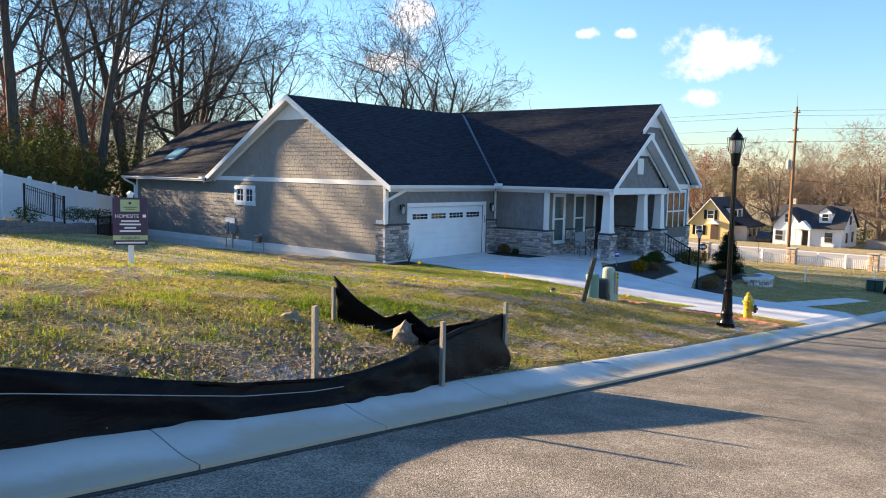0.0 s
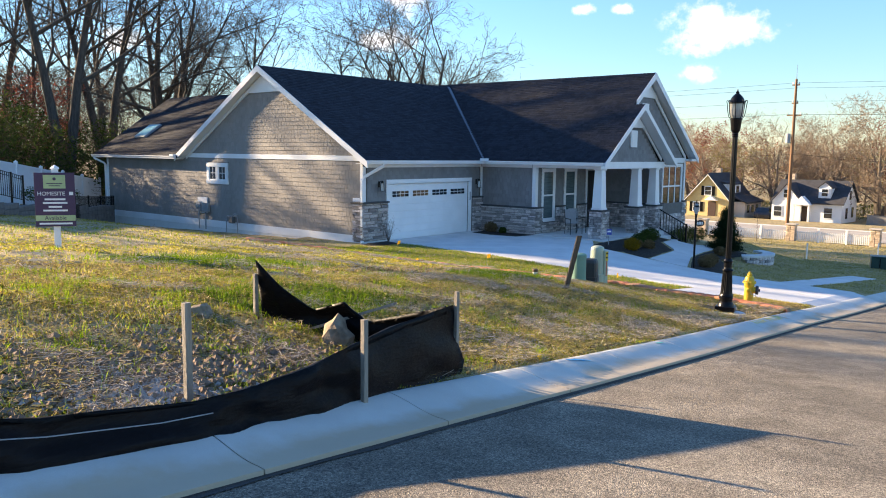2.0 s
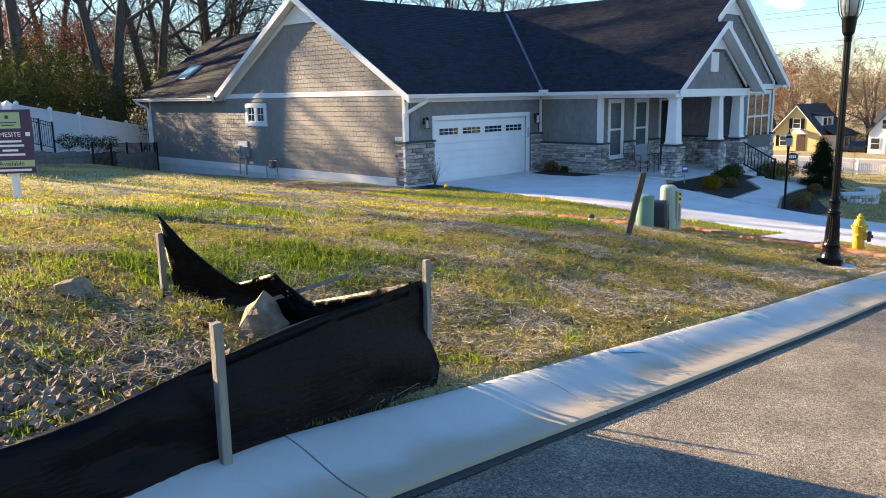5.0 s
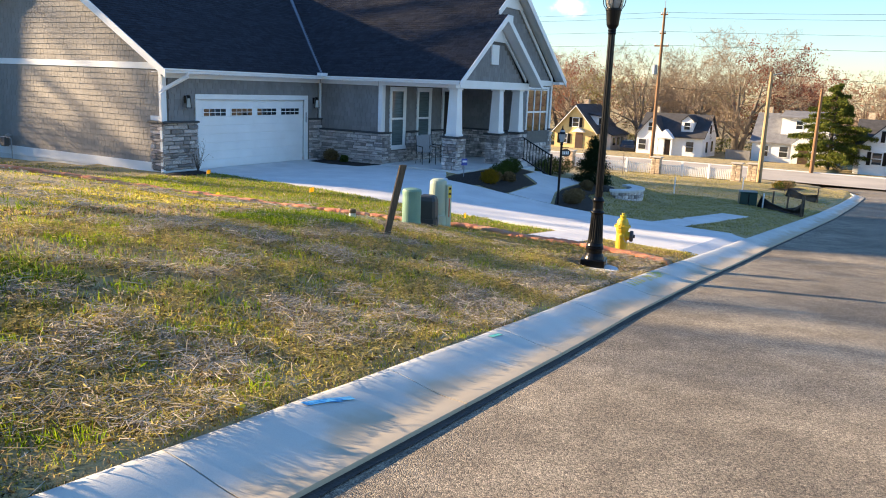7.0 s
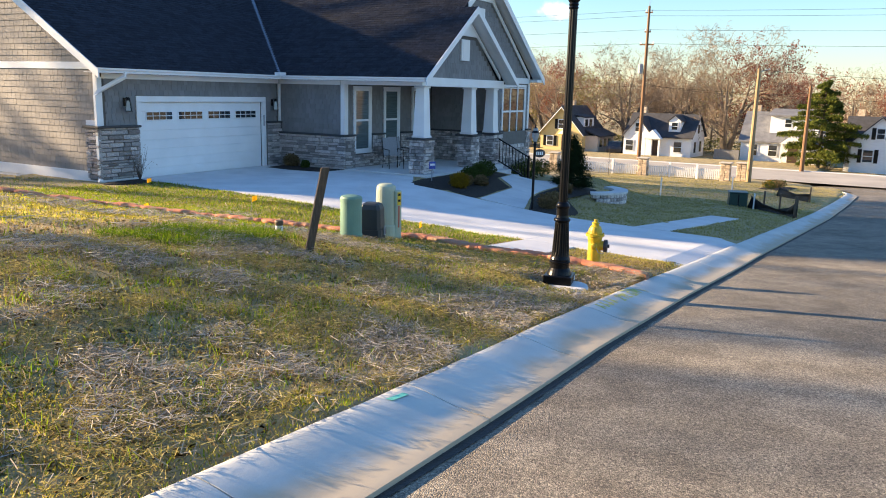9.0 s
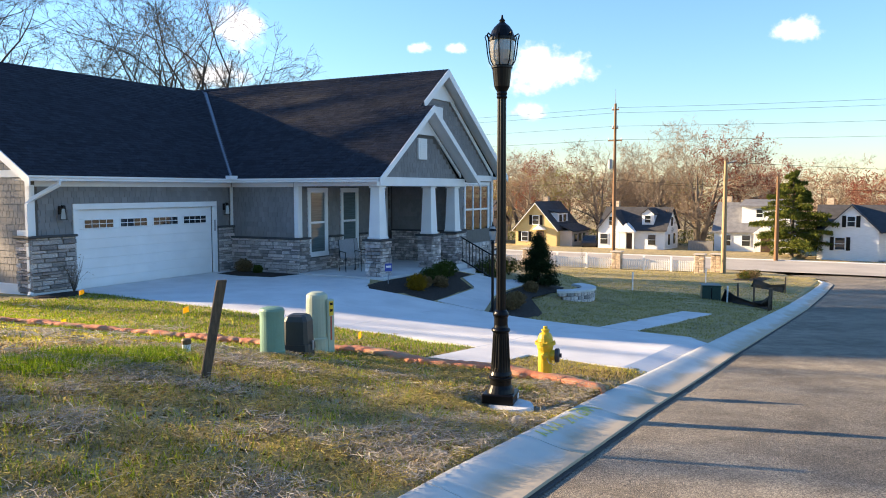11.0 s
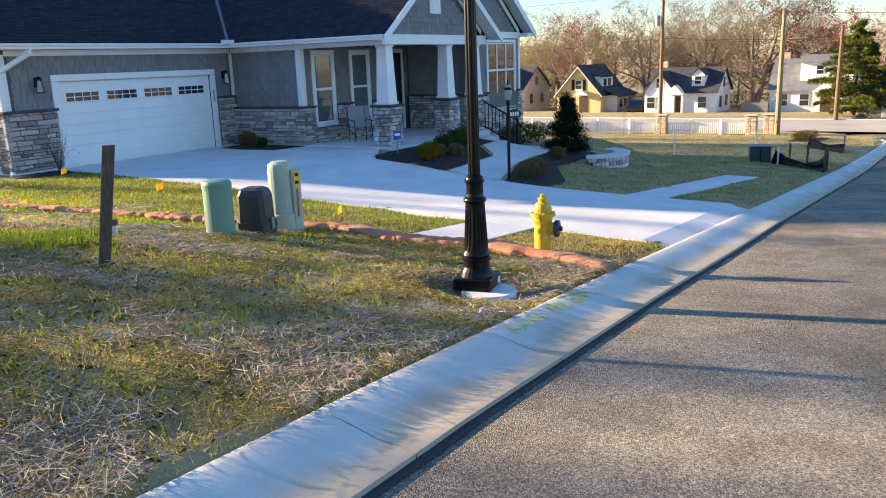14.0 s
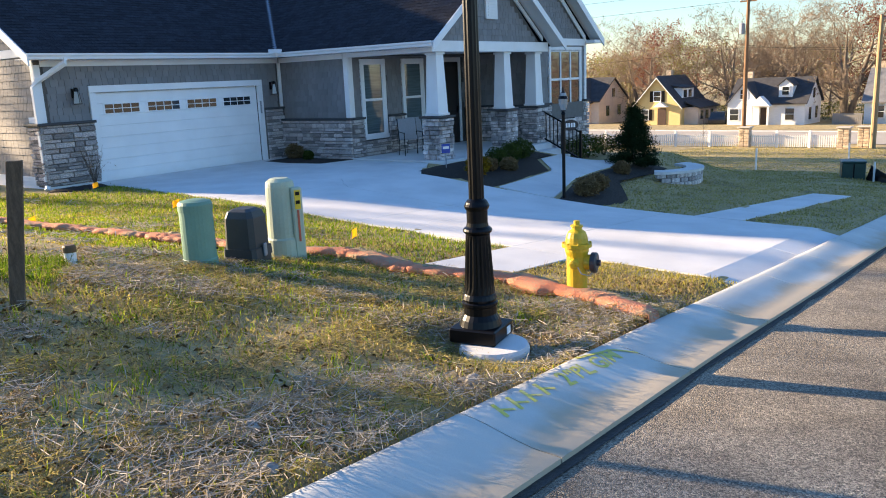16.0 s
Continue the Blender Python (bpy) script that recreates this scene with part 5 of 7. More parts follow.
for si, (a, b) in enumerate(zip(NP, NP[1:])):
    k = max(4, int(math.hypot(b[0] - a[0], b[1] - a[1]) / 0.05))
    for nm, mm, rr, dz, off in (("netting", NET, 0.17, 0.02, 0.0), ("straw_core", STRAW_M, 0.16, 0.0, 0.15)):
        pts, rad = [], []
        for i in range(k + 2):
            f = i / k
            x, y = a[0] + (b[0] - a[0]) * f + off, a[1] + (b[1] - a[1]) * f + off * .4
            x += 0.16 * noise.noise((x, y, 2)) + 0.06 * noise.noise((x * 3, y * 3, 2))
            r = rr + 0.09 * noise.noise((x * 2.3, y * 2.3, 8)) + 0.06 * noise.noise((x * 8, y * 8, 8 + dz))
            pts.append((x, y, 0)), rad.append(max(0.02, r))
        bm = bmesh.new()
        tube(bm, pts, rad, 10)
        for v in bm.verts:
            g0 = ground_z(v.co.x, v.co.y) + dz
            q = v.co.copy()
            v.co += 0.05 * Vector((noise.noise(q * 11), noise.noise(q * 11 + Vector((5, 0, 0))), noise.noise(q * 11 + Vector((0, 5, 0)))))
            v.co.z = g0 + v.co.z * 0.34 + 0.03
        for f in bm.faces:
            f.smooth = True
        part(nm, bm, mm, wattle)

# for-sale sign
sg = thing("sale_sign", -14.72, -5.85, ground_z(-14.72, -5.85), "purple and green homesite sign on a white post", "sign", rz=-34)
part("post", B(-0.05, 0.05, -0.05, 0.05, -0.3, 1.42, 0.006), WHITE, sg)
part("post_cap", lathe([(0.075, 1.42), (0.075, 1.45), (0.0001, 1.5)], 4), WHITE, sg)
PURPLE = mat("sign_purple", (0.05, 0.025, 0.075), 0.4, var=0.1)
LIME = mat("sign_green", (0.38, 0.48, 0.25), 0.45, var=0.1)
brd = part("board", B(-0.33, 0.33, -0.085, -0.052, 0.4, 1.36, 0.004), PURPLE, sg)
part("logo_panel", B(-0.18, 0.18, -0.09, -0.0855, 1.08, 1.32), LIME, brd, "pale green panel")
part("band", B(-0.325, 0.325, -0.09, -0.0855, 0.5, 0.6), LIME, brd, "pale green band")


def text(body, size, x, z, m, par, y=-0.0915):
    c = bpy.data.curves.new("lettering", 'FONT')
    c.body, c.size, c.align_x, c.extrude = body, size, 'CENTER', 0.001
    tmp = bpy.data.objects.new("lettering", c)
    scene.collection.objects.link(tmp)
    me = bpy.data.meshes.new_from_object(tmp.evaluated_get(bpy.context.evaluated_depsgraph_get()))
    bpy.data.objects.remove(tmp)
    me.materials.append(m)
    o = new("lettering", me)
    o.parent = par
    o.matrix_basis = pose(x, y, z, 90, 0, 0)
    return o


text("HOMESITE", 0.098, -0.06, 0.955, WHITE, brd, -0.088)
part("print", B(0.235, 0.3, -0.0875, -0.0855, 0.96, 1.02), WHITE, brd)
text("Available", 0.1, 0, 0.52, PURPLE, brd, -0.0925)
for z, w in ((0.87, .17), (0.805, .2), (0.735, .11), (0.67, .2), (0.435, .27)):
    part("print", B(-w, w, -0.0875, -0.0855, z, z + 0.032), WHITE, brd)
part("emblem", lathe([(0.03, 0), (0.03, 0.003)], 6), PURPLE, brd).matrix_basis = pose(0, -0.09, 1.25, 90, 0, 0)
for z, w in ((1.16, .13), (1.12, .09)):
    part("print", B(-w, w, -0.092, -0.0905, z, z + 0.015), PURPLE, brd)

# paint marks on the kerb
PAINT_Y = mat("yellow_marking_paint", (0.64, 0.6, 0.1), 0.85, color2=(0.55, 0.53, 0.22), scale=22, fine=.4)
PAINT_B = mat("blue_marking_paint", (0.03, 0.32, 0.65), 0.8, var=0.3)
PAINT_T = mat("teal_marking_paint", (0.1, 0.5, 0.42), 0.8, var=0.3)


def on_kerb(x, f):
    """A point on the kerb's top, f across from the street (0) to the back (1)."""
    d = f * 0.62
    z = float(np.interp(d, [p[0] for p in KPROF[1:14]], [p[1] for p in KPROF[1:14]]))
    return Vector((x, kerb_y(x) + d * kerb_w(x) / 0.62, kerb_z(x) - GUT + z + 0.004))


def stroke(strokes, m, label, width=0.012):
    bm = bmesh.new()
    for s in strokes:
        pp = []
        for (x0, f0), (x1, f1) in zip(s, s[1:]):
            pp += [on_kerb(x0 + (x1 - x0) * i / 4, f0 + (f1 - f0) * i / 4) for i in range(5)]
        for a, b in zip(pp, pp[1:]):
            if (b - a).length < 1e-4:
                continue
            d = (b - a).normalized()
            n_ = Vector((-d.y, d.x, 0)) * width
            bm.faces.new([bm.verts.new(p) for p in (a - n_, b - n_, b + n_, a + n_)])
    return tagged(obj("paint_mark", bm, m), label, "paint mark", "", "structure")


def kerb_text(body, size, x0, f0, label):
    """Sprayed lettering that follows the kerb's slope."""
    c = bpy.data.curves.new("lettering", 'FONT')
    c.body, c.size, c.offset = body, size, 0.004
    tmp = bpy.data.objects.new("lettering", c)
    scene.collection.objects.link(tmp)
    me = bpy.data.meshes.new_from_object(tmp.evaluated_get(bpy.context.evaluated_depsgraph_get()))
    bpy.data.objects.remove(tmp)
    for v in me.vertices:
        u, w = v.co.x, v.co.y
        u += 0.35 * w + 0.012 * noise.noise((u * 9, w * 9, 1))
        v.co = on_kerb(x0 + u, f0 + w / 0.66 + 0.03 * noise.noise((u * 6, w * 6, 4)))
    me.materials.append(PAINT_Y)
    return tagged(new("paint_mark", me), label, "paint mark", "", "structure")


stroke([[(-6.5 + .16 * k, .66), (-6.45 + .16 * k, .88)] for k in range(4)] + [[(-6.46 + .16 * k, .77), (-6.38 + .16 * k, .7)] for k in range(4)], PAINT_Y, "faded yellow spray-painted utility marks on the kerb", .014)
kerb_text('2"PL G/M', .21, -5.78, .64, "faded yellow spray-painted utility marks on the kerb")
stroke([[(-5.3, 0.95), (-4.9, 0.82), (-4.75, .6)]], PAINT_Y, "faded yellow spray-paint line on the kerb", .015)
stroke([[(-13.65, 0.88), (-13.45, 0.8), (-13.3, .72)], [(-13.5, .82), (-13.4, .75)]], PAINT_B, "blue spray-paint mark on the kerb", .03)
stroke([[(-11.05, 0.84), (-10.85, 0.82)]], PAINT_T, "teal spray-paint dash on the kerb", .025)

# ---------------------------------------------------------------- planting by the house


def leaf_mat(name, c1, c2, trans=0.35):
    m = bpy.data.materials.new(name)
    m.use_nodes = True
    nt = m.node_tree
    nt.nodes.remove(nt.nodes["Principled BSDF"])
    N, L = nt.nodes.new, nt.links.new
    geo = N("ShaderNodeNewGeometry")
    ramp = N("ShaderNodeValToRGB")
    ramp.color_ramp.elements[0].color, ramp.color_ramp.elements[1].color = (*c1, 1), (*c2, 1)
    dif, tr, mix, spec = N("ShaderNodeBsdfDiffuse"), N("ShaderNodeBsdfTranslucent"), N("ShaderNodeMixShader"), N("ShaderNodeBsdfGlossy")
    L(geo.outputs["Random Per Island"], ramp.inputs["Fac"])
    L(ramp.outputs["Color"], dif.inputs["Color"]), L(ramp.outputs["Color"], tr.inputs["Color"])
    mix.inputs[0].default_value = trans
    L(dif.outputs[0], mix.inputs[1]), L(tr.outputs[0], mix.inputs[2])
    L(mix.outputs[0], nt.nodes["Material Output"].inputs["Surface"])
    nt.nodes.remove(spec)
    return m


LEAF_DARK = leaf_mat("dark_leaves", (0.03, 0.05, 0.012), (0.09, 0.12, 0.03))
LEAF_GOLD = leaf_mat("golden_leaves", (0.16, 0.1, 0.012), (0.32, 0.2, 0.02))
LEAF_PINE = leaf_mat("conifer_needles", (0.045, 0.075, 0.018), (0.17, 0.18, 0.04))
LEAF_DEEP = leaf_mat("deep_conifer_needles", (0.012, 0.025, 0.012), (0.03, 0.05, 0.02))
BUD_RED = leaf_mat("red_buds", (0.16, 0.045, 0.035), (0.3, 0.1, 0.07))
BUD_TAN = leaf_mat("tan_twigs", (0.15, 0.1, 0.06), (0.3, 0.21, 0.12))
BUD_GREEN = leaf_mat("spring_leaves", (0.16, 0.16, 0.03), (0.3, 0.28, 0.07))
DRY = leaf_mat("dry_stems", (0.13, 0.08, 0.04), (0.28, 0.2, 0.1))


def leaf_cloud(rng, pts, size, aspect=0.6, droop=0.0):
    """Small pointed leaves at points: arrays for one mesh."""
    n = len(pts)
    d = rng.normal(size=(n, 3))
    d[:, 2] -= droop
    d /= np.linalg.norm(d, axis=1)[:, None]
    e = np.cross(d, rng.normal(size=(n, 3)))
    e /= np.linalg.norm(e, axis=1)[:, None]
    s = size * rng.uniform(0.6, 1.3, (n, 1))
    a, b, c, f = pts - d * s, pts + e * s * aspect * .5, pts + d * s, pts - e * s * aspect * .5
    v = np.stack([a, b, c, f], 1).reshape(-1, 3)
    idx = np.arange(n * 4).reshape(-1, 4)
    return v, idx


def np_mesh(name, v, idx, m, parent=None, kind="", label="", category=""):
    me = bpy.data.meshes.new(name)
    k = idx.shape[1]
    me.vertices.add(len(v)), me.loops.add(idx.size), me.polygons.add(len(idx))
    me.vertices.foreach_set("co", np.asarray(v, np.float32).ravel())
    me.loops.foreach_set("vertex_index", idx.astype(np.int32).ravel())
    me.polygons.foreach_set("loop_start", np.arange(0, idx.size, k, dtype=np.int32))
    me.update(calc_edges=True)
    me.materials.append(m)
    o = new(name, me)
    if parent is not None:
        o.parent = parent
    return tagged(o, label, category, "", kind)


def shrub(x, y, r, h, m, label, seed, n=900, leaf=0.03, z=None):
    rng = np.random.default_rng(seed)
    t = thing("shrub", x, y, ground_z(x, y) if z is None else z, label, "shrub")
    d = rng.normal(size=(n, 3))
    d /= np.linalg.norm(d, axis=1)[:, None]
    rad = rng.uniform(0.2, 1.0, (n, 1)) ** 0.5
    p = d * rad
    lump = np.array([1 + 0.3 * noise.noise(Vector(q) * 2.2 + Vector((seed, 0, 0))) for q in d])[:, None]
    p = p * lump * np.array([r, r, h / 2]) + np.array([0, 0, h * 0.5])
    v, i = leaf_cloud(rng, p, leaf)
    np_mesh("foliage", v, i, m, t)
    bm = bmesh.new()
    for k in range(6):
        a = k * 1.05
        tube(bm, [(0, 0, -0.05), (0.3 * r * math.cos(a), 0.3 * r * math.sin(a), h * 0.4), (0.7 * r * math.cos(a), 0.7 * r * math.sin(a), h * 0.75)], [0.015, 0.01, 0.004], 4)
    part("stems", bm, TWIG, t)
    return t


for i, (x, y, r, h, m, lb) in enumerate(((5.1, -7.5, .3, .5, LEAF_GOLD, "small golden-brown shrub in the mulch bed"), (5.8, -7.35, .22, .36, DRY, "small dry brown shrub in the mulch bed"),
                                         (6.5, -7.1, .3, .5, LEAF_DARK, "small dark green shrub in the mulch bed"), (7.3, -7.0, .33, .56, LEAF_DARK, "small dark green shrub in the mulch bed"),
                                         (8.2, -6.8, .36, .56, LEAF_DARK, "small dark green shrub in the mulch bed"), (6.3, -7.6, .22, .35, DRY, "dry ornamental grass tuft in mulch"),
                                         (12.3, -6.2, .5, .75, LEAF_DARK, "dark green shrub beside the front window"), (13.5, -6.1, .55, .8, LEAF_DARK, "dark green shrub beside the front window"),
                                         (14.5, -6.2, .5, .7, LEAF_DARK, "dark green shrub beside the front window"),
                                         (5.3, -10.2, .3, .45, DRY, "dry brown perennial in the mulch bed"), (6.2, -10.0, .28, .45, DRY, "dry brown perennial in the mulch bed"), (9.3, -9.2, .25, .4, DRY, "dry brown perennial in the mulch bed"),
                                         (5.45, -.9, .3, .45, DRY, "dry brown shrub beside the stone wall"), (5.3, -1.6, .15, .3, LEAF_DARK, "tiny green plant in mulch"))):
    shrub(x, y, r, h, m, lb, i, 1800, .04)
# thin twiggy plant by the stone pillar
t = thing("twiggy_shrub", -0.45, -0.55, ground_z(-.45, -.55), "thin bare twiggy shrub beside the garage door", "shrub")
bm = bmesh.new()
rng = random.Random(3)
for k in range(26):
    a, s = rng.random() * 6.28, rng.uniform(.1, .32)
    tube(bm, [(0, 0, 0), (s * .4 * math.cos(a), s * .4 * math.sin(a), .35), (s * math.cos(a + .3), s * math.sin(a + .3), rng.uniform(.5, .95))], [.006, .004, .002], 3)
part("stems", bm, TWIG, t)
rg = np.random.default_rng(1)
pp = rg.normal(size=(160, 3)) * (.16, .16, .22) + (0, 0, .6)
v, i = leaf_cloud(rg, pp, .022)
np_mesh("foliage", v, i, DRY, t, "stuff")


def conifer(x, y, h, r, m, label, seed, n=9000, leaf=0.05, z=None):
    rng = np.random.default_rng(seed)
    t = thing("evergreen_tree", x, y, (ground_z(x, y) if z is None else z), label, "tree")
    part("trunk", lathe([(0.03 * h * .5, -0.1), (0.012 * h, h * .4), (0.003 * h, h * .97)], 7), BARK, t)
    pts = []
    for k in range(150):
        f = rng.uniform(0.04, 1) ** 0.8
        a = rng.uniform(0, 2 * math.pi)
        L = r * (1 - f) ** 0.8 * rng.uniform(0.65, 1.15) + 0.03 * r
        kk = max(8, int(n / 110 * (L / r)))
        s = rng.uniform(0.1, 1, kk) ** 0.7
        px = L * s * np.cos(a) + rng.normal(size=kk) * 0.09 * r
        py = L * s * np.sin(a) + rng.normal(size=kk) * 0.09 * r
        pz = h * f - 0.25 * L * s + 0.12 * L * s * s + rng.normal(size=kk) * 0.03 * h
        pts.append(np.stack([px, py, np.maximum(pz, 0.05)], 1))
    pts = np.concatenate(pts)
    v, i = leaf_cloud(rng, pts, leaf, 0.4)
    np_mesh("crown", v, i, m, t)
    return t


conifer(11.1, -8.75, 1.8, 0.8, LEAF_DEEP, "young dark evergreen tree in the mulch bed", 5, 26000, 0.05)

# front-walk lamp with a plate
wl = thing("garden_lamp", 4.62, -10.02, ground_z(4.62, -10.02), "black garden lamp post with an oval plate", "lamp")
part("post", lathe([(0.035, -0.1), (0.035, 1.75), (0.05, 1.78), (0.03, 1.82)], 12), BLACK_METAL, wl)
part("lantern_glass", lathe([(0.045, 1.84), (0.095, 1.98), (0.1, 2.08), (0.06, 2.2)], 8), LAMP_GLASS, wl)
part("lantern_roof", lathe([(0.11, 2.08), (0.1, 2.1), (0.05, 2.2), (0.02, 2.24), (0.012, 2.32)], 8), BLACK_METAL, wl)
part("lantern_base", lathe([(0.03, 1.82), (0.06, 1.83), (0.05, 1.85)], 8), BLACK_METAL, wl)
bm = bmesh.new()
tube(bm, [(0.03, 0, 1.68), (0.3, -0.1, 1.68)], 0.01, 5)
part("bracket", bm, BLACK_METAL, wl)
pl_ = part("plate", lathe([(0.15, 0), (0.15, 0.015)], 24), mat("plate_black", (0.012, 0.012, 0.02), .4), wl, "oval dark plate with white bars")
pl_.matrix_basis = Matrix.Translation((0.19, -0.06, 1.53)) @ Euler((math.pi / 2, 0, radians(-38))).to_matrix().to_4x4() @ Matrix.Diagonal((1.15, 0.75, 1, 1))
for k in range(4):
    part("print", B(-0.095 + k * .05, -0.062 + k * .05, -0.06, 0.06, 0.015, 0.018), WHITE, pl_)

# low dry-laid stone wall
lw = thing("garden_wall", 10.6, -10.2, 0, "low curved garden wall of pale stacked stone", "wall", kind="structure")
lw.matrix_world = Matrix.Identity(4)
for c in range(3):
    for k in range(11):
        a = radians(-150 + k * 12 + (6 if c % 2 else 0))
        x, y = 10.9 + 1.15 * math.cos(a), -9.45 + 1.15 * math.sin(a)
        o = part("stone", B(-0.115, 0.115, -0.13, 0.13, 0, 0.115, 0.015), STONE, lw)
        o.matrix_basis = pose(x, y, ground_z(10.9, -10.2) - 0.06 + c * 0.12, 0, 0, math.degrees(a) + 90 + random.uniform(-4, 4))
part("coping", prism([(10.9 + r * math.cos(radians(a)), -9.45 + r * math.sin(radians(a))) for r, rg_ in ((1.32, range(-158, -15, 10)), (0.85, range(-18, -160, -10))) for a in rg_], "z", ground_z(10.9, -10.2) + 0.29, ground_z(10.9, -10.2) + 0.36), CONCRETE, lw, "pale flat coping")

# porch chairs
FAB = mat("grey_sling_fabric", (0.27, 0.28, 0.3), 0.8, var=0.12, scale=30)


def chair(x, y, rz):
    t = thing("porch_chair", x, y, 0.056, "dark metal porch chair with grey sling seat", "chair", "porch chairs", rz=rz)
    def pipe(name, pts):
        bm = bmesh.new()
        tube(bm, pts, 0.013, 5)
        part(name, bm, BLACK_METAL, t)
    for s in (-0.27, 0.27):
        pipe("leg", [(s, 0.24, 0), (s, 0.22, 0.4), (s, 0.22, 0.62)])
        pipe("leg", [(s, -0.26, 0), (s, -0.2, 0.4), (s, -0.32, 1.0)])
        pipe("armrest", [(s, 0.24, 0.62), (s, -0.24, 0.64)])
    part("seat", prism([(-0.22, 0.4), (0.24, 0.44), (0.24, 0.455), (-0.22, 0.415)], "x", -0.26, 0.26), FAB, t)
    part("backrest", prism([(-0.2, 0.42), (-0.32, 0.99), (-0.305, 0.995), (-0.185, 0.43)], "x", -0.26, 0.26), FAB, t)


chair(7.0, -3.95, 150)
chair(7.65, -3.75, 165)
ds = thing("security_sign", 5.2, -6.5, ground_z(5.2, -6.5), "small blue and white yard sign on a stake", "sign", rz=-30)
part("stake", B(-0.01, 0.01, -0.01, 0.01, -0.05, 0.45), GREY_METAL, ds)
part("panel", B(-0.11, 0.11, -0.022, -0.012, 0.4, 0.62, 0.004), mat("sign_blue", (0.02, 0.06, 0.35), .4), ds)
part("print", B(-0.08, 0.08, -0.026, -0.0225, 0.5, 0.56), WHITE, ds)

# ---------------------------------------------------------------- behind and left: fences and terrace
VINYL = mat("white_vinyl", (0.72, 0.76, 0.8), 0.4, var=0.05)
BLOCK = mat("grey_block", (0.16, 0.155, 0.15), 0.9, var=0.3, scale=4, bump=0.5)
wf = thing("vinyl_fence", -7, 15, 0, "tall white vinyl privacy fence stepping uphill", "fence")
wf.matrix_world = Matrix.Identity(4)
FA, FD = Vector((0.1, 21.8)), Vector((-0.72, -0.69))


def fence_base(s):
    return 0.25 + 0.105 * (s - 3.47)


for k in range(9):
    s = k * 2.44
    p = FA + FD * s
    zb = fence_base(s)
    o = part("post", B(-0.065, 0.065, -0.065, 0.065, -0.4, 1.78, 0.005), VINYL, wf)
    o.matrix_basis = pose(p.x, p.y, zb, 0, 0, 43.8)
    o = part("post_cap", lathe([(0.1, 1.78), (0.1, 1.8), (0.0001, 1.87)], 4), VINYL, wf)
    o.matrix_basis = pose(p.x, p.y, zb, 0, 0, 0)
    if k < 8:
        q = FA + FD * (s + 2.44)
        tilt = math.degrees(math.atan2(0.085, 1))
        for nm, z0, z1, th in (("panel", 0.12, 1.6, 0.02), ("rail", 1.6, 1.72, 0.04), ("rail", 0.02, 0.12, 0.04)):
            bm = B(0.06, 2.38, -th, th, z0, z1)
            for v in bm.verts:
                v.co.z += 0.105 * v.co.x
            o = part(nm, bm, VINYL, wf)
            o.matrix_basis = pose(p.x, p.y, zb, 0, 0, 180 + 43.8)
rw = thing("retaining_wall", -9, 10, 0, "dark grey stepped block retaining wall", "wall", kind="structure")
rw.matrix_world = Matrix.Identity(4)
for k in range(14):
    p = Vector((-2.2, 16.2)) + FD * (k * 1.1)
    zt = 0.62 + 0.075 * k * 1.1 - (0.06 if k % 3 == 2 else 0)
    zg = ground_z(p.x, p.y)
    for c in range(6):
        z0 = zt - (c + 1) * 0.2
        if z0 > -1.0:
            o = part("block", B(0.005, 1.095, -0.15, 0.15, z0, z0 + 0.193, 0.012), BLOCK, rw)
            o.matrix_basis = pose(p.x, p.y, 0, 0, 0, 180 + 43.8)
bf = thing("metal_fence", -6, 13, 0, "black metal picket fence beside the terrace", "fence")
bf.matrix_world = Matrix.Identity(4)


def iron_run(p0, p1, zb0, zb1, h):
    d = (p1 - p0)
    n_ = int(d.length / 0.12)
    for k in range(n_ + 1):
        f = k / n_
        p = p0 + d * f
        zb = zb0 + (zb1 - zb0) * f
        post = k % 16 == 0 or k == n_
        r = 0.03 if post else 0.009
        part("post" if post else "picket", B(p.x - r, p.x + r, p.y - r, p.y + r, zb - (0.3 if post else -.08), zb + h + (0.05 if post else 0)), BLACK_METAL, bf)
    for z in (0.1, h - 0.12, h):
        bm = bmesh.new()
        tube(bm, [(p0.x, p0.y, zb0 + z), (p1.x, p1.y, zb1 + z)], 0.016, 4)
        part("rail", bm, BLACK_METAL, bf)


iron_run(Vector((-10.3, 10.0)), Vector((-8.1, 11.6)), 1.75, 1.2, 1.0)
iron_run(Vector((-6.9, 11.2)), Vector((-1.5, 17.3)), 0.25, -0.2, 1.15)
for i, (x, y, z) in enumerate(((-7.2, 12.7, 1.15), (-6.0, 13.9, 1.05), (-4.6, 15.4, 0.9), (-10.5, 9.2, 1.4))):
    shrub(x, y, .55, .6, LEAF_DARK, "low dark shrub on the terrace", 40 + i, 600, .05, z)

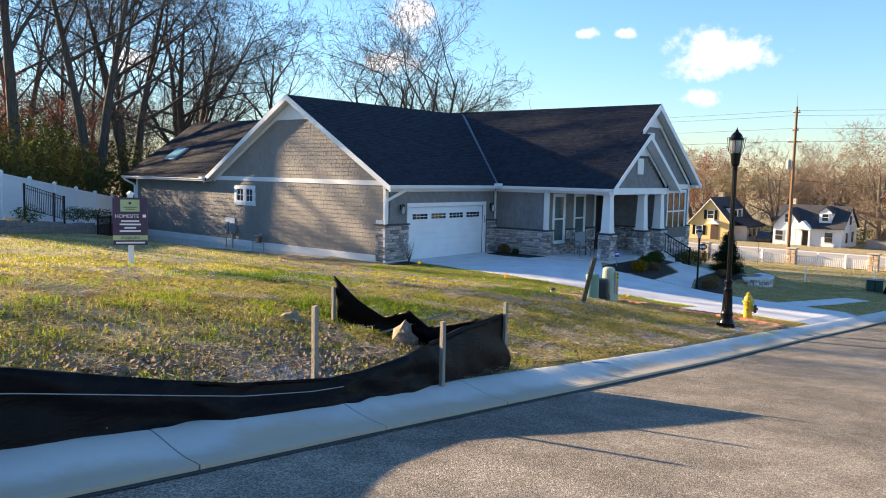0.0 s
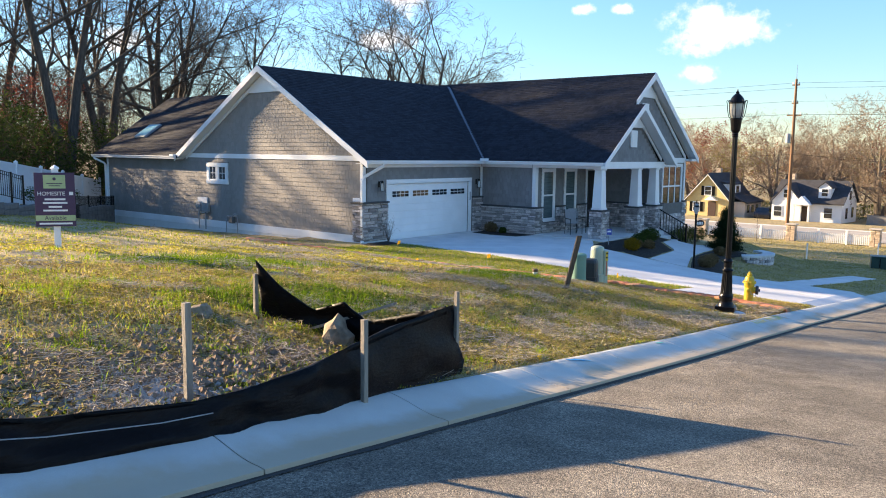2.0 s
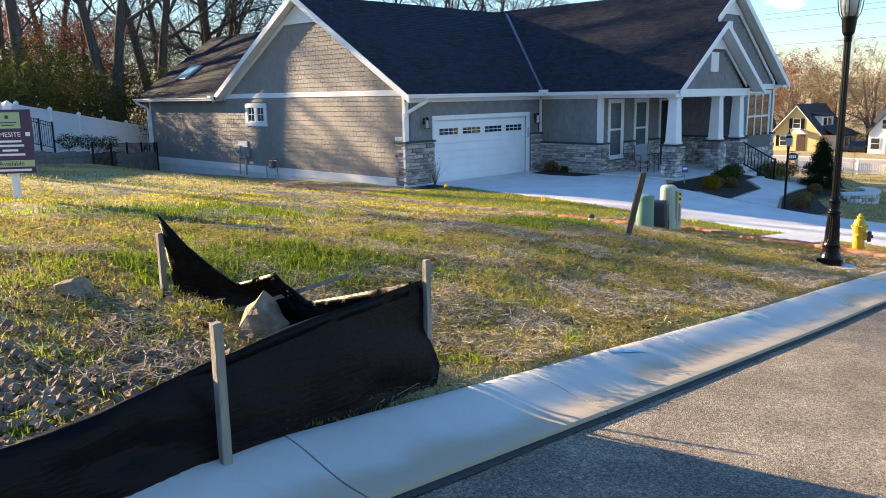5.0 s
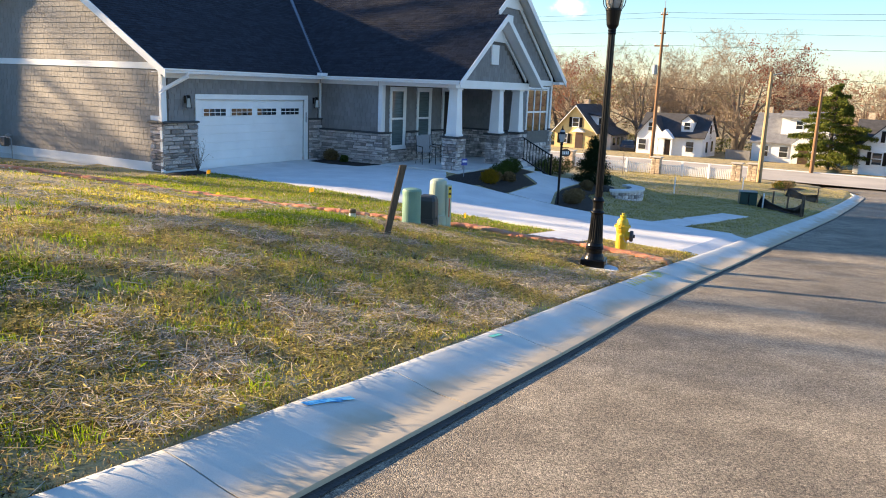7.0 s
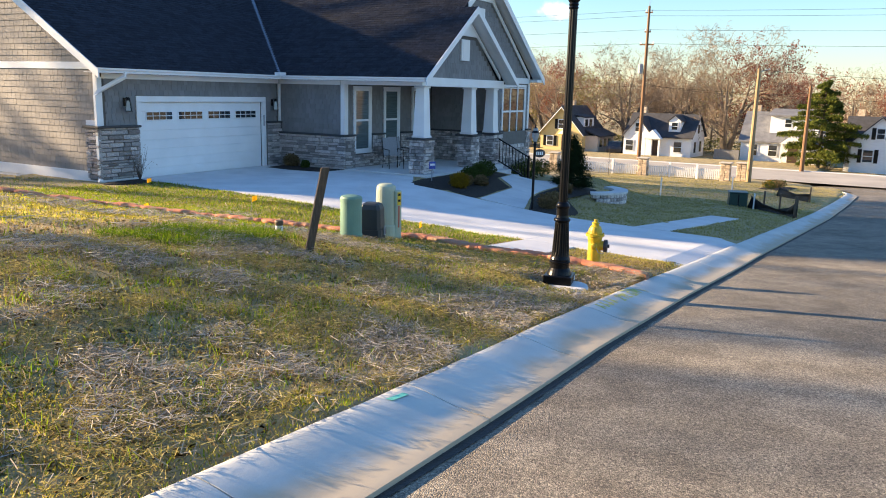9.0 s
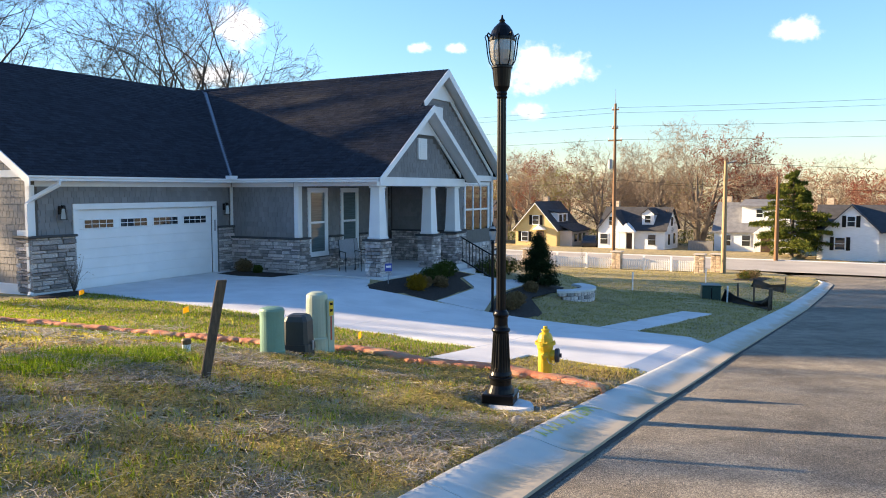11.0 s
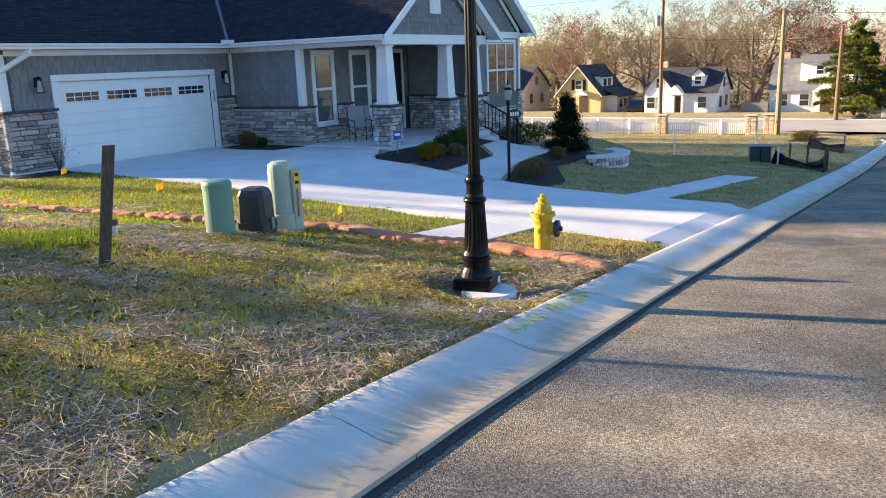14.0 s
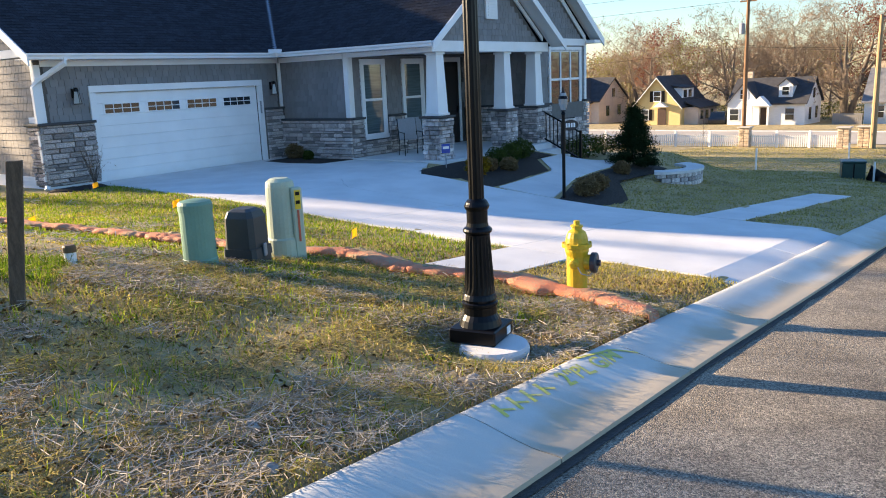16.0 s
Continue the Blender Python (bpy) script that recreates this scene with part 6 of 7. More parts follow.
# ---------------------------------------------------------------- across the street
PICKET = mat("white_picket_paint", (0.82, 0.82, 0.8), 0.5, var=0.08)
PSTONE = mat("tan_pillar_stone", (0.55, 0.43, 0.31), 0.85, var=0.4, scale=5, bump=0.8, bump_scale=14, rand=0.2)
pillar_at = [(42.6, 4.3), (43.7, -2.35), (44.2, -8.2), (46.2, -9.0)]
for x, y in pillar_at:
    t = thing("stone_pillar", x, y, ground_z(x, y), "tan stone gate pillar with flat cap", "pillar", "fence pillars")
    r = random.Random(x)
    for c in range(8):
        for k, (dx, dy) in enumerate(((-.17, -.17), (.17, -.17), (.17, .17), (-.17, .17))):
            a, b = (.3, .36) if (c + k) % 2 else (.36, .3)
            part("stone", B(dx - .16, dx + .16, dy - .16, dy + .16, c * .17 - .1, c * .17 + .06, .02), PSTONE, t)
    part("core", B(-.28, .28, -.28, .28, -.3, 1.27), MORTAR, t)
    part("cap", B(-.42, .42, -.42, .42, 1.27, 1.36, .02), mat("pillar_cap", (.5, .45, .38), .8), t)
pk = thing("picket_fence", 44, -3, 0, "white picket fence between stone pillars", "fence")
pk.matrix_world = Matrix.Identity(4)
picket_me = None
for (x0, y0), (x1, y1) in zip(pillar_at[:2] + [(41.0, 12.0)], pillar_at[1:3] + [pillar_at[0]]):
    a, b = Vector((x0, y0)), Vector((x1, y1))
    L = (b - a).length
    d = (b - a) / L
    ang = math.degrees(math.atan2(d.y, d.x))
    n_ = int((L - .9) / .13)
    for k in range(n_ + 1):
        s = .45 + k * .13
        p = a + d * s
        u = (s / (L / 3)) % 1
        h = .92 - .1 * math.sin(math.pi * u)
        if picket_me is None:
            bm = prism([(-.04, .08), (.04, .08), (.04, .95), (0, 1.0), (-.04, .95)], "y", -.012, .012)
            o = part("picket", bm, PICKET, pk)
            picket_me = o.data
        else:
            o = new("picket", picket_me)
            o.parent = pk
        o.matrix_basis = pose(p.x, p.y, ground_z(p.x, p.y), 0, 0, ang) @ Matrix.Diagonal((1, 1, h, 1))
    for z in (.25, .7):
        bm = bmesh.new()
        za, zb = ground_z(a.x, a.y), ground_z(b.x, b.y)
        tube(bm, [(a.x + .1, a.y, za + z), (b.x + .1, b.y, zb + z)], .035, 4)
        part("rail", bm, PICKET, pk)
    for f in (.333, .667):
        p = a + d * L * f
        part("post", B(p.x - .07, p.x + .07, p.y - .07, p.y + .07, ground_z(p.x, p.y) - .2, ground_z(p.x, p.y) + 1.12, .01), PICKET, pk)

# cross road
grid_sheet("cross_road", spaced((49.5, 60.5, 2.75)), spaced((-260, -60, 20), (-60, 60, 3), (60, 260, 20)), lambda x, y: kerb_z(x) + 0.1 + 0.05 * math.sin((x - 49.5) / 11 * math.pi), ASPHALT_M, "wide pale asphalt cross road", "road")
far_kerb = obj("road_verge", B(60.6, 61.1, -200, 200, -3.75, -3.5), CONCRETE)
tagged(far_kerb, "pale kerb along the cross road", "kerb", "", "structure")

POLE_W = mat("brown_pole_wood", (0.2, 0.11, 0.055), 0.9, var=0.3, scale=2, bump=0.5, bump_scale=14, stretch=(4, 4, .5))
POLE_G = mat("tan_pole_wood", (0.34, 0.24, 0.13), 0.9, var=0.3, scale=2, bump=0.5, bump_scale=14, stretch=(4, 4, .5))


def pole(x, y, h, z, m, arms, label):
    t = thing("utility_pole", x, y, z, label, "utility pole", "utility poles")
    part("pole", lathe([(0.19, -0.3), (0.17, h * .4), (0.11, h)], 10), m, t)
    for zz, w in arms:
        part("crossarm", B(-0.06, 0.06, -w, w, zz - .06, zz + .06), m, t)
        for s in (-w + .08, w - .08):
            part("insulator", lathe([(.05, zz + .06), (.06, zz + .12), (.03, zz + .26)], 6, None, 0, s), GREY_METAL, t)
    return t


p1 = pole(62.9, 3.4, 14.6, -3.5, POLE_W, ((14.0, .35), (12.2, .3), (11.0, .7)), "tall brown wooden utility pole with insulators")
part("transformer", lathe([(.05, 8.2), (.24, 8.25), (.24, 9.1), (.1, 9.2)], 12, None, 0, .45), GREY_METAL, p1, "grey pole transformer")
part("antenna_mast", lathe([(.03, 14.6), (.015, 16.0)], 5), GREY_METAL, p1)
p2 = pole(45.2, -9.65, 8.05, -3.35, POLE_G, (), "plain wooden utility pole by the road corner")
bm = bmesh.new()
tube(bm, [(0, 0, 7.8), (0.1, -.7, 8.05)], .04, 5)
part("bracket", bm, GREY_METAL, p2)
p3 = pole(60.6, -11.75, 7.5, -3.65, POLE_W, (), "slender brown wooden pole across the road")


def wires(a, b, sag, label):
    bm = bmesh.new()
    a, b = Vector(a), Vector(b)
    tube(bm, [a + (b - a) * (k / 16) + Vector((0, 0, -sag * 4 * (k / 16) * (1 - k / 16))) for k in range(17)], 0.014, 4)
    tagged(obj("overhead_wire", bm, BLACK_METAL), label, "wire")


for y1 in (-95, 95):
    for z in (10.7, 10.2, 8.9, 7.6):
        wires((62.9, 3.4, z), (62.9, y1, z + 1.2), 1.0, "thin overhead cable between utility poles")
    wires((62.9, 3.4, 3.6), (62.9, y1, 3.2), 1.4, "thin overhead cable between utility poles")
wires((45.2, -9.65, 4.6), (47, -80, 4.2), 1.2, "thin overhead cable between utility poles")
wires((60.6, -11.75, 3.2), (62.9, 3.4, 3.8), .5, "thin overhead cable between utility poles")

HW = mat("white_house_siding", (0.8, 0.81, 0.82), 0.6, var=0.08, scale=2, stretch=(1, 1, 12), bump=.2)
HY = mat("yellow_house_siding", (0.66, 0.5, 0.22), 0.7, var=0.1, scale=2, stretch=(1, 1, 12), bump=.2)
HT = mat("tan_house_siding", (0.62, 0.52, 0.44), 0.7, var=0.1, scale=2)
FAR_ROOF = mat("far_grey_roof", (0.05, 0.05, 0.055), 0.9, var=0.3, scale=2, bump=.3)


def win_far(par, u0, u1, z0, z1, x, shutters=False):
    w = part("window", B(x - .06, x, u0, u1, z0, z1), WHITE, par)
    part("pane", B(x - .075, x - .062, u0 + .09, u1 - .09, z0 + .09, (z0 + z1) / 2 - .03), GLASS, w)
    part("pane", B(x - .075, x - .062, u0 + .09, u1 - .09, (z0 + z1) / 2 + .03, z1 - .09), GLASS, w)
    if shutters:
        for a in (u0 - .38, u1 + .03):
            part("shutter", B(x - .06, x, a, a + .35, z0, z1), BLACK_METAL, w)


def cottage(name, x, y, z, w, d, eave, ridge, wall_m, label, gable=None, dormers=(), wins=(), porch=None, shutters=False, side_wins=True, roof_m=None):
    """A one-and-a-half-storey house that faces -x: w along y, d along x."""
    t = thing(name, x, y, z, label, "house", "houses across the road")
    part("wall", B(0, d, 0, w, -0.6, eave), wall_m, t)
    part("wall", prism([(0, eave), (d, eave), (d / 2, ridge)], "y", 0, w), wall_m, t, "gable ends")
    for s in (0, 1):
        e = -.3 if s == 0 else d + .3
        sl = (ridge - eave) / (d / 2)
        part("roof", prism([(e, eave - .3 * sl), (d / 2, ridge), (d / 2, ridge + .14), (e, eave - .3 * sl + .14)], "y", -.25, w + .25), roof_m or FAR_ROOF, t)
    if gable:
        y0, y1, out, gr = gable
        part("wall", B(-out, 0.02, y0, y1, -.6, eave), wall_m, t)
        part("wall", prism([(y0, eave), (y1, eave), ((y0 + y1) / 2, gr)], "x", -out, d / 2), wall_m, t, "front gable")
        m_ = (y0 + y1) / 2
        sl = (gr - eave) / (m_ - y0)
        for e in (y0 - .25, y1 + .25):
            part("roof", prism([(e, eave - .25 * sl), (m_, gr), (m_, gr + .13), (e, eave - .25 * sl + .13)], "x", -out - .25, d / 2), roof_m or FAR_ROOF, t)
        win_far(t, m_ - .4, m_ + .4, eave + .35, eave + 1.45, -out, shutters)
        win_far(t, m_ - .5 + .9, m_ + .5 + .9, .8, 2.1, -out, shutters)
    for yc in dormers:
        dz = eave + .5
        dm = part("dormer", B(.5, d / 2, yc - .65, yc + .65, dz, dz + 1.2), HW, t)
        part("dormer_wall", prism([(yc - .65, dz + 1.2), (yc + .65, dz + 1.2), (yc, dz + 1.75)], "x", .5, d / 2), HW, dm)
        for e in (-.8, .8):
            part("dormer_roof", prism([(yc + e, dz + 1.1), (yc, dz + 1.8), (yc, dz + 1.9), (yc + e, dz + 1.2)], "x", .35, d / 2), roof_m or FAR_ROOF, dm)
        win_far(dm, yc - .4, yc + .4, dz + .15, dz + 1.1, .5)
    for u in wins:
        win_far(t, u - .5, u + .5, .8, 2.1, 0, shutters)
    if side_wins:
        for u in (d * .3, d * .7):
            part("window", B(u - .4, u + .4, -.06, 0, .8, 2.0), GLASS, t)
        part("window", B(d / 2 - .35, d / 2 + .35, -.06, 0, eave + .3, eave + 1.3), GLASS, t)
    if porch:
        y0, y1 = porch
        part("porch_roof", prism([(y0 - .2, 2.3), (y1 + .2, 2.3), ((y0 + y1) / 2, 3.3)], "x", -1.3, .02), wall_m, t)
        for u in (y0, y1):
            part("porch_post", B(-1.2, -1.0, u - .1, u + .1, -.3, 2.3), WHITE, t)
        part("porch_floor", B(-1.3, 0, y0 - .2, y1 + .2, -.4, .05), CONCRETE, t)
        part("door", B(-.07, 0, (y0 + y1) / 2 - .5, (y0 + y1) / 2 + .5, .05, 2.1), mat("brown_door", (.06, .035, .025), .5), t)
    part("chimney", B(d / 2 + .2, d / 2 + .8, w - 1.2, w - .6, ridge - .6, ridge + .8), PSTONE, t)
    return t


def gable_cottage(x, y, z, w, d, eave, ridge, wall_m, label):
    """A cottage whose gable faces -x, with a side wing and a shed dormer on the roof towards -y."""
    t = thing("cottage", x, y, z, label, "house", "houses across the road")
    part("wall", B(0, d, 0, w, -.6, eave), wall_m, t)
    part("wall", prism([(0, eave), (w, eave), (w / 2, ridge)], "x", 0, d), wall_m, t, "gable ends")
    sl = (ridge - eave) / (w / 2)
    for e in (-.3, w + .3):
        part("roof", prism([(e, eave - .3 * sl), (w / 2, ridge), (w / 2, ridge + .16), (e, eave - .3 * sl + .16)], "x", -.35, d + .3), FAR_ROOF, t)
    for e in (-.3, w + .3):
        part("rake_board", prism([(e, eave - .3 * sl - .12), (w / 2, ridge - .12), (w / 2, ridge), (e, eave - .3 * sl)], "x", -.4, -.34), WHITE, t)
    dm = part("dormer", B(1.6, 5.2, .45, w / 2, eave + .4, eave + 1.75), HW, t, "white shed dormer")
    part("dormer_roof", prism([(.2, eave + 1.68), (w / 2, eave + 2.15), (w / 2, eave + 2.27), (.2, eave + 1.8)], "x", 1.4, 5.4), FAR_ROOF, dm)
    for u in (2.1, 3.6):
        part("pane", B(u, u + .8, .38, .45, eave + .7, eave + 1.5), GLASS, dm)
    part("side_wing", B(1.2, d - .6, -1.5, 0, -.6, 2.0), HT, t)
    part("side_wing_roof", prism([(-1.8, 1.85), (.02, 2.6), (.02, 2.75), (-1.8, 2.0)], "x", 1.0, d - .4), FAR_ROOF, t)
    for u in (2.0, 3.6, 5.2):
        part("window", B(u, u + .8, -1.56, -1.5, .7, 1.6), GLASS, t)
    win_far(t, w / 2 - .45, w / 2 + .45, eave + .35, eave + 1.5, 0, True)
    win_far(t, w * .68, w * .68 + .9, .7, 1.9, 0, True)
    part("door", B(-.07, 0, w * .3, w * .3 + .95, 0, 2.0), mat("far_brown_door", (.07, .04, .03), .5), t)
    part("door_hood", prism([(w * .3 - .3, 2.15), (w * .3 + 1.25, 2.15), (w * .3 + .48, 2.7)], "x", -.7, .02), WHITE, t)
    part("chimney", B(d * .55, d * .55 + .7, w / 2 + .2, w / 2 + .8, ridge - .5, ridge + .7), PSTONE, t)
    return t


cottage("cottage", 74.3, 0.9, -4.35, 7.4, 7.0, 2.6, 4.9, HW, "small white cottage with grey roof and dormer", (4.2, 7.4, .5, 4.6), (2.0,), (1.4,), (3.2, 4.8))
gable_cottage(73.5, 13.2, -4.15, 5.2, 8.0, 2.35, 5.3, HY, "small yellow cottage with dark roof and white dormer")
ROOF_G = mat("pale_grey_roof", (0.17, 0.175, 0.19), 0.9, var=0.25, scale=2, bump=.3)
gh = cottage("cottage", 76.5, -11.9, -4.3, 7.9, 7.5, 2.5, 5.4, HW, "pale grey-roofed white house behind an evergreen", None, (), (4.6, 6.6), (1.6, 3.6), roof_m=ROOF_G)
part("upper_wall", B(.9, 4.2, .4, 5.2, 3.3, 5.2), HW, gh, "white upper dormer wall")
part("upper_roof", prism([(.5, 5.1), (4.0, 5.75), (4.0, 5.9), (.5, 5.25)], "y", .2, 5.4), ROOF_G, gh)
for u in (1.2, 3.4):
    win_far(gh, u - .4, u + .4, 3.9, 4.9, .9)
cottage("cottage", 71.5, -25.0, -4.0, 10.5, 8.0, 2.7, 5.0, HW, "pale blue-white cottage with porch and shutters", (5.2, 10.0, .6, 5.1), (), (1.6, 3.4), (1.2, 4.4), True)
cottage("cottage", 76.0, 24.0, -4.0, 7.0, 8.0, 2.7, 5.2, HT, "tan plaster cottage beyond the road", (1.0, 5.0, .5, 5.2), (), (2.0,), None)
part("shed_roof", prism([(-14.6, 1.2), (-12.0, 2.6), (-12.0, 2.75), (-14.6, 1.35)], "x", 0, 6), FAR_ROOF, thing("lean_to_shed", 71.8, 0, -4.0, "low white shed beside the cottage", "shed"))
gs_ = thing("timber_fence", 75, -1.5, -4.4, "weathered grey timber fence between houses", "fence")
for k in range(16):
    part("board", B(0, .04, -.15 + k * -.3 * .55, -.15 + k * -.3 * .55 + .15, -.3, 1.5), mat("grey_boards", (.25, .24, .23), .9) if k == 0 else bpy.data.materials["grey_boards"], gs_)

# parked dark car by the yellow cottage
CARP = mat("dark_car_paint", (0.02, 0.022, 0.03), 0.25, var=.1, spec=.7)
car = thing("parked_car", 74.5, 9.6, -4.2, "dark parked car beside the yellow cottage", "car", rz=8)
part("body", prism([(-.1, .35), (4.2, .35), (4.25, .8), (3.3, .95), (0, .98), (-.12, .7)], "y", -.85, .85), CARP, car)
part("cabin", prism([(.1, .97), (.5, 1.42), (2.2, 1.45), (3.1, .97)], "y", -.75, .75), GLASS, car)
part("roof_panel", prism([(.55, 1.42), (2.15, 1.45), (2.1, 1.5), (.6, 1.48)], "y", -.7, .7), CARP, car)
for x in (.75, 3.4):
    for y in (-.8, .8):
        wv = part("wheel", lathe([(.33, -.1), (.33, .1)], 16), BLACK_METAL, car)
        wv.matrix_basis = Matrix.Translation((x, y, .33)) @ Euler((math.pi / 2, 0, 0)).to_matrix().to_4x4()



def old_conifer(x, y, z, h, r, m, label, seed):
    """A ragged evergreen: whorls of long limbs with drooping sprays and gaps between them."""
    rng = np.random.default_rng(seed)
    t = thing("evergreen_tree", x, y, z, label, "tree")
    part("trunk", lathe([(.2, -.2), (.13, h * .5), (.02, h * .99)], 8), BARK, t)
    pts, limbs = [], bmesh.new()
    for k in range(58):
        f = .1 + .88 * k / 58 + rng.normal() * .012
        a = k * 2.4 + rng.normal() * .4
        ln = r * min(1, (1 - f) * 1.35 + .05) * rng.uniform(.55, 1.15)
        z0 = h * f
        ca, sa = math.cos(a), math.sin(a)
        tube(limbs, [(0, 0, z0), (ln * .5 * ca, ln * .5 * sa, z0 + .05 * ln), (ln * ca, ln * sa, z0 - .02 * ln)], [.05, .03, .01], 4)
        n = int(260 + 520 * ln / r)
        q = rng.uniform(.18, 1.05, n)
        wide = .3 * ln * (1.1 - q) + .1
        off = rng.normal(size=n) * wide * .6
        pts.append(np.stack([ln * q * ca - off * sa, ln * q * sa + off * ca, z0 + .05 * ln * q - .1 * ln * q ** 2 - np.abs(off) * .25 + rng.normal(size=n) * .09], 1))
    part("limbs", limbs, BARK, t)
    v, i_ = leaf_cloud(rng, np.concatenate(pts), .19, .4, .25)
    np_mesh("crown", v, i_, m, t)
    return t


old_conifer(70.5, -12.3, -4.2, 8.9, 4.6, LEAF_PINE, "broad ragged green evergreen tree across the road", 9)

# right-hand lawn: green utility cabinet, second silt fence, markers
bx, by = 17.8, -13.25
tb = thing("transformer_box", bx, by, ground_z(bx, by), "dark green utility cabinet on the lawn", "utility box", rz=15)
part("cabinet", B(-.38, .38, -.34, .34, 0, .52, .02), mat("dark_green_paint", (.02, .06, .05), .4, var=.15), tb)
part("lid", B(-.4, .4, -.36, .36, .52, .58, .02), bpy.data.materials["dark_green_paint"], tb)
part("door_seam", B(-.392, -.381, -.02, .02, .05, .5), BLACK_METAL, tb)
s2 = thing("silt_fence", 24, -15, 0, "fallen black silt fence cloth on the far lawn", "silt fence")
s2.matrix_world = Matrix.Identity(4)
part("cloth", fabric("cloth", [(17.4, -13.8, .5), (16.6, -14.35, .3), (15.8, -14.95, .2), (15.2, -15.4, .32), (14.7, -15.68, .55), (14.25, -15.75, .3)], ""), SILT, s2)
part("cloth", fabric("cloth", [(30.0, -13.4, .5), (28.4, -14.4, .3), (26.8, -15.2, .45)], ""), SILT, s2)
for x, y in ((15.7, -15.05), (14.68, -15.72), (14.3, -15.7), (16.6, -14.4), (26.8, -15.2)):
    part("wooden_stake", B(x - .03, x + .03, y - .03, y + .03, ground_z(x, y) - .3, ground_z(x, y) + .75), WOOD, s2)
for x, y, h in ((20.2, -9.6, .8), (26.5, -11.6, .9), (16.9, -14.0, .6), (19.8, -13.2, .5)):
    stake("marker_post", x, y, ground_z(x, y), ground_z(x, y) + h, .08, .05, "pale marker post in the lawn", m=PICKET)
for i in range(7):
    shrub(36.5 + i * .7, -12.2 + .25 * math.sin(i * 2), .4, .55, (LEAF_DARK, LEAF_GOLD, DRY)[i % 3], "low shrub in the corner bed", 70 + i, 300, .06)
bed("mulch_bed", [(35.5, -11.6), (41.8, -11.4), (42.0, -13.2), (35.8, -13.2)], "dark mulch bed at the road corner")
tw = thing("sapling", 38.0, -1.5, ground_z(38, -1.5), "thin bare sapling on the far lawn", "tree")
bm = bmesh.new()
tube(bm, [(0, 0, 0), (.02, 0, 1.0), (0, .03, 2.1)], [.02, .015, .006], 5)
for k in range(12):
    a = k * 2.4
    tube(bm, [(0, 0, .8 + .1 * k), (.3 * math.cos(a), .3 * math.sin(a), 1.1 + .1 * k)], [.007, .003], 3)
part("trunk", bm, TWIG, tw)

# ---------------------------------------------------------------- trees


def branch_arrays(store, pts, radii, seg):
    v, f = store
    k0 = len(v)
    for k, p in enumerate(pts):
        d = (pts[min(k + 1, len(pts) - 1)] - pts[max(k - 1, 0)])
        d = d / (np.linalg.norm(d) + 1e-9)
        ref = np.array([0.9, 0.3, 0.1]) if abs(d[2]) > 0.8 else np.array([0.1, 0.2, 1.0])
        u = np.cross(d, ref)
        u /= np.linalg.norm(u)
        w = np.cross(d, u)
        for i in range(seg):
            a = 2 * math.pi * i / seg
            v.append(p + radii[k] * (math.cos(a) * u + math.sin(a) * w))
    for k in range(len(pts) - 1):
        for i in range(seg):
            a, b = k0 + k * seg + i, k0 + k * seg + (i + 1) % seg
            f.append((a, b, b + seg, a + seg))


def grow(seed, height, trunk_r, clear=0.4, stems=1, thin=0.009, droop=0.0, counts=(8, 6, 5, 4), spread=0.8, ratio=(0.46, 0.58, 0.55, 0.5, 0.55), lean=0.22, wander=0.05):
    """Bare broadleaf tree: arrays of the trunk with limbs, and of the twigs, with the twig ends."""
    rng = np.random.default_rng(seed)
    wood, twigs, tips = ([], []), ([], []), []

    def shoot(start, d, length, r, level):
        n = 6 if level == 0 else (5 if level == 1 else (4 if level == 2 else (3 if level < 5 else 2)))
        pts, radii = [np.array(start)], [r]
        d = np.array(d, float)
        d /= np.linalg.norm(d)
        for k in range(1, n):
            d = d + rng.normal(size=3) * (wander if level == 0 else 0.16)
            d[2] += 0.02 if level == 0 else (0.05 if level == 1 else 0.02)
            d /= np.linalg.norm(d)
            pts.append(pts[-1] + d * length / (n - 1))
            radii.append(r * (1 - 0.8 * k / (n - 1)) if level else r * (1 - 0.93 * (k / (n - 1)) ** 1.25))
        branch_arrays(wood if level <= 1 else twigs, pts, radii, (8, 5, 4, 3, 3, 3)[level])
        if level >= len(counts):
            tips.append(pts[-1]), tips.append(pts[1])
            return
        lo = clear if level == 0 else 0.25
        c = counts[level]
        for k in range(c):
            f = lo + (1 - lo) * (k + rng.random() * 0.8) / c
            f = min(f, 0.98)
            s = f * (n - 1)
            i = int(s)
            p = pts[i] + (pts[min(i + 1, n - 1)] - pts[i]) * (s - i)
            axis = pts[min(i + 1, n - 1)] - pts[i] if i + 1 < n else d
            axis = axis / (np.linalg.norm(axis) + 1e-9)
            side = rng.normal(size=3)
            side -= axis * (side @ axis)
            side /= np.linalg.norm(side)
            ang = rng.uniform(0.5, 1.15) * spread
            nd = axis * math.cos(ang) + side * math.sin(ang)
            rr = radii[min(i, n - 1)] * rng.uniform(0.36, 0.58)
            ll = length * ratio[level] * rng.uniform(0.7, 1.2) * (1.1 - 0.45 * f if level else 1.0)
            shoot(p, nd, ll, max(rr, thin), level + 1)

    for s in range(stems):
        a = 2 * math.pi * s / stems + seed
        le = 0.0 if stems == 1 else lean
        shoot((0.25 * le * math.cos(a), 0.25 * le * math.sin(a), -0.3), (le * math.cos(a), le * math.sin(a), 1), height * (0.78 if stems == 1 else 0.72), trunk_r, 0)
    return wood, twigs, np.array(tips)


